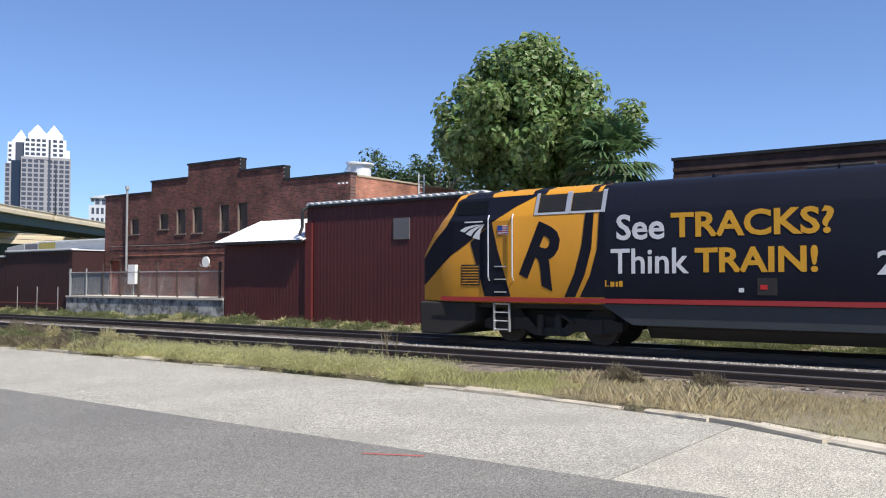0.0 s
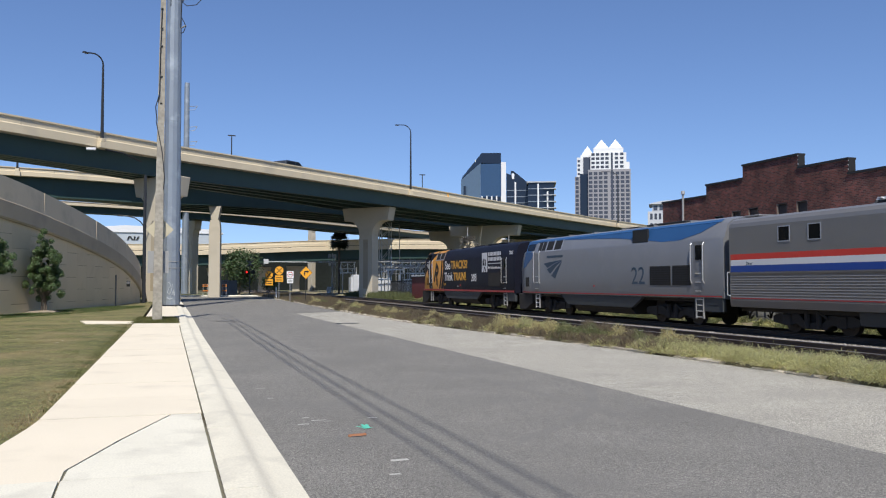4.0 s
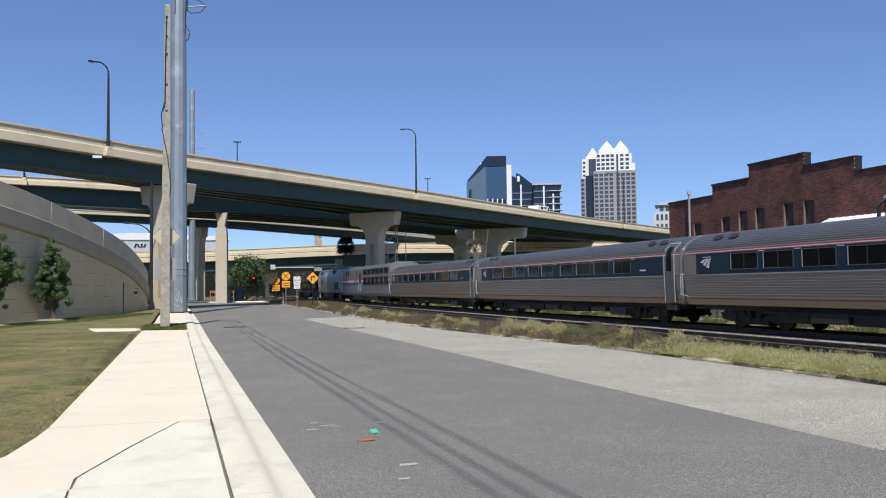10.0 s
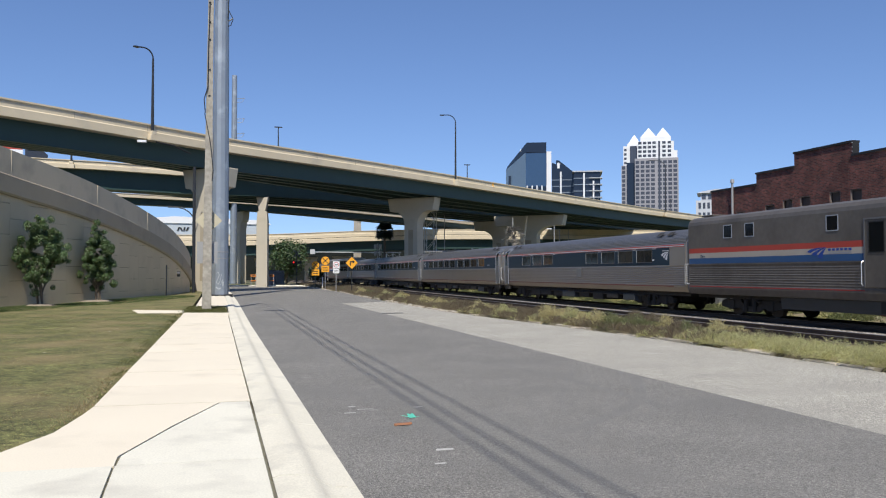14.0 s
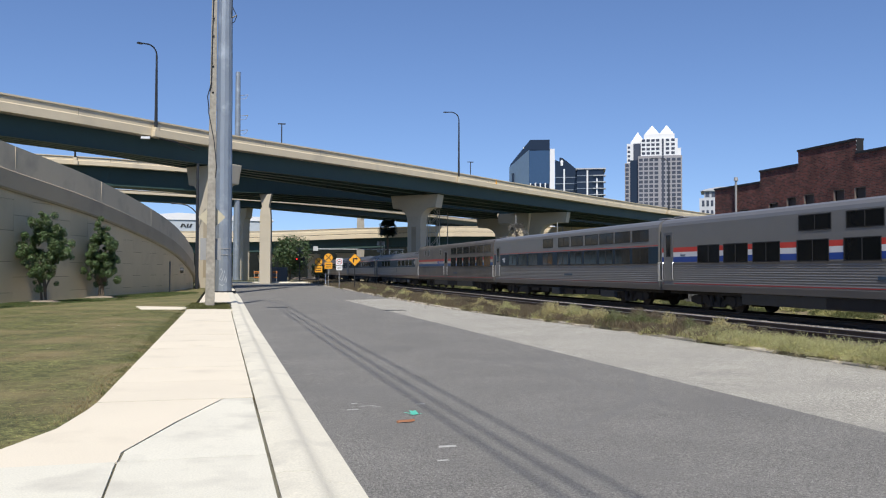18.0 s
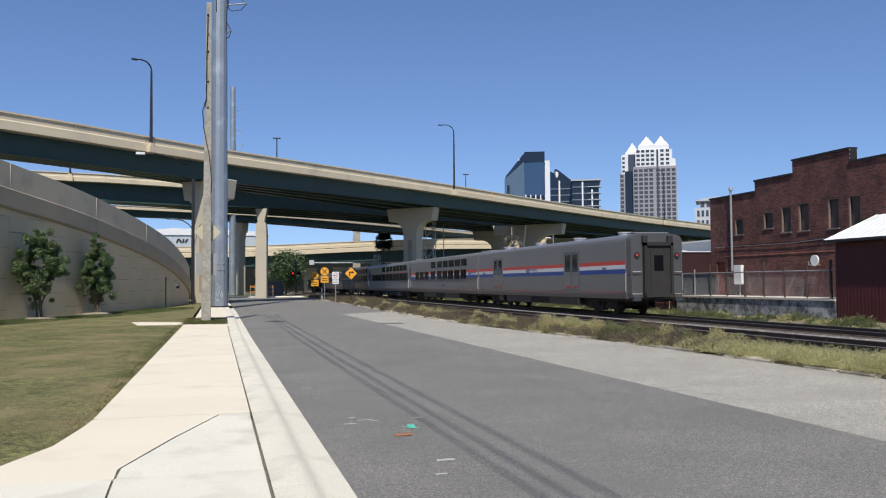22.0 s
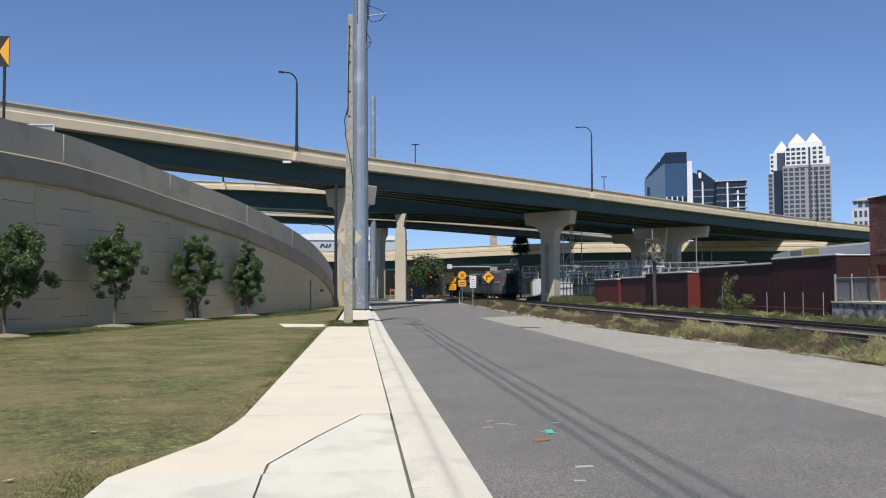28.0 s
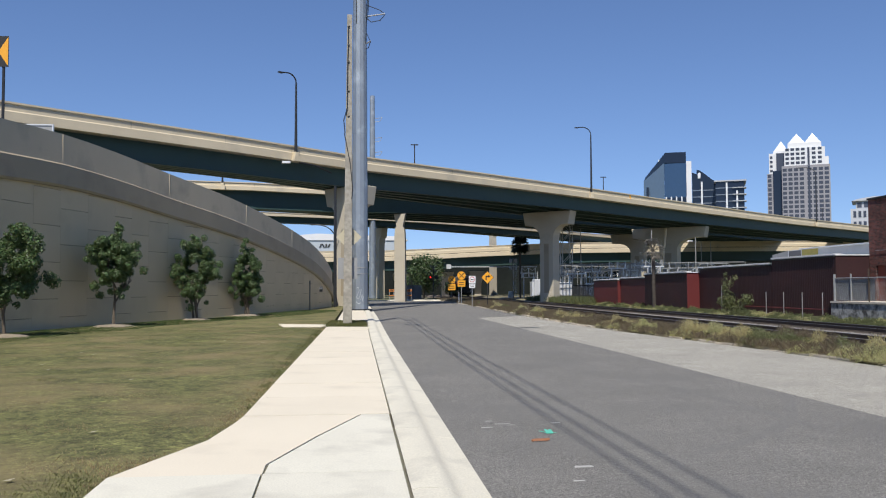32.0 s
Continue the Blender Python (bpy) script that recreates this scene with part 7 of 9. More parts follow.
def truck(vehicle, y, wheelbase, r, name="truck"):
    """Side frames, springs and two wheelsets."""
    s = Shape()
    h = wheelbase / 2
    frame_poly = [(-h - 0.75, r + 0.12), (-h - 0.45, r + 0.22), (-0.7, r + 0.22), (-0.45, r - 0.05), (0.45, r - 0.05), (0.7, r + 0.22), (h + 0.45, r + 0.22), (h + 0.75, r + 0.12), (h + 0.75, r - 0.1),
                  (h + 0.3, r - 0.16), (0.8, r - 0.12), (0.5, r - 0.28), (-0.5, r - 0.28), (-0.8, r - 0.12), (-h - 0.3, r - 0.16), (-h - 0.75, r - 0.1)]
    for side in (-1, 1):
        a, b = sorted((side * 1.0, side * 1.12))
        s.prism(frame_poly, 0, a, b)
    s.box(-1.0, 1.0, -0.3, 0.3, r - 0.2, r + 0.25)
    s.box(-0.64, 0.64, -h - 0.7, h + 0.7, r - 0.05, r + 0.42)
    t = part(name, s, UNDER, vehicle, at=(0, y, 0))
    for side in (-1, 1):
        for k in (-h, h):
            part("axle_box", Shape().box(side * 1.05 - 0.12 if side < 0 else 1.0, side * 1.05 + 0.05 if side < 0 else 1.17, k - 0.2, k + 0.2, r - 0.2, r + 0.2), UNDER, t, bevel=0.03)
        for k in (-0.28, 0.28):
            part("spring", Shape().cyl((side * 1.14, k, r - 0.25), (side * 1.14, k, r + 0.3), 0.1, n=8), UNDER, t)
        part("damper", Shape().cyl((side * 1.17, -h * 0.55, r + 0.1), (side * 1.17, -h * 0.2, r + 0.35), 0.05, n=6), UNDER, t)
    for k in (-h, h):
        w = Shape()
        for side in (-1, 1):
            w.cyl((side * 0.69, 0, 0), (side * 0.82, 0, 0), r, r, 20)
            w.cyl((side * 0.66, 0, 0), (side * 0.69, 0, 0), r + 0.028, r + 0.028, 20)
            w.cyl((side * 0.82, 0, 0), (side * 0.9, 0, 0), 0.16, 0.12, 8)
            for q in range(3):
                a = q * 2.1
                w.cyl((side * 0.82, 0.28 * math.cos(a), 0.28 * math.sin(a)), (side * 0.835, 0.28 * math.cos(a), 0.28 * math.sin(a)), 0.07, n=6)
        w.cyl((-0.66, 0, 0), (0.66, 0, 0), 0.08, n=8)
        ws = part("wheelset", w, WHEEL, t, at=(0, k, r))
        WHEELSETS.append((ws, r, k))
    return t


def coupler(vehicle, y, way, name="coupler"):
    part(name, Shape().box(-0.12, 0.12, min(y, y + way * 0.55), max(y, y + way * 0.55), 0.72, 0.98).box(-0.2, 0.2, min(y + way * 0.4, y + way * 0.62), max(y + way * 0.4, y + way * 0.62), 0.68, 1.02), UNDER, vehicle)
    for s in (-0.45, 0.5):
        part("brake_hose", Shape().tube([(s, y, 0.85), (s * 1.05, y + way * 0.25, 0.6), (s, y + way * 0.35, 0.38), (s * 0.9, y + way * 0.45, 0.5)], 0.035, 5), RUBBER, vehicle)


# ---- locomotives ----
LOCO_L = 20.6
LOCO_HALF = [(1.30, 1.12), (1.50, 1.16), (1.52, 1.30), (1.52, 3.50), (1.47, 3.60), (1.28, 4.14), (1.10, 4.28), (0.60, 4.40)]


def loco_ring(u):
    top = 2.62 + u / 1.3 * 1.80 if u < 1.3 else 9
    taper = 0.80 + 0.20 * min(1.0, u / 1.3) ** 0.7
    return [(x * taper, min(z, top - 0.10 * abs(x))) for x, z in mirrored(LOCO_HALF)]


def loco_skin(u, z, s, off=0.008):
    """A place on a locomotive's side, u metres from its nose."""
    x = LOCO_HALF[-1][0]
    for (x0, z0), (x1, z1) in zip(LOCO_HALF, LOCO_HALF[1:]):
        if z0 <= z <= z1:
            x = x0 + (x1 - x0) * (z - z0) / (z1 - z0)
            break
    taper = 0.80 + 0.20 * min(1.0, u / 1.3) ** 0.7
    return Vector((s * (x * taper + off), LOCO_L / 2 - u, z + (off * 0.35 if z > 3.5 else 0)))


def skin_band(low, high, s, off=0.008, step=0.1):
    """A painted band that follows the skin between two lines of (u, z)."""
    def along(line, u):
        for a, b in zip(line, line[1:]):
            if a[0] <= u <= b[0]:
                return a[1] + (b[1] - a[1]) * (u - a[0]) / max(1e-6, b[0] - a[0])
        return line[-1][1]
    u0, u1 = max(low[0][0], high[0][0]), min(low[-1][0], high[-1][0])
    n = max(1, int((u1 - u0) / step))
    g = Shape()
    for u in steps(u0, u1, n):
        a, b = along(low, u), along(high, u)
        g.v += [tuple(loco_skin(u, min(max(z, a), b), s, off)) for z in (a, 3.50, 3.60, 4.14, 4.28, b)]
    g.f = [(6 * k + i, 6 * k + i + 1, 6 * k + i + 7, 6 * k + i + 6) for k in range(n) for i in range(5)]
    return g


def locomotive(label, cab_mat, body_mat, chin_mat):
    v = thing("locomotive", label, "locomotive", "train")
    F = LOCO_L / 2
    part("cab", loft([(F - u, loco_ring(u)) for u in (0, 0.15, 0.5, 0.9, 1.3, 2.0, 6.15)]), cab_mat, v, smooth=True)
    part("body", loft([(F - u, loco_ring(9)) for u in (6.152, 13.0, 20.3)] + [(F - 20.6, [(x * 0.97, z * 0.985 + 0.02) for x, z in loco_ring(9)])]), body_mat, v, smooth=True)
    part("windscreen", Shape().add([(-1.05, F - 0.72 + 0.02, 3.60), (-0.06, F - 0.66 + 0.02, 3.60), (-0.06, F - 1.12 + 0.02, 4.18), (-0.95, F - 1.16 + 0.02, 4.14)], [(0, 1, 2, 3)]), CAR_GLASS, v)
    part("windscreen", Shape().add([(1.05, F - 0.72 + 0.02, 3.60), (0.06, F - 0.66 + 0.02, 3.60), (0.06, F - 1.12 + 0.02, 4.18), (0.95, F - 1.16 + 0.02, 4.14)], [(3, 2, 1, 0)]), CAR_GLASS, v)
    part("pilot", Shape().prism([(F - 0.02, 0.18), (F + 0.02, 1.13), (F - 2.0, 1.13), (F - 2.0, 0.55), (F - 1.0, 0.16)], 0, -1.42, 1.42), UNDER, v, bevel=0.05)
    part("headlight", Shape().box(-0.25, 0.25, F - 0.55, F - 0.42, 3.30, 3.46), PALE_METAL, v)
    for s in (-1, 1):
        part("side_window", skin_band([(1.40, 3.66), (2.45, 3.66)], [(1.40, 3.98), (1.52, 4.06), (2.45, 4.06)], s, 0.02), CAR_GLASS, v)
        part("stripe", plate(1.525, F - 0.85, F - 20.55, 1.17 if body_mat is LOCO_BLACK else 1.20, 1.29 if body_mat is LOCO_BLACK else 1.25, 0.006, s), LOCO_RED, v)
        part("skirt", flag(1.30, [(F - 6.0, 1.15), (F - 6.9, 0.62), (F - 13.6, 0.62), (F - 14.6, 1.15)], 0.16, s), chin_mat, v)
        part("rear_skirt", plate(1.3, F - 18.6, F - 20.5, 0.62, 1.16, 0.16, s), chin_mat, v)
        for u in (2.58, 3.38, 18.55, 19.4):
            part("handrail", Shape().tube([(s * 1.54, F - u, 3.62 if u < 5 else 3.4), (s * 1.60, F - u, 3.5 if u < 5 else 3.3), (s * 1.60, F - u, 1.85), (s * 1.54, F - u, 1.75)], 0.022, 5), CHROME, v)
        for u in (2.95, 19.0):
            lad = part("step_ladder", Shape().box(min(s * 1.42, s * 1.5), max(s * 1.42, s * 1.5), F - u - 0.27, F - u - 0.23, 0.32, 1.14), GREY_METAL, v)
            part("stile", Shape().box(min(s * 1.42, s * 1.5), max(s * 1.42, s * 1.5), F - u + 0.23, F - u + 0.27, 0.32, 1.14), GREY_METAL, lad)
            for k in range(4):
                part("rung", Shape().cyl((s * 1.47, F - u - 0.25, 0.38 + 0.24 * k), (s * 1.47, F - u + 0.25, 0.38 + 0.24 * k), 0.018, n=5), CHROME, lad)
            part("door", plate(1.522, F - u - 0.36, F - u + 0.36, 1.5, 3.45, 0.004, s), cab_mat if u < 5 else body_mat, v)
            for k in range(3):
                part("foot_hold", plate(1.536, F - u - 0.2, F - u + 0.2, 1.42 + 0.36 * k, 1.45 + 0.36 * k, 0.02, s), CHROME, v)
        part("rear_window", plate(1.536, F - 19.2, F - 18.8, 2.7, 3.3, 0.006, s), CAR_GLASS, v)
    # intake grilles on the sloping shoulder
    for s in (-1, 1):
        for u0, u1 in ((4.14, 4.98), (5.16, 6.04)):
            g = part("intake_grille", skin_band([(u0, 3.62), (u1, 3.62)], [(u0, 4.12), (u1, 4.12)], s, 0.012, 1.0), SIGN_BLACK, v)
            for k in range(7):
                z = 3.65 + 0.065 * k
                part("slat", skin_band([(u0, z), (u1, z)], [(u0, z + 0.022), (u1, z + 0.022)], s, 0.022, 1.0), UNDER, g)
        for u0, u1 in ((4.03, 4.13), (4.99, 5.15), (6.05, 6.17)):
            part("grille_frame", skin_band([(u0, 3.56), (u1, 3.56)], [(u0, 4.17), (u1, 4.17)], s, 0.026, 1.0), FRAME_GREY, v)
        part("grille_frame", skin_band([(4.03, 3.55), (6.17, 3.55)], [(4.03, 3.61), (6.17, 3.61)], s, 0.024, 1.0), FRAME_GREY, v)
    part("roof_hatch", Shape().box(-0.7, 0.7, F - 16.9, F - 13.7, 4.40, 4.48), SIGN_BLACK, v, bevel=0.03)
    part("exhaust", Shape().box(-0.4, 0.4, F - 12.4, F - 10.9, 4.40, 4.50), UNDER, v, bevel=0.03)
    for k in range(6):
        part("roof_rib", Shape().box(-0.9, 0.9, F - 3.0 - 2.9 * k, F - 3.06 - 2.9 * k, 4.33, 4.425), body_mat, v)
    part("fuel_tank", Shape().prism([(-1.25, 0.55), (-1.0, 0.28), (1.0, 0.28), (1.25, 0.55), (1.25, 1.12), (-1.25, 1.12)], 1, F - 7.2, F - 13.2), UNDER, v)
    part("underframe", Shape().box(-1.2, 1.2, F - 20.3, F - 1.6, 0.98, 1.118), UNDER, v)
    truck(v, F - 4.3, 2.82, 0.51)
    truck(v, F - 16.5, 2.82, 0.51)
    coupler(v, F - 0.1, 1)
    coupler(v, F - 20.5, -1)
    part("rear_door", Shape().box(-0.35, 0.35, F - 20.62, F - 20.59, 1.4, 3.3), SIGN_BLACK, v)
    return v


F = LOCO_L / 2
loco_a = locomotive("navy and yellow passenger locomotive with bold white and yellow lettering", LOCO_YELLOW, LOCO_BLACK, SKIRT)
for s in (-1, 1):
    part("black_band", skin_band([(0.02, 1.62), (0.12, 1.66), (1.12, 2.43), (1.9, 2.9), (2.65, 3.40), (3.35, 3.82), (4.02, 4.12)], [(0.02, 2.44), (0.12, 2.52), (0.6, 3.02), (1.0, 3.33), (1.22, 3.62), (1.34, 4.1), (1.6, 4.22), (2.45, 4.22), (2.52, 4.15), (4.02, 4.16)], s, 0.009), LOCO_BLACK, loco_a)
    for u0, u1 in ((1.56, 2.49), (3.86, 4.3), (5.68, 5.88), (6.0, 6.16)):
        part("roof_band", skin_band([(u0, 4.14), (u1, 4.14)], [(u0, 4.395), (u1, 4.395)], s, 0.010, 1.0), LOCO_BLACK, loco_a)
    part("black_band", flag(1.527, [(F - u, z) for u, z in ((1.92, 2.86), (2.41, 1.31), (3.28, 1.31), (2.83, 2.7), (2.66, 3.40))], 0.004, s), LOCO_BLACK, loco_a)
    part("black_band", flag(1.527, [(F - u, z) for u, z in ((5.62, 3.56), (5.86, 3.56), (5.78, 2.6), (5.58, 1.9), (5.30, 1.32), (4.98, 1.32), (5.28, 1.95), (5.5, 2.7))], 0.004, s), LOCO_BLACK, loco_a)
    part("black_band", flag(1.527, [(F - u, z) for u, z in ((6.02, 3.56), (6.16, 3.56), (6.16, 1.32), (5.44, 1.32), (5.74, 1.9), (5.95, 2.6))], 0.004, s), LOCO_BLACK, loco_a)
    vp = part("vent_panel", plate(1.527, F - 1.60, F - 2.24, 1.62, 2.22, 0.006, s), UNDER, loco_a)
    for k in range(7):
        part("slat", plate(1.533, F - 1.64, F - 2.20, 1.66 + 0.08 * k, 1.69 + 0.08 * k, 0.012, s), LOCO_YELLOW, vp)
    for strip in EMBLEM:
        part("emblem", flag(1.535, [(F - 1.55 - 0.86 * u, 2.93 + 0.44 * z) for u, z in strip], 0.004, s), LETTER_WHITE, loco_a, "plain white emblem stripe")
    part("emblem_bar", plate(1.535, F - 1.72, F - 2.36, 3.43, 3.47, 0.004, s), LETTER_WHITE, loco_a)
    flagm = part("flag_patch", plate(1.535, F - 2.86, F - 3.22, 3.05, 3.31, 0.004, s), LETTER_WHITE, loco_a, "small striped flag patch")
    for k in range(4):
        part("flag_stripe", plate(1.54, F - 2.86, F - 3.22, 3.06 + 0.065 * k, 3.09 + 0.065 * k, 0.003, s), LOCO_RED, flagm)
    part("flag_canton", plate(1.544, F - 2.86, F - 3.02, 3.17, 3.31, 0.003, s), STRIPE_BLUE, flagm)
writing("R", 2.15, F - 3.5, 2.03, 1.5245, LOCO_BLACK, loco_a, bold=0.065, tilt=-24, width=1.16)
writing("See", 0.90, F - 0.03 - 6.45, 2.82, 1.524, LETTER_WHITE, loco_a, bold=0.018, width=1.3)
writing("TRACKS?", 0.83, F - 0.03 - 7.94, 2.85, 1.524, LETTER_YELLOW, loco_a, bold=0.022, width=3.78)
writing("Think", 0.90, F - 0.03 - 6.3, 1.95, 1.524, LETTER_WHITE, loco_a, bold=0.012, width=2.08)
writing("TRAIN!", 0.81, F - 0.03 - 8.54, 1.98, 1.524, LETTER_YELLOW, loco_a, bold=0.022, width=2.83)
for u, w, h in ((0.0, 0.11, 0.13), (0.15, 0.035, 0.2), (0.22, 0.035, 0.17), (0.29, 0.03, 0.03), (0.37, 0.11, 0.13), (0.52, 0.06, 0.13), (0.61, 0.1, 0.15)):
    part("address_bar", plate(1.524, F - 5.95 - u, F - 5.95 - u - w, 1.60, 1.60 + h, 0.003), LETTER_YELLOW, loco_a)
writing("203", 0.72, F - 0.03 - 12.55, 1.90, 1.524, LETTER_WHITE, loco_a, bold=0.012, width=1.05)
writing("203", 0.30, F - 0.03 - 19.75, 3.58, 1.53, LETTER_WHITE, loco_a, bold=0.006, width=0.62)
logo = part("logo_panel", plate(1.524, F - 0.03 - 14.75, F - 0.03 - 15.8, 2.5, 3.82, 0.004), LETTER_WHITE, loco_a, "plain white logo panel")
part("logo_stroke", flag(1.530, [(F - 0.03 - 14.9, 3.3), (F - 0.03 - 15.25, 3.3), (F - 0.03 - 15.25, 3.42), (F - 0.03 - 15.05, 3.42), (F - 0.03 - 15.05, 3.12), (F - 0.03 - 15.25, 3.12), (F - 0.03 - 15.25, 2.95), (F - 0.03 - 14.9, 2.95)], 0.003), LOCO_BLACK, logo)
part("logo_stroke", flag(1.530, [(F - 0.03 - 15.02, 2.5), (F - 0.03 - 15.25, 2.86), (F - 0.03 - 15.36, 2.86), (F - 0.03 - 15.62, 2.5), (F - 0.03 - 15.5, 2.5), (F - 0.03 - 15.3, 2.76), (F - 0.03 - 15.14, 2.5)], 0.003), LOCO_BLACK, logo)
part("logo_stroke", plate(1.530, F - 0.03 - 15.33, F - 0.03 - 15.52, 2.92, 3.35, 0.003), LOCO_BLACK, logo)
for z0, z1, u1 in ((3.58, 3.82, 18.35), (3.24, 3.48, 18.35)):
    for k in range(9):
        part("name_bar", plate(1.524, F - 0.03 - 15.98 - 0.262 * k, F - 0.03 - 15.98 - 0.262 * k - 0.19, z0, z1, 0.003), LETTER_WHITE, loco_a)
part("rule_line", plate(1.524, F - 0.03 - 15.95, F - 0.03 - 18.35, 3.04, 3.09, 0.003), LETTER_WHITE, loco_a)
writing("Rail Safety Education", 0.27, F - 0.03 - 15.95, 2.70, 1.524, LETTER_WHITE, loco_a, width=2.4)
part("gauge_panel", plate(1.524, F - 10.05, F - 10.5, 1.42, 1.82, 0.006), UNDER, loco_a)
part("fuel_gauge", plate(1.531, F - 10.12, F - 10.28, 1.55, 1.66, 0.006), SIGN_RED, loco_a)
part("data_plate", plate(1.524, F - 9.62, F - 9.74, 1.48, 1.58, 0.006), LETTER_WHITE, loco_a)
part("vent_louvre", plate(1.524, F - 0.03 - 16.0, F - 0.03 - 18.2, 1.55, 2.45, 0.01), UNDER, loco_a)

loco_b = locomotive("silver passenger locomotive with a blue roof band", LOCO_GREY, LOCO_GREY, SKIRT)
for s in (-1, 1):
    part("roof_band", skin_band([(1.3, 3.5), (2.0, 3.6), (2.6, 4.13), (6.2, 4.12), (9.0, 4.04), (12.0, 3.92), (14.5, 3.72), (16.3, 3.55), (17.6, 3.56), (19.0, 3.8), (20.2, 4.2)],
                                [(1.3, 4.28), (20.2, 4.28)], s, 0.010), LOCO_BLUE, loco_b, "blue roof band sweeping down towards the rear")
    part("roof_cap", Shape().add([(s * 1.275, F - 1.3, 4.175), (s * 1.275, F - 20.2, 4.175), (s * 1.10, F - 20.2, 4.29), (s * 1.10, F - 1.3, 4.29)], [(0, 1, 2, 3)]), LOCO_BLUE, loco_b)
    part("cab_band", flag(1.527, [(F - u, z) for u, z in ((1.0, 2.6), (1.0, 2.9), (1.3, 3.56), (2.6, 3.56), (2.2, 3.2))], 0.004, s), LOCO_BLUE, loco_b)
    part("dark_louvre", plate(1.40, F - 13.75, F - 15.05, 3.62, 4.2, 0.085, s), SIGN_BLACK, loco_b)
    for u0, u1 in ((15.3, 16.95), (17.1, 18.45)):
        g = part("side_grille", plate(1.522, F - u0, F - u1, 1.66, 2.5, 0.008, s), SIGN_BLACK, loco_b)
        for k in range(8):
            part("slat", plate(1.531, F - u0, F - u1, 1.70 + 0.1 * k, 1.73 + 0.1 * k, 0.012, s), UNDER, g)
    part("vent_panel", plate(1.524, F - 1.3, F - 1.8, 1.55, 2.1, 0.006, s), UNDER, loco_b)
for strip in (((3.9, 2.87), (5.0, 2.96), (6.33, 3.03), (5.3, 2.86), (4.4, 2.62)), ((4.33, 2.53), (5.2, 2.80), (6.3, 3.0), (5.5, 2.68), (4.77, 2.28)), ((4.88, 2.18), (5.6, 2.60), (6.3, 2.97), (5.85, 2.5), (5.4, 2.0))):
    part("emblem", flag(1.524, [(F - u, z) for u, z in strip], 0.003), LETTER_NAVY, loco_b, "plain dark emblem stripe")
for s in (-1, 1):
    for u0, u1 in ((2.98, 3.42), (3.52, 3.96)):
        part("intake_grille", skin_band([(u0, 3.62), (u1, 3.62)], [(u0, 4.12), (u1, 4.12)], s, 0.014, 1.0), SIGN_BLACK, loco_b)
part("name_bar", plate(1.524, F - 4.3, F - 6.4, 3.18, 3.30, 0.003), LETTER_NAVY, loco_b)
writing("22", 1.12, F - 13.65, 1.72, 1.524, LETTER_NAVY, loco_b, width=1.15)
part("fuel_gauge", plate(1.53, F - 9.95, F - 10.05, 1.58, 1.66, 0.02), SIGN_RED, loco_b)

# ---- passenger cars ----
CAR_L = 25.75
VIEW_HALF = [(1.25, 0.84), (1.52, 0.86), (1.565, 1.10)]
for k in range(9):
    VIEW_HALF += [(1.565, 1.22 + 0.095 * k), (1.557, 1.24 + 0.095 * k), (1.557, 1.285 + 0.095 * k), (1.565, 1.305 + 0.095 * k)]
VIEW_HALF += [(1.58, 2.12), (1.58, 3.86), (1.55, 4.0), (1.44, 4.13), (1.25, 4.21), (0.8, 4.27), (0.3, 4.29)]
AMF_HALF = [(1.22, 0.86), (1.42, 0.90), (1.50, 1.12)]
for k in range(9):
    x = 1.51 + 0.010 * k
    AMF_HALF += [(x, 1.22 + 0.098 * k), (x - 0.014, 1.245 + 0.098 * k), (x - 0.011, 1.29 + 0.098 * k), (x + 0.006, 1.31 + 0.098 * k)]
AMF_HALF += [(1.60, 2.12), (1.60, 2.97), (1.59, 3.05), (1.578, 3.12)]
for k in range(15):
    a0 = radians(12 + 74 * k / 15)
    a1 = radians(12 + 74 * (k + 0.55) / 15)
    AMF_HALF += [(1.63 * math.cos(a0), 2.86 + 1.0 * math.sin(a0)), (1.615 * math.cos(a1) - 0.01, 2.84 + 1.0 * math.sin(a1))]


def pane(parent, x, y0, y1, z0, z1, side, name="window", split=True, rim=None, f=0.035):
    w = part(name, plate(x, y0, y1, z0, z1, 0.006, side), CAR_GLASS, parent)
    a, b = sorted((side * (x + 0.006), side * (x + 0.016)))
    y0, y1 = min(y0, y1), max(y0, y1)
    part("window_frame", Shape().box(a, b, y0 - f, y1 + f, z1, z1 + f).box(a, b, y0 - f, y1 + f, z0 - f, z0).box(a, b, y0 - f, y0, z0, z1).box(a, b, y1, y1 + f, z0, z1), rim or RUBBER, w)
    if split and y1 - y0 > 1.2:
        part("mullion", Shape().box(a, b, (y0 + y1) / 2 - 0.02, (y0 + y1) / 2 + 0.02, z0, z1), RUBBER, w)
    return w


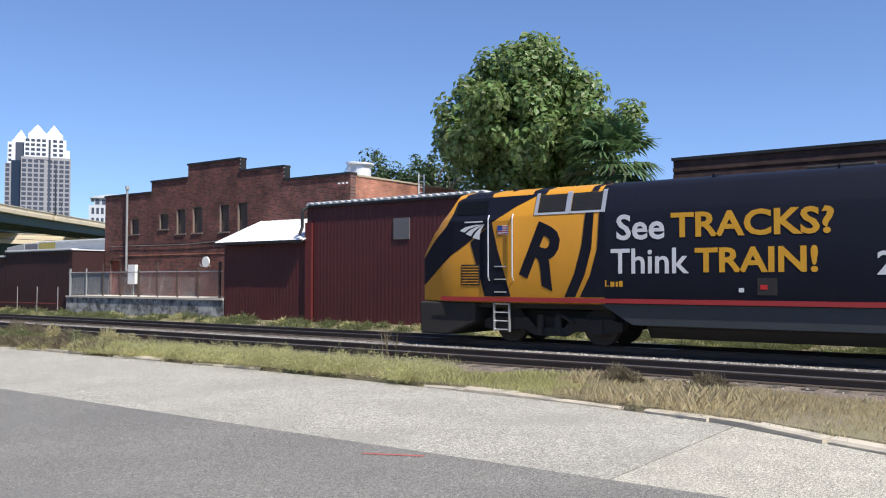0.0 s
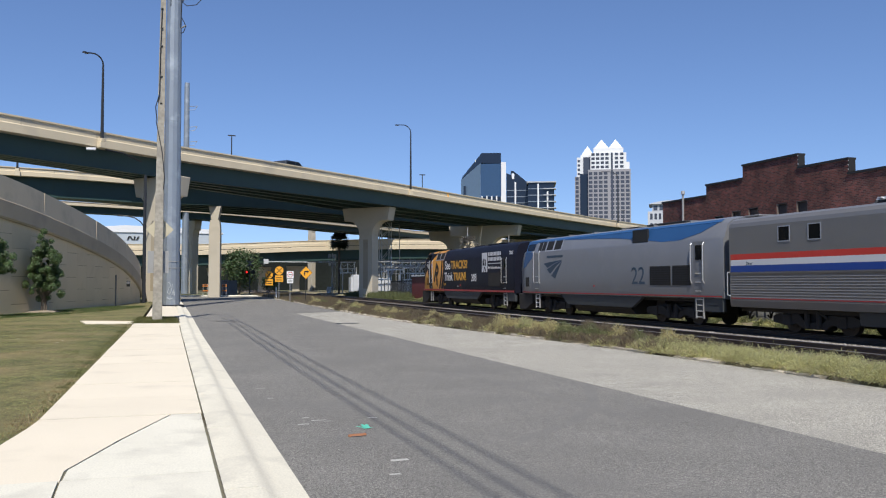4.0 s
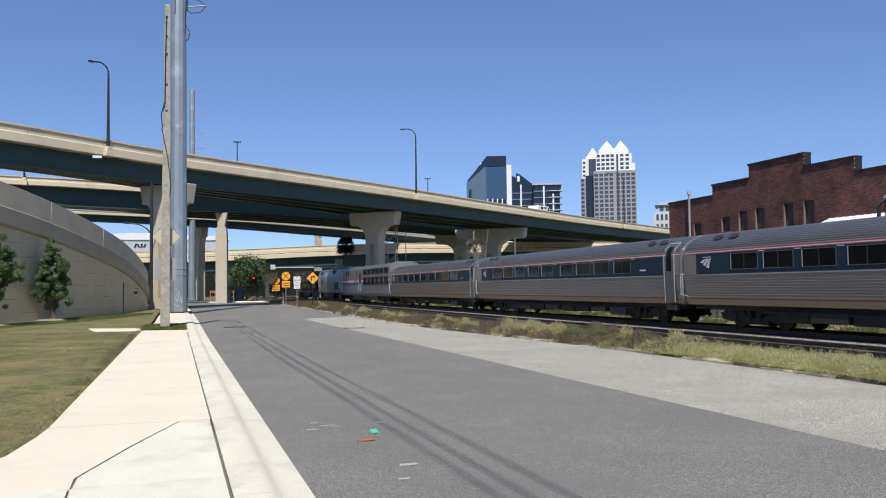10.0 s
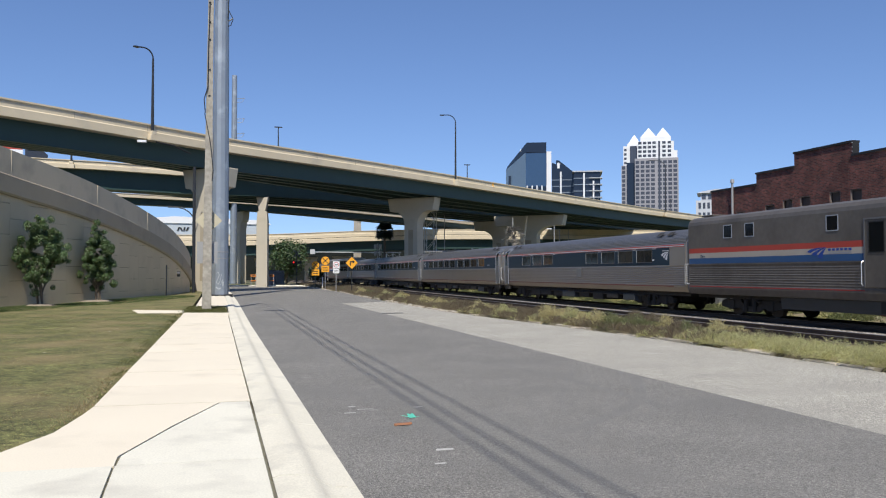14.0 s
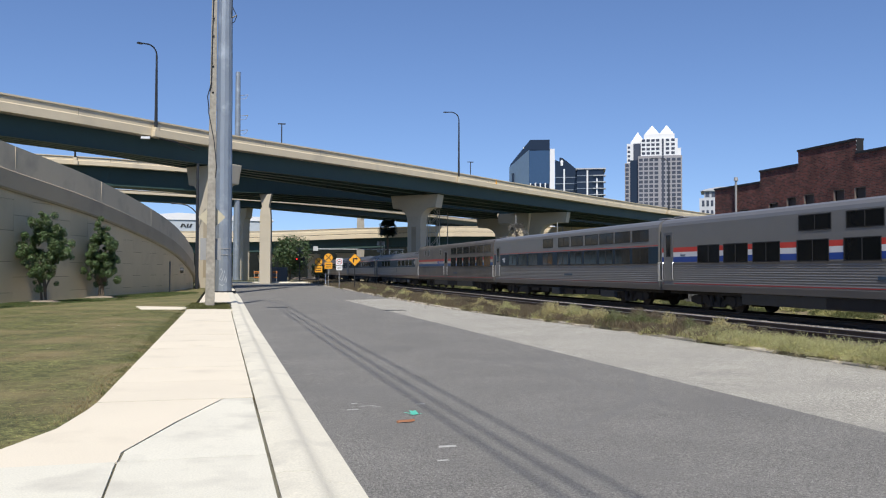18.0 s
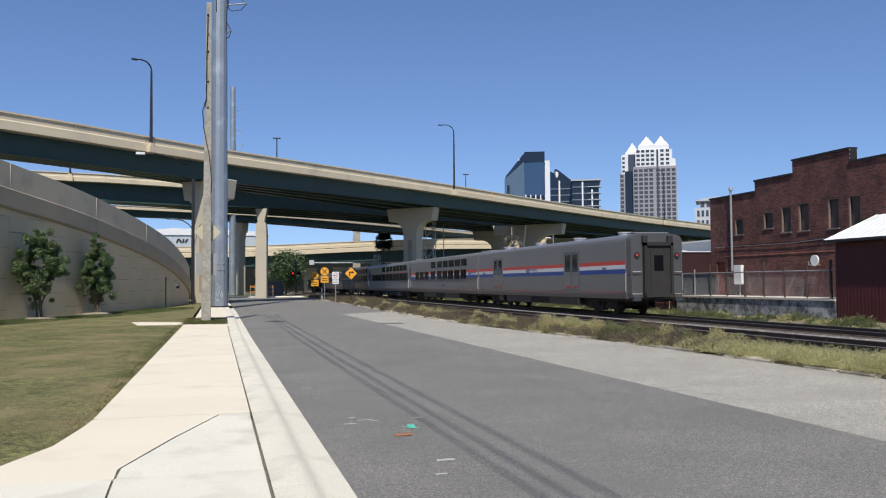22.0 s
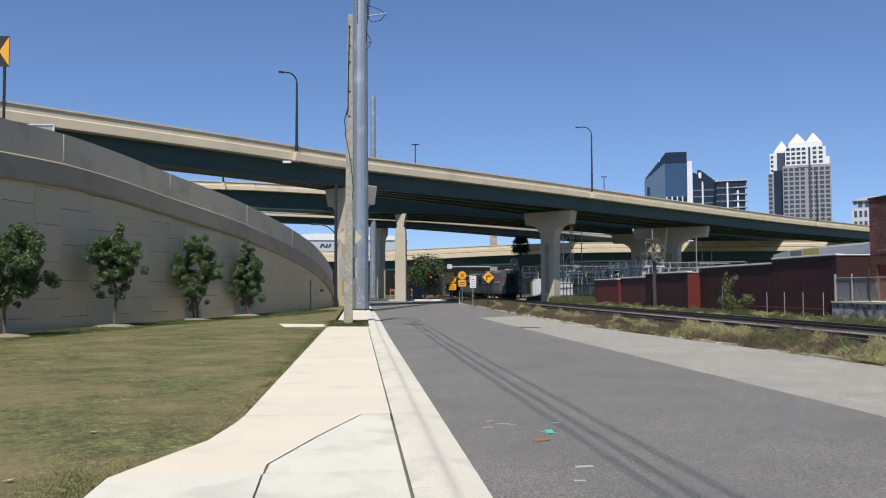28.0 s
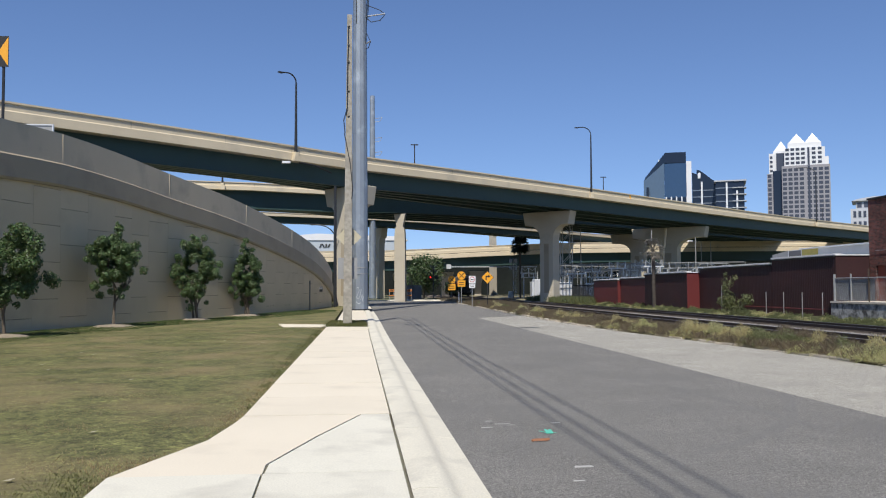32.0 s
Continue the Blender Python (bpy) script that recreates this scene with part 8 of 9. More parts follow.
def car_base(label, half, body_mat, under_box=True):
    v = thing("passenger_car", label, "passenger car", "train")
    H = CAR_L / 2
    ring = mirrored(half)
    part("body", loft([(H, ring), (-H, ring)]), body_mat, v)
    part("underframe", Shape().box(-1.2, 1.2, -H + 0.2, H - 0.2, 0.70, 0.85), UNDER, v)
    for s in (1, -1):
        part("gangway", loft([(s * (H + 0.001), mirrored([(0.62, 1.2), (0.62, 3.45), (0.4, 3.55)])), (s * (H + 0.22), mirrored([(0.6, 1.22), (0.6, 3.42), (0.4, 3.52)]))]), RUBBER, v)
        truck(v, s * (H - 3.95), 2.6, 0.457)
        coupler(v, s * (H - 0.05), s)
        for q in (-1, 1):
            part("end_handrail", Shape().tube([(q * 1.50, s * (H - 0.06), 2.2), (q * 1.64, s * (H + 0.05), 2.15), (q * 1.64, s * (H + 0.05), 1.3), (q * 1.50, s * (H - 0.06), 1.25)], 0.018, 5), CHROME, v)
    rng = random.Random(len(label))
    if under_box:
        for k in range(8):
            y = -7.6 + 1.92 * k
            for q in (-1, 1):
                a, b = sorted((q * 0.15, q * rng.uniform(1.28, 1.42)))
                part("equipment_box", Shape().box(a, b, y, y + rng.uniform(1.25, 1.85), rng.uniform(0.24, 0.42), 0.70), UNDER if k % 4 else SKIRT, v, bevel=0.03)
        part("brake_pipe", Shape().cyl((-1.3, -8.5, 0.66), (-1.3, 8.5, 0.66), 0.045, n=6), UNDER, v)
    return v


def side_door(v, x, y0, y1, z0, z1, s, m, glass_top):
    d = part("door", plate(x, y0, y1, z0, z1, 0.012, s), m, v)
    yy0, yy1 = min(y0, y1), max(y0, y1)
    pane(d, x + 0.012, yy0 + 0.18, yy1 - 0.18, glass_top - 0.95, glass_top, s, "door_window", False)
    part("door_frame", Shape().box(*sorted((s * x, s * (x + 0.03))), yy0 - 0.06, yy0 - 0.005, z0, z1 + 0.06).box(*sorted((s * x, s * (x + 0.03))), yy1 + 0.005, yy1 + 0.06, z0, z1 + 0.06).box(*sorted((s * x, s * (x + 0.03))), yy0, yy1, z1 + 0.004, z1 + 0.06), STAINLESS_ROOF, d)
    return d


def coach_skin(z, off):
    """How far a ribbed coach's side stands from its middle at the height z."""
    if z < 3.07:
        return (1.56 + 0.04 * min(1.0, (z - 0.9) / 1.2)) + off
    return 1.63 * math.sqrt(max(0.0, 1 - min(1.0, z - 2.86) ** 2)) + off


def skin_sheet(y0, y1, z0, z1, off, s, thick=0.03):
    """A plate that follows the coach's curved side, with its edges turned in."""
    g, n = Shape(), 9
    for z in steps(z0, z1, n):
        x = coach_skin(z, off)
        g.v += [(s * (x - thick), y0, z), (s * x, y0, z), (s * x, y1, z), (s * (x - thick), y1, z)]
    g.f = [(4 * k + i, 4 * k + i + 1, 4 * k + i + 5, 4 * k + i + 4) for k in range(n) for i in range(3)] + [(0, 1, 2, 3), (4 * n, 4 * n + 1, 4 * n + 2, 4 * n + 3)]
    return g


def coach_door(v, y0, y1, s):
    d = part("door", skin_sheet(y0, y1, 1.0, 3.5, 0.012, s), STAINLESS_ROOF, v, "stainless end door")
    part("door_window", skin_sheet(y0 + 0.17, y1 - 0.17, 2.3, 3.36, 0.018, s), CAR_GLASS, d)
    for a, b in ((y0 - 0.05, y0), (y1, y1 + 0.05)):
        part("door_frame", skin_sheet(a, b, 0.96, 3.54, 0.028, s), FRAME_GREY, d)
    part("door_frame", skin_sheet(y0, y1, 3.5, 3.55, 0.028, s), FRAME_GREY, d)
    part("door_step", Shape().box(*sorted((s * 1.30, s * 1.56)), y0, y1, 0.62, 0.86), UNDER, v)


def ribbed_coach(label, windows, door_u, emblem_u, rear_lamps=True):
    v = car_base(label, AMF_HALF, STAINLESS)
    H = CAR_L / 2
    part("roof_sheet", loft([(H - 0.02, [(x * 1.002, z + 0.006) for x, z in mirrored(AMF_HALF[-30:])]), (-H + 0.02, [(x * 1.002, z + 0.006) for x, z in mirrored(AMF_HALF[-30:])])]), STAINLESS_ROOF, v, "ribbed grey metal roof")
    for s in (-1, 1):
        part("belt", plate(1.601, H - 0.9, -H + 1.4, 2.13, 2.96, 0.003, s), BELT_BLUE, v, "dark blue window belt")
        part("belt_line", plate(1.6, H - 0.1, -H + 0.1, 2.972, 2.990, 0.004, s), STRIPE_RED, v)
        part("belt_line", plate(1.598, H - 0.1, -H + 0.1, 2.994, 3.028, 0.004, s), STRIPE_WHITE, v)
        part("belt_line", plate(1.59, H - 0.1, -H + 0.1, 3.04, 3.075, 0.007, s), STRIPE_RED, v)
        part("belt_line", plate(1.601, H - 0.9, -H + 1.4, 2.085, 2.115, 0.004, s), FRAME_GREY, v)
        part("sill_line", plate(1.50, H - 0.3, -H + 1.2, 1.13, 1.17, 0.008, s), SILL_RED, v)
        for a in windows:
            pane(v, 1.605, H - a, H - a - 1.55, 2.30, 2.88, s, rim=STAINLESS_ROOF, f=0.024)
            part("belt_tick", plate(1.605, H - a - 1.60, H - a - 1.95, 2.915, 2.945, 0.003, s), STRIPE_WHITE, v)
            # Bright strip on the leading edge paints in the frame's lit side.
            part("window_rim", plate(1.622, H - a + 0.03, H - a - 0.005, 2.29, 2.89, 0.004, s), CHROME, v)
        for u in door_u:
            coach_door(v, H - u - 0.72, H - u, s)
        e = emblem_u
        for strip in EMBLEM:
            part("emblem", flag(1.605, [(H - e - 0.75 * u, 2.36 + 0.40 * z) for u, z in strip], 0.003, s), LETTER_WHITE, v, "plain white emblem stripe")
        part("emblem_bar", plate(1.605, H - e - 0.15, H - e - 0.75, 2.80, 2.83, 0.003, s), LETTER_WHITE, v)
        part("number_bar", plate(1.605, H - 22.4, H - 22.9, 2.36, 2.42, 0.003, s), LETTER_WHITE, v)
        for u in (1.6, 2.6, CAR_L - 3.2, CAR_L - 2.2):
            part("roof_hatch", Shape().add([(s * 1.30, H - u, 3.54), (s * 1.30, H - u - 0.5, 3.54), (s * 1.05, H - u - 0.5, 3.72), (s * 1.05, H - u, 3.72)], [(0, 1, 2, 3)]), UNDER, v)
        part("marker_lamp", Shape().cyl((s * 1.42, -H, 3.2), (s * 1.42, -H - 0.08, 3.2), 0.09, n=8), CHROME, v)
    part("end_collar", loft([(-H + 0.002, [(x * 0.985, z) for x, z in mirrored(AMF_HALF)]), (-H - 0.16, [(x * 0.93, 0.1 + z * 0.97) for x, z in mirrored(AMF_HALF)])]), VIEW_BODY, v)
    part("end_collar", loft([(H - 0.002, [(x * 0.985, z) for x, z in mirrored(AMF_HALF)]), (H + 0.12, [(x * 0.93, 0.1 + z * 0.97) for x, z in mirrored(AMF_HALF)])]), VIEW_BODY, v)
    return v


def tall_car(label, lower, upper, doors, style, small=(), half=VIEW_HALF, body=None, paints=None):
    """A tall smooth-sided car. style: 'three' for the three stripes, 'belt' for the blue belt."""
    skin = body or VIEW_BODY
    red, white, blue = paints or (STRIPE_RED, STRIPE_WHITE, STRIPE_BLUE)
    v = car_base(label, half, skin, under_box=(style == "belt"))
    H = CAR_L / 2
    if style != "belt":
        part("belly_skirt", Shape().prism([(-1.42, 0.84), (-1.36, 0.40), (1.36, 0.40), (1.42, 0.84)], 1, -6.6, 6.6), SKIRT, v, "dark belly skirt")
        for s in (-1, 1):
            part("belly_panel", plate(1.385, 1.5, -1.8, 0.45, 0.82, 0.04, s), UNDER, v)
    for s in (-1, 1):
        spans = []
        for a, b in sorted((H - u - w, H - u) for u, w, *_ in [(d[0], d[1]) for d in doors]):
            spans.append((a, b))
        edges = [-H + 0.08]
        for a, b in spans:
            edges += [a - 0.08, b + 0.08]
        edges.append(H - 0.08)
        for a, b in zip(edges[::2], edges[1::2]):
            if style == "belt":
                part("belt", plate(1.581, a, b, 2.10, 2.93, 0.003, s), BELT_BLUE, v, "dark blue window belt")
                part("belt_line", plate(1.581, a, b, 2.965, 3.0, 0.003, s), STRIPE_RED, v)
            else:
                part("stripe", plate(1.581, a, b, 2.63, 2.84, 0.003, s), red, v, "red stripe")
                part("stripe", plate(1.581, a, b, 2.41, 2.628, 0.003, s), white, v, "white stripe")
                part("stripe", plate(1.581, a, b, 2.17, 2.408, 0.003, s), blue, v, "blue stripe")
            part("sill_line", plate(1.567, a, b, 1.165, 1.20, 0.004, s), SILL_RED if style == "belt" else LOCO_RED, v)
        for u in lower:
            pane(v, 1.586, H - u, H - u - 1.66, 2.14, 2.87, s)
        for u in upper:
            pane(v, 1.581, H - u, H - u - 1.68, 3.25, 3.77, s)
        for u in small:
            pane(v, 1.581, H - u, H - u - 0.55, 3.24, 3.73, s, split=False, rim=FRAME_GREY)
        for d in doors:
            u, w = d[0], d[1]
            if w > 1.5:
                for k in range(2):
                    leaf = side_door(v, 1.583, H - u - k * w / 2 - 0.01, H - u - (k + 1) * w / 2 + 0.01, 1.34, 3.48, s, skin, 3.35)
                    part("hazard_mark", plate(1.60, H - u - (k + 0.3) * w / 2, H - u - (k + 0.8) * w / 2, 1.42, 1.52, 0.004, s), SIGN_RED, leaf)
                part("door_step", Shape().box(*sorted((s * 1.3, s * 1.55)), H - u - w * 0.9, H - u - w * 0.5, 0.45, 0.83), UNDER, v)
            else:
                side_door(v, 1.583, H - u, H - u - w, 1.30, 3.50, s, skin, 3.4)
                for k in (-0.12, w + 0.12):
                    part("door_rail", Shape().tube([(s * 1.6, H - u - k, 2.15), (s * 1.65, H - u - k, 2.1), (s * 1.65, H - u - k, 1.4), (s * 1.6, H - u - k, 1.35)], 0.018, 5), CHROME, v)
        if upper:
            part("name_plate", plate(1.572, H - 14.0, H - 15.2, 1.47, 1.60, 0.006, s), LETTER_NAVY, v, "small blue name plate")
    for u in (0.6, CAR_L - 0.6):
        part("roof_fairing", Shape().box(-1.0, 1.0, H - u - 0.45, H - u + 0.45, 4.262, 4.34), skin, v, bevel=0.04)
    return v


COACH = [3.25, 5.17, 7.2, 9.3, 11.3, 13.87, 15.87, 17.9, 20.0]
coach = ribbed_coach("ribbed stainless coach with a dark blue window belt", COACH, [24.5], 1.2)
cafe = ribbed_coach("ribbed stainless cafe car with widely spaced windows", [4.4, 6.45, 8.4, 15.0, 17.05, 19.1, 21.15], [0.62], 23.55)
part("side_hatch", plate(1.575, CAR_L / 2 - 13.6, CAR_L / 2 - 14.3, 1.55, 2.0, 0.02), VIEW_BODY, cafe)
coach_2, coach_3 = copy_thing(coach, Matrix()), copy_thing(coach, Matrix())
DINE = [13.22, 15.32, 17.36, 19.32, 21.32, 23.4]
diner = tall_car("tall silver dining car with red, white and blue stripes", DINE, DINE, [(10.9, 1.0)], "three", (2.8, 4.3, 9.06))
H = CAR_L / 2


def stripe_emblem(v, u):
    for strip in EMBLEM:
        part("emblem", flag(1.586, [(H - u - 1.05 * a, 2.26 + 0.40 * z) for a, z in strip], 0.003), STRIPE_BLUE, v, "plain blue emblem stripe")
    for k in range(6):
        part("name_bar", plate(1.586, H - u - 1.12 - 0.2 * k, H - u - 1.26 - 0.2 * k, 2.53, 2.61, 0.003), STRIPE_BLUE, v)
    part("name_bar", plate(1.586, H - u - 1.12, H - u - 2.26, 2.445, 2.475, 0.003), FRAME_GREY, v)


stripe_emblem(diner, 8.0)
writing("Diner", 0.16, H - 1.0, 2.44, 1.587, LETTER_NAVY, diner)
VIEW_DIRTY = mat("grimy_silver", (0.150, 0.134, 0.115), 0.48, 0.45, 0.16, 0.5, 25, 0, (0.10, 0.088, 0.074), 0.3, 0.8, speck=[(0.35, 0.12), (5, 0.06)])
DULL = [mat("dull_red", (0.40, 0.05, 0.032), 0.5, 0, 0.15, 1, 20), mat("dull_white", (0.40, 0.36, 0.30), 0.5, 0, 0.12, 1, 20), mat("dull_blue", (0.02, 0.075, 0.19), 0.5, 0, 0.12, 1, 20)]
diner_2 = tall_car("grimy brown-grey dining car with faded red, white and blue stripes", DINE, DINE, [(10.9, 1.0)], "three", (2.8, 4.3, 9.06), body=VIEW_DIRTY, paints=DULL)
stripe_emblem(diner_2, 8.0)
writing("Diner", 0.16, H - 1.0, 2.44, 1.587, LETTER_NAVY, diner_2)
lounge = tall_car("tall silver sleeping car with a dark blue window belt", [3.55, 5.6, 7.65, 10.4, 12.9, 14.95, 17.0, 19.05, 21.05, 23.05], [10.45, 13.05, 15.1, 17.15, 19.1, 21.05, 23.05], [(0.6, 0.85)], "belt")
for strip in EMBLEM:
    part("emblem", flag(1.586, [(H - 1.95 - 0.75 * a, 2.32 + 0.36 * z) for a, z in strip], 0.003), LETTER_WHITE, lounge, "plain white emblem stripe")
sleeper = tall_car("tall silver sleeping car with red, white and blue stripes", [3.28, 5.3, 7.35, 10.05, 12.5, 14.52, 16.56, 18.64, 20.72], [10.15, 12.62, 14.7, 16.75, 18.82, 20.85], [(0.35, 0.7)], "three")
stripe_emblem(sleeper, 22.8)
writing("Sleeper", 0.16, H - 1.75, 2.44, 1.587, LETTER_NAVY, sleeper)
baggage = tall_car("tall silver baggage car with striped sides and two double doors", [], [], [(3.85, 2.1), (17.65, 2.15)], "three", half=VIEW_HALF[:3] + VIEW_HALF[-7:])
stripe_emblem(baggage, 10.8)
writing("Baggage", 0.19, H - 1.2, 2.44, 1.587, LETTER_NAVY, baggage)
writing("Baggage", 0.19, H - 22.9, 2.44, 1.587, LETTER_NAVY, baggage)
for u in (3.0, 9.8, 16.4, 22.6):
    vt = part("roof_ventilator", Shape().cyl((0.0, H - u, 4.28), (0.0, H - u, 4.46), 0.36, n=16), PALE_METAL, baggage, "round roof ventilator", smooth=True)
    part("ventilator_cap", Shape().cyl((0, H - u, 4.46), (0, H - u, 4.50), 0.42, n=16), PALE_METAL, vt)
END_GREY = mat("end_grey", (0.115, 0.114, 0.116), 0.45, 0.4, 0.1, 1, 20)
# the train's tail: end door, lamps, rails
E = -H
part("end_wall", loft([(E - 0.002, [(x * 0.985, z) for x, z in mirrored(VIEW_HALF)]), (E - 0.35, [(x * 0.93, 0.12 + z * 0.965) for x, z in mirrored(VIEW_HALF)])]), END_GREY, baggage)
part("tail_door_recess", Shape().box(-0.72, 0.72, E - 0.52, E - 0.35, 1.0, 3.62), UNDER, baggage)
tail = part("tail_door", Shape().box(-0.45, 0.45, E - 0.56, E - 0.521, 1.15, 3.35), UNDER, baggage)
part("door_window", Shape().box(-0.26, 0.26, E - 0.575, E - 0.561, 2.3, 3.1), CAR_GLASS, tail)
part("buffer_frame", Shape().box(-0.82, -0.68, E - 0.62, E - 0.36, 1.0, 3.75).box(0.68, 0.82, E - 0.62, E - 0.36, 1.0, 3.75).box(-0.82, 0.82, E - 0.62, E - 0.36, 3.6, 3.78), RUBBER, baggage)
part("end_sill", Shape().box(-0.8, 0.8, E - 0.75, E - 0.36, 0.95, 1.15), UNDER, baggage)
for s in (-1, 1):
    part("tail_lamp", Shape().cyl((s * 1.14, E - 0.36, 3.12), (s * 1.14, E - 0.43, 3.12), 0.055, n=12), TAIL_LAMP, baggage, "red tail lamp")
    part("lamp_ring", Shape().cyl((s * 1.14, E - 0.35, 3.12), (s * 1.14, E - 0.41, 3.12), 0.15, n=12), UNDER, baggage)
    part("end_rail", Shape().tube([(s * 0.95, E - 0.36, 2.25), (s * 0.98, E - 0.46, 2.25), (s * 1.36, E - 0.46, 2.25), (s * 1.40, E - 0.36, 2.25)], 0.02, 5).tube([(s * 0.95, E - 0.36, 1.12), (s * 0.98, E - 0.5, 1.12), (s * 1.36, E - 0.5, 1.12), (s * 1.40, E - 0.36, 1.12)], 0.02, 5), CHROME, baggage)
    part("end_step", Shape().box(s * 1.2 - 0.22, s * 1.2 + 0.22, E - 0.5, E - 0.3, 0.75, 0.95), SKIRT, baggage)
    part("roof_bracket", Shape().box(s * 0.72 - 0.14, s * 0.72 + 0.14, E - 0.5, E - 0.34, 3.78, 4.12), UNDER, baggage)

# order in the train, and where each one's front lies behind the train's front
CONSIST = [(loco_a, 0.0, LOCO_L), (loco_b, 21.1, LOCO_L), (diner, 42.2, CAR_L), (coach, 68.2, CAR_L), (coach_2, 94.2, CAR_L), (coach_3, 120.2, CAR_L), (cafe, 146.2, CAR_L), (diner_2, 172.2, CAR_L),
           (lounge, 198.2, CAR_L), (sleeper, 224.2, CAR_L), (baggage, 250.2, CAR_L)]

# ---- traffic on the elevated road ----
VAN_WHITE = mat("van_white", (0.78, 0.78, 0.78), 0.35, 0, 0.04, 1, 20)
CAR_DARK = mat("car_dark", (0.05, 0.055, 0.065), 0.3, 0.3, 0.05, 1, 20)


def road_vehicle(name, label, side, width, paint, glass_bits, length, mark=False):
    """side: outline (y, z) of the body seen from the right, front at high y."""
    v = thing(name, label, "vehicle", "road traffic")
    part("body", Shape().prism(side, 0, -width / 2, width / 2), paint, v, bevel=0.06)
    for poly in glass_bits:
        for s in (-1, 1):
            part("side_window", flag(width / 2, poly, 0.006, s), CAR_GLASS, v)
    for y in (-length * 0.31, length * 0.33):
        for s in (-1, 1):
            w = part("wheel", Shape().cyl((s * (width / 2 - 0.2), y, 0.34), (s * (width / 2 + 0.01), y, 0.34), 0.34, n=16), RUBBER, v)
            part("rim", Shape().cyl((s * (width / 2 + 0.011), y, 0.34), (s * (width / 2 + 0.02), y, 0.34), 0.2, n=12), PALE_METAL, w)
    if mark:
        for k in range(3):
            part("name_bar", plate(width / 2, 0.9 - 0.42 * k, 0.6 - 0.42 * k, 1.75, 2.1, 0.006, 1), BELT_BLUE, v)
    part("tail_light", Shape().box(-width / 2 + 0.05, -width / 2 + 0.2, -length / 2 - 0.01, -length / 2 + 0.02, 0.8, 1.2), SIGN_RED, v)
    part("tail_light", Shape().box(width / 2 - 0.2, width / 2 - 0.05, -length / 2 - 0.01, -length / 2 + 0.02, 0.8, 1.2), SIGN_RED, v)
    return v


van = road_vehicle("van", "white delivery van with dark windows and a lettering bar", [(-2.75, 0.35), (-2.8, 1.0), (-2.65, 2.2), (1.0, 2.3), (1.6, 2.12), (2.4, 1.3), (2.85, 1.1), (2.9, 0.5), (2.8, 0.35)], 2.0, VAN_WHITE,
                   [[(1.1, 1.5), (1.15, 2.02), (1.5, 1.95), (2.0, 1.5)], [(-1.6, 1.6), (-1.6, 2.08), (-0.6, 2.08), (-0.6, 1.6)]], 5.7, True)
car = road_vehicle("car", "dark estate car with tinted windows", [(-2.2, 0.3), (-2.3, 1.0), (-2.1, 1.58), (-1.8, 1.68), (0.2, 1.68), (1.1, 1.1), (2.1, 0.98), (2.3, 0.6), (2.25, 0.3)], 1.8, CAR_DARK,
                   [[(-1.95, 1.15), (-1.85, 1.55), (-0.5, 1.58), (-0.5, 1.15)], [(-0.4, 1.15), (-0.4, 1.58), (0.2, 1.56), (0.8, 1.15)]], 4.6)


LORRY_RED = mat("lorry_red", (0.42, 0.07, 0.05), 0.5, 0, 0.1, 1, 20)
lorry = road_vehicle("lorry", "red and white open lorry with a dark cab", [(-3.6, 0.55), (-3.6, 1.55), (0.7, 1.55), (0.7, 0.95), (0.9, 0.6), (0.9, 0.55)], 2.2, VAN_WHITE, [], 6.4)
part("load_cover", Shape().prism([(-3.55, 1.56), (0.65, 1.56), (0.65, 2.35), (-0.4, 2.5), (-3.55, 1.95)], 0, -1.05, 1.05), LORRY_RED, lorry, "faded red load cover", bevel=0.04)
lorry_cab = part("cab", Shape().prism([(0.92, 0.5), (3.1, 0.5), (3.15, 1.15), (2.7, 1.55), (2.2, 2.25), (0.92, 2.3)], 0, -1.08, 1.08), CAR_DARK, lorry, bevel=0.06)
for q in (-1, 1):
    part("side_window", flag(1.085, [(1.2, 1.5), (1.2, 2.1), (2.1, 2.05), (2.45, 1.5)], 0.006, q), CAR_GLASS, lorry_cab)


def train_front(t):
    """How far along the track the train's front is."""
    drift = [(0, 0.45), (2, 0.1), (4, 0.0), (8, -0.45), (9.5, -0.45), (11, -0.1), (14, 0.0), (18, 0.15), (22.5, 0.6), (32, 0.6)]
    for (a, p), (b, q) in zip(drift, drift[1:]):
        if a <= t <= b:
            k = (t - a) / (b - a)
            return 15.6 + 13.65 * t + p + (q - p) * k * k * (3 - 2 * k)


ROAD_WAY, RAMP_WAY = smooth_path(DECK_A, 2.0), smooth_path(DECK_B, 2.0)


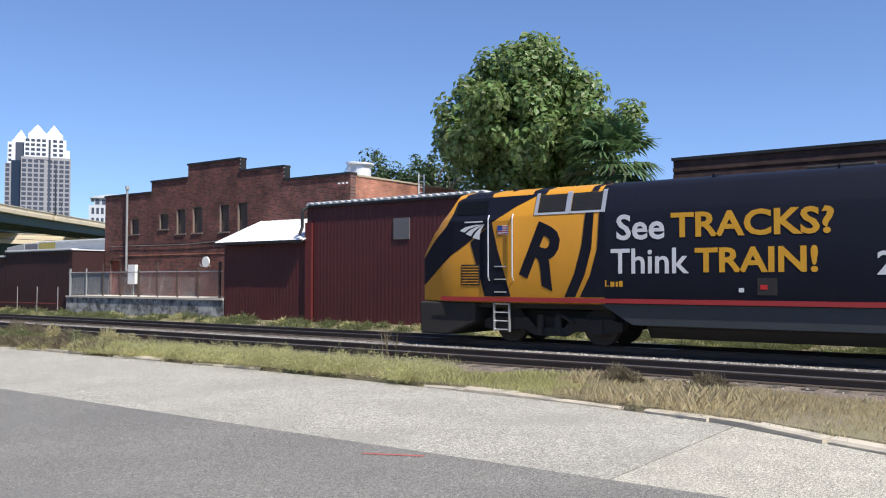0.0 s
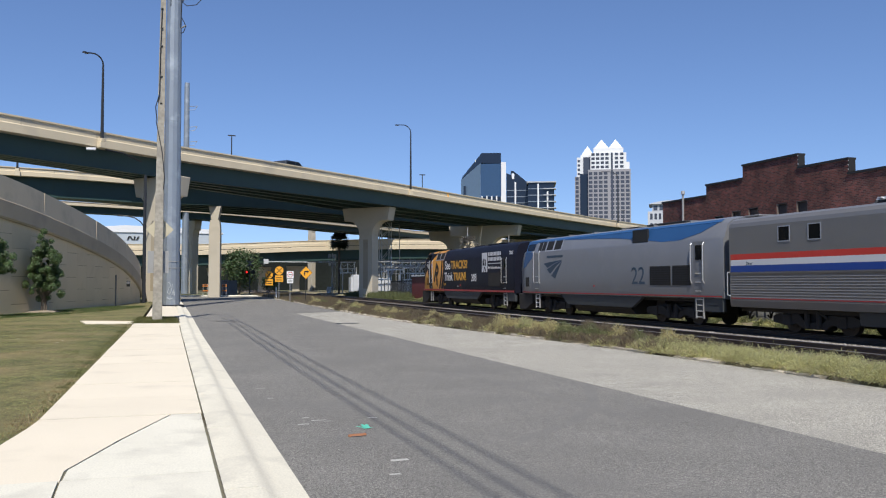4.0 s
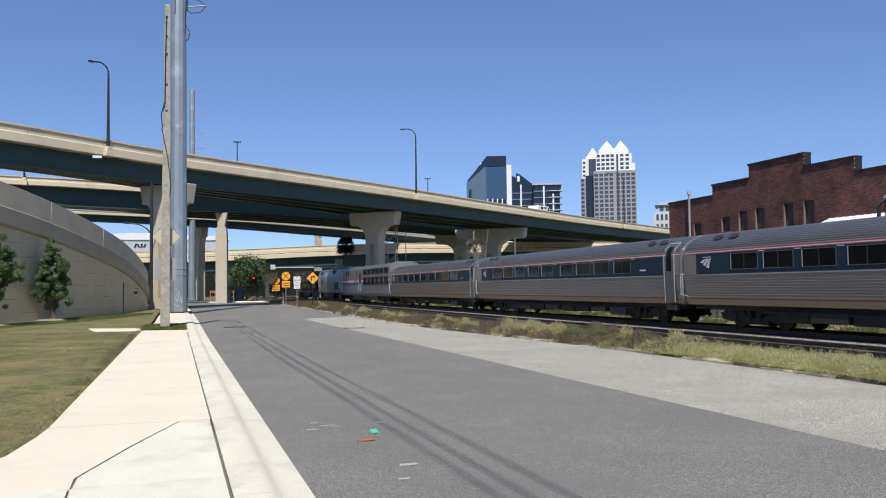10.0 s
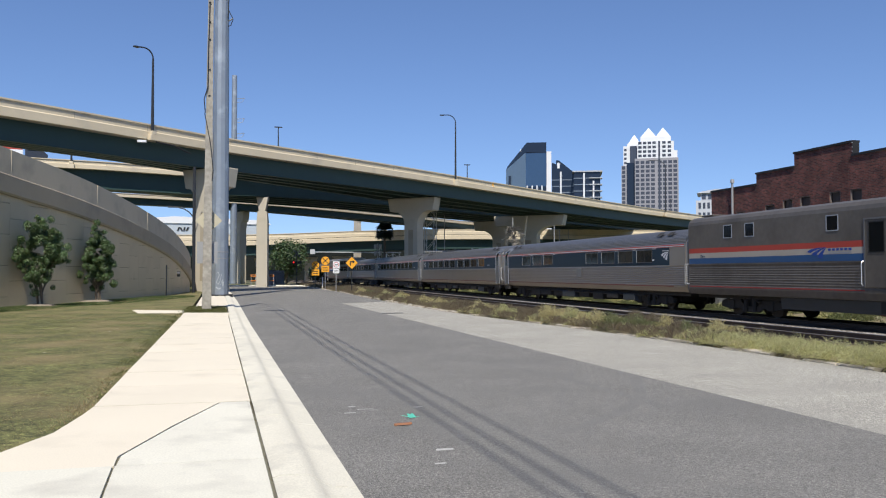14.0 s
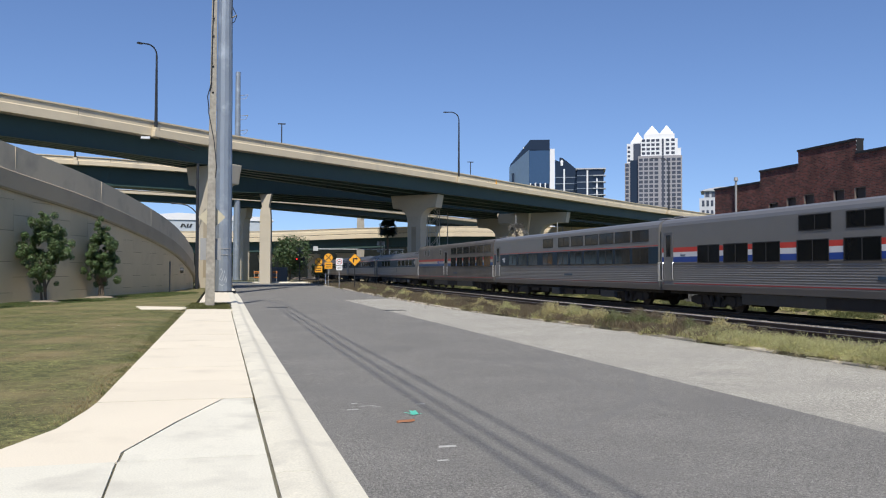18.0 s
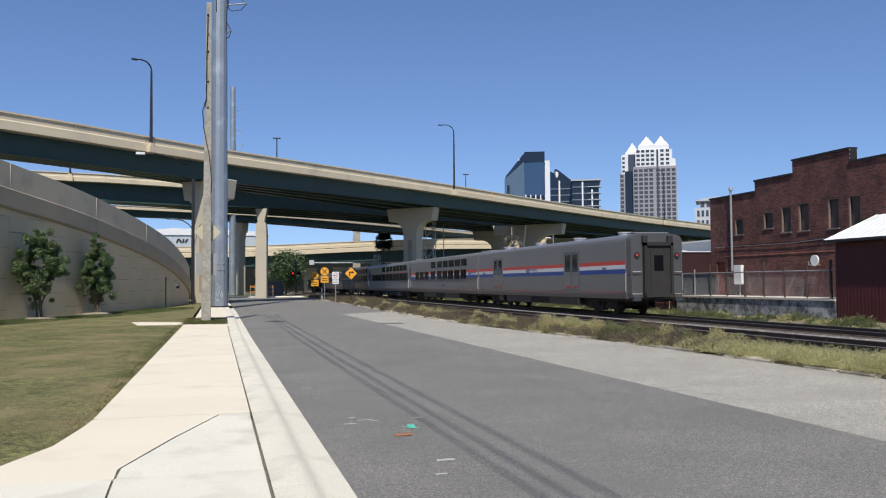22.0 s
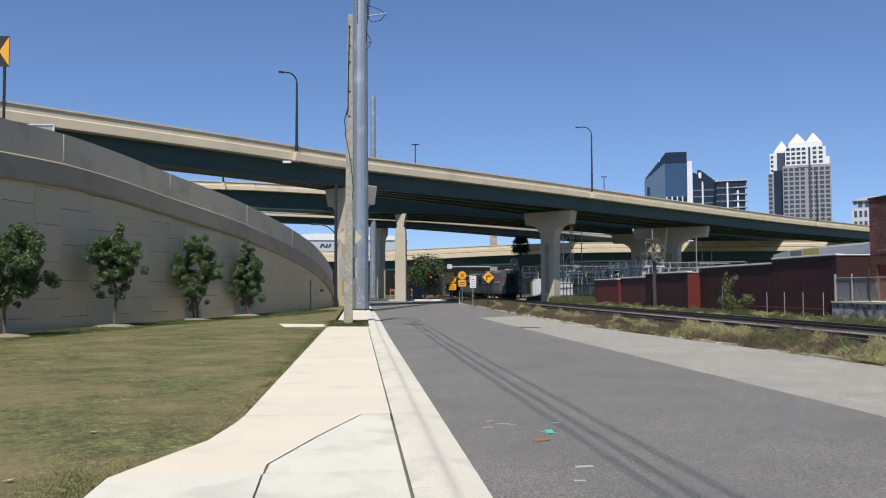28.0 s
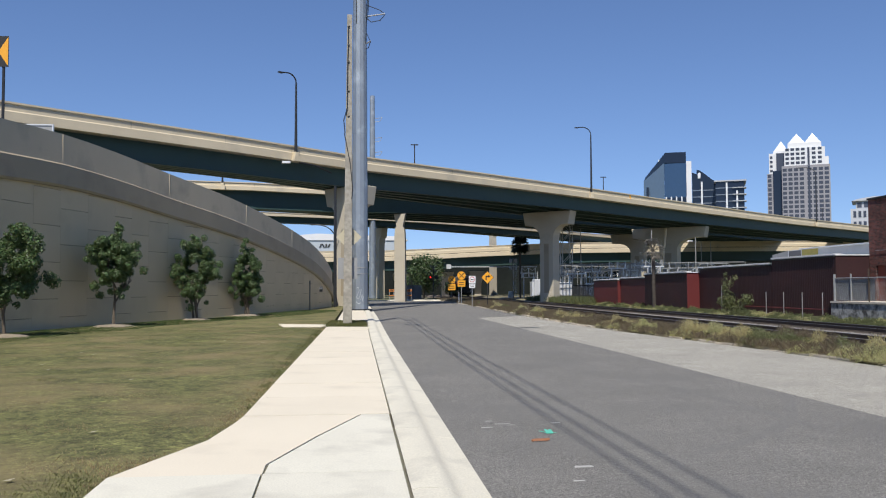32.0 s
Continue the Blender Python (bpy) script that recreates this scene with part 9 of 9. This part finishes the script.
def along_deck(way, dist, inside, drop):
    """A pose on an elevated road's surface, dist metres past the deck's start."""
    for i, (a, b) in enumerate(zip(way, way[1:])):
        d = Vector(b) - Vector(a)
        if dist <= d.length or i == len(way) - 2:
            k = min(1.0, max(0.0, dist / d.length))
            d.normalize()
            p = Vector(a).lerp(Vector(b), k) + Vector((-d.y, d.x, 0)) * inside
            return pose(p.x, p.y, p.z - drop, 0, 0, -math.degrees(math.atan2(d.x, d.y)))
        dist -= d.length


def motions():
    for vehicle, way, x0, t0, speed, inside, drop in ((van, ROAD_WAY, 6.2, 7.0, 25.6, 3.3, 1.02), (car, ROAD_WAY, 13.0, 4.0, 25.6, 2.0, 1.02), (lorry, RAMP_WAY, -21.0, 14.0, 10.3, 1.7, 0.72)):
        start = 0.0
        for a, b in zip(way, way[1:]):
            if a[0] >= x0:
                break
            start += (Vector(b) - Vector(a)).length
        total = sum((Vector(b) - Vector(a)).length for a, b in zip(way, way[1:]))
        rows = []
        for k in range(65):
            t = k / 2
            rows.append((t, along_deck(way, min(max(start + speed * (t - t0), 8.0), total - 8.0), inside, drop)))
        walk(vehicle, rows)
    for vehicle, back, length in CONSIST:
        rows = []
        for k in range(33):
            y = train_front(k) - back - length / 2
            half = length / 2 - 4.1
            a, b = Vector((TRACK_FAR + bend(y - half), y - half, 0)), Vector((TRACK_FAR + bend(y + half), y + half, 0))
            d = b - a
            m = (a + b) / 2
            rows.append((float(k), pose(m.x, m.y, 0.0, 0, 0, -math.degrees(math.atan2(d.x, d.y)))))
        walk(vehicle, rows)
        for ob in vehicle.children_recursive:
            if ob.name.split(".")[0] != "wheelset":
                continue
            r = 0.51 if length == LOCO_L else 0.457
            t0 = max(0.0, (length / 2 + back - 15.6 - 4) / 13.65)
            t1 = min(32.0, t0 + 4.6)
            n = max(1, round((t1 - t0) * FPS))
            place = ob.location.copy()
            spins = [(0.0, 0.0)] if t0 > 0.05 else []
            spins += [(t0 + (t1 - t0) * i / n, -13.65 * (t1 - t0) * i / n / r) for i in range(n + 1)]
            spins += [(32.0, spins[-1][1])] if t1 < 31.9 else []
            walk(ob, [(t, Matrix.Translation(place) @ Matrix.Rotation(a, 4, "X")) for t, a in spins])


motions()
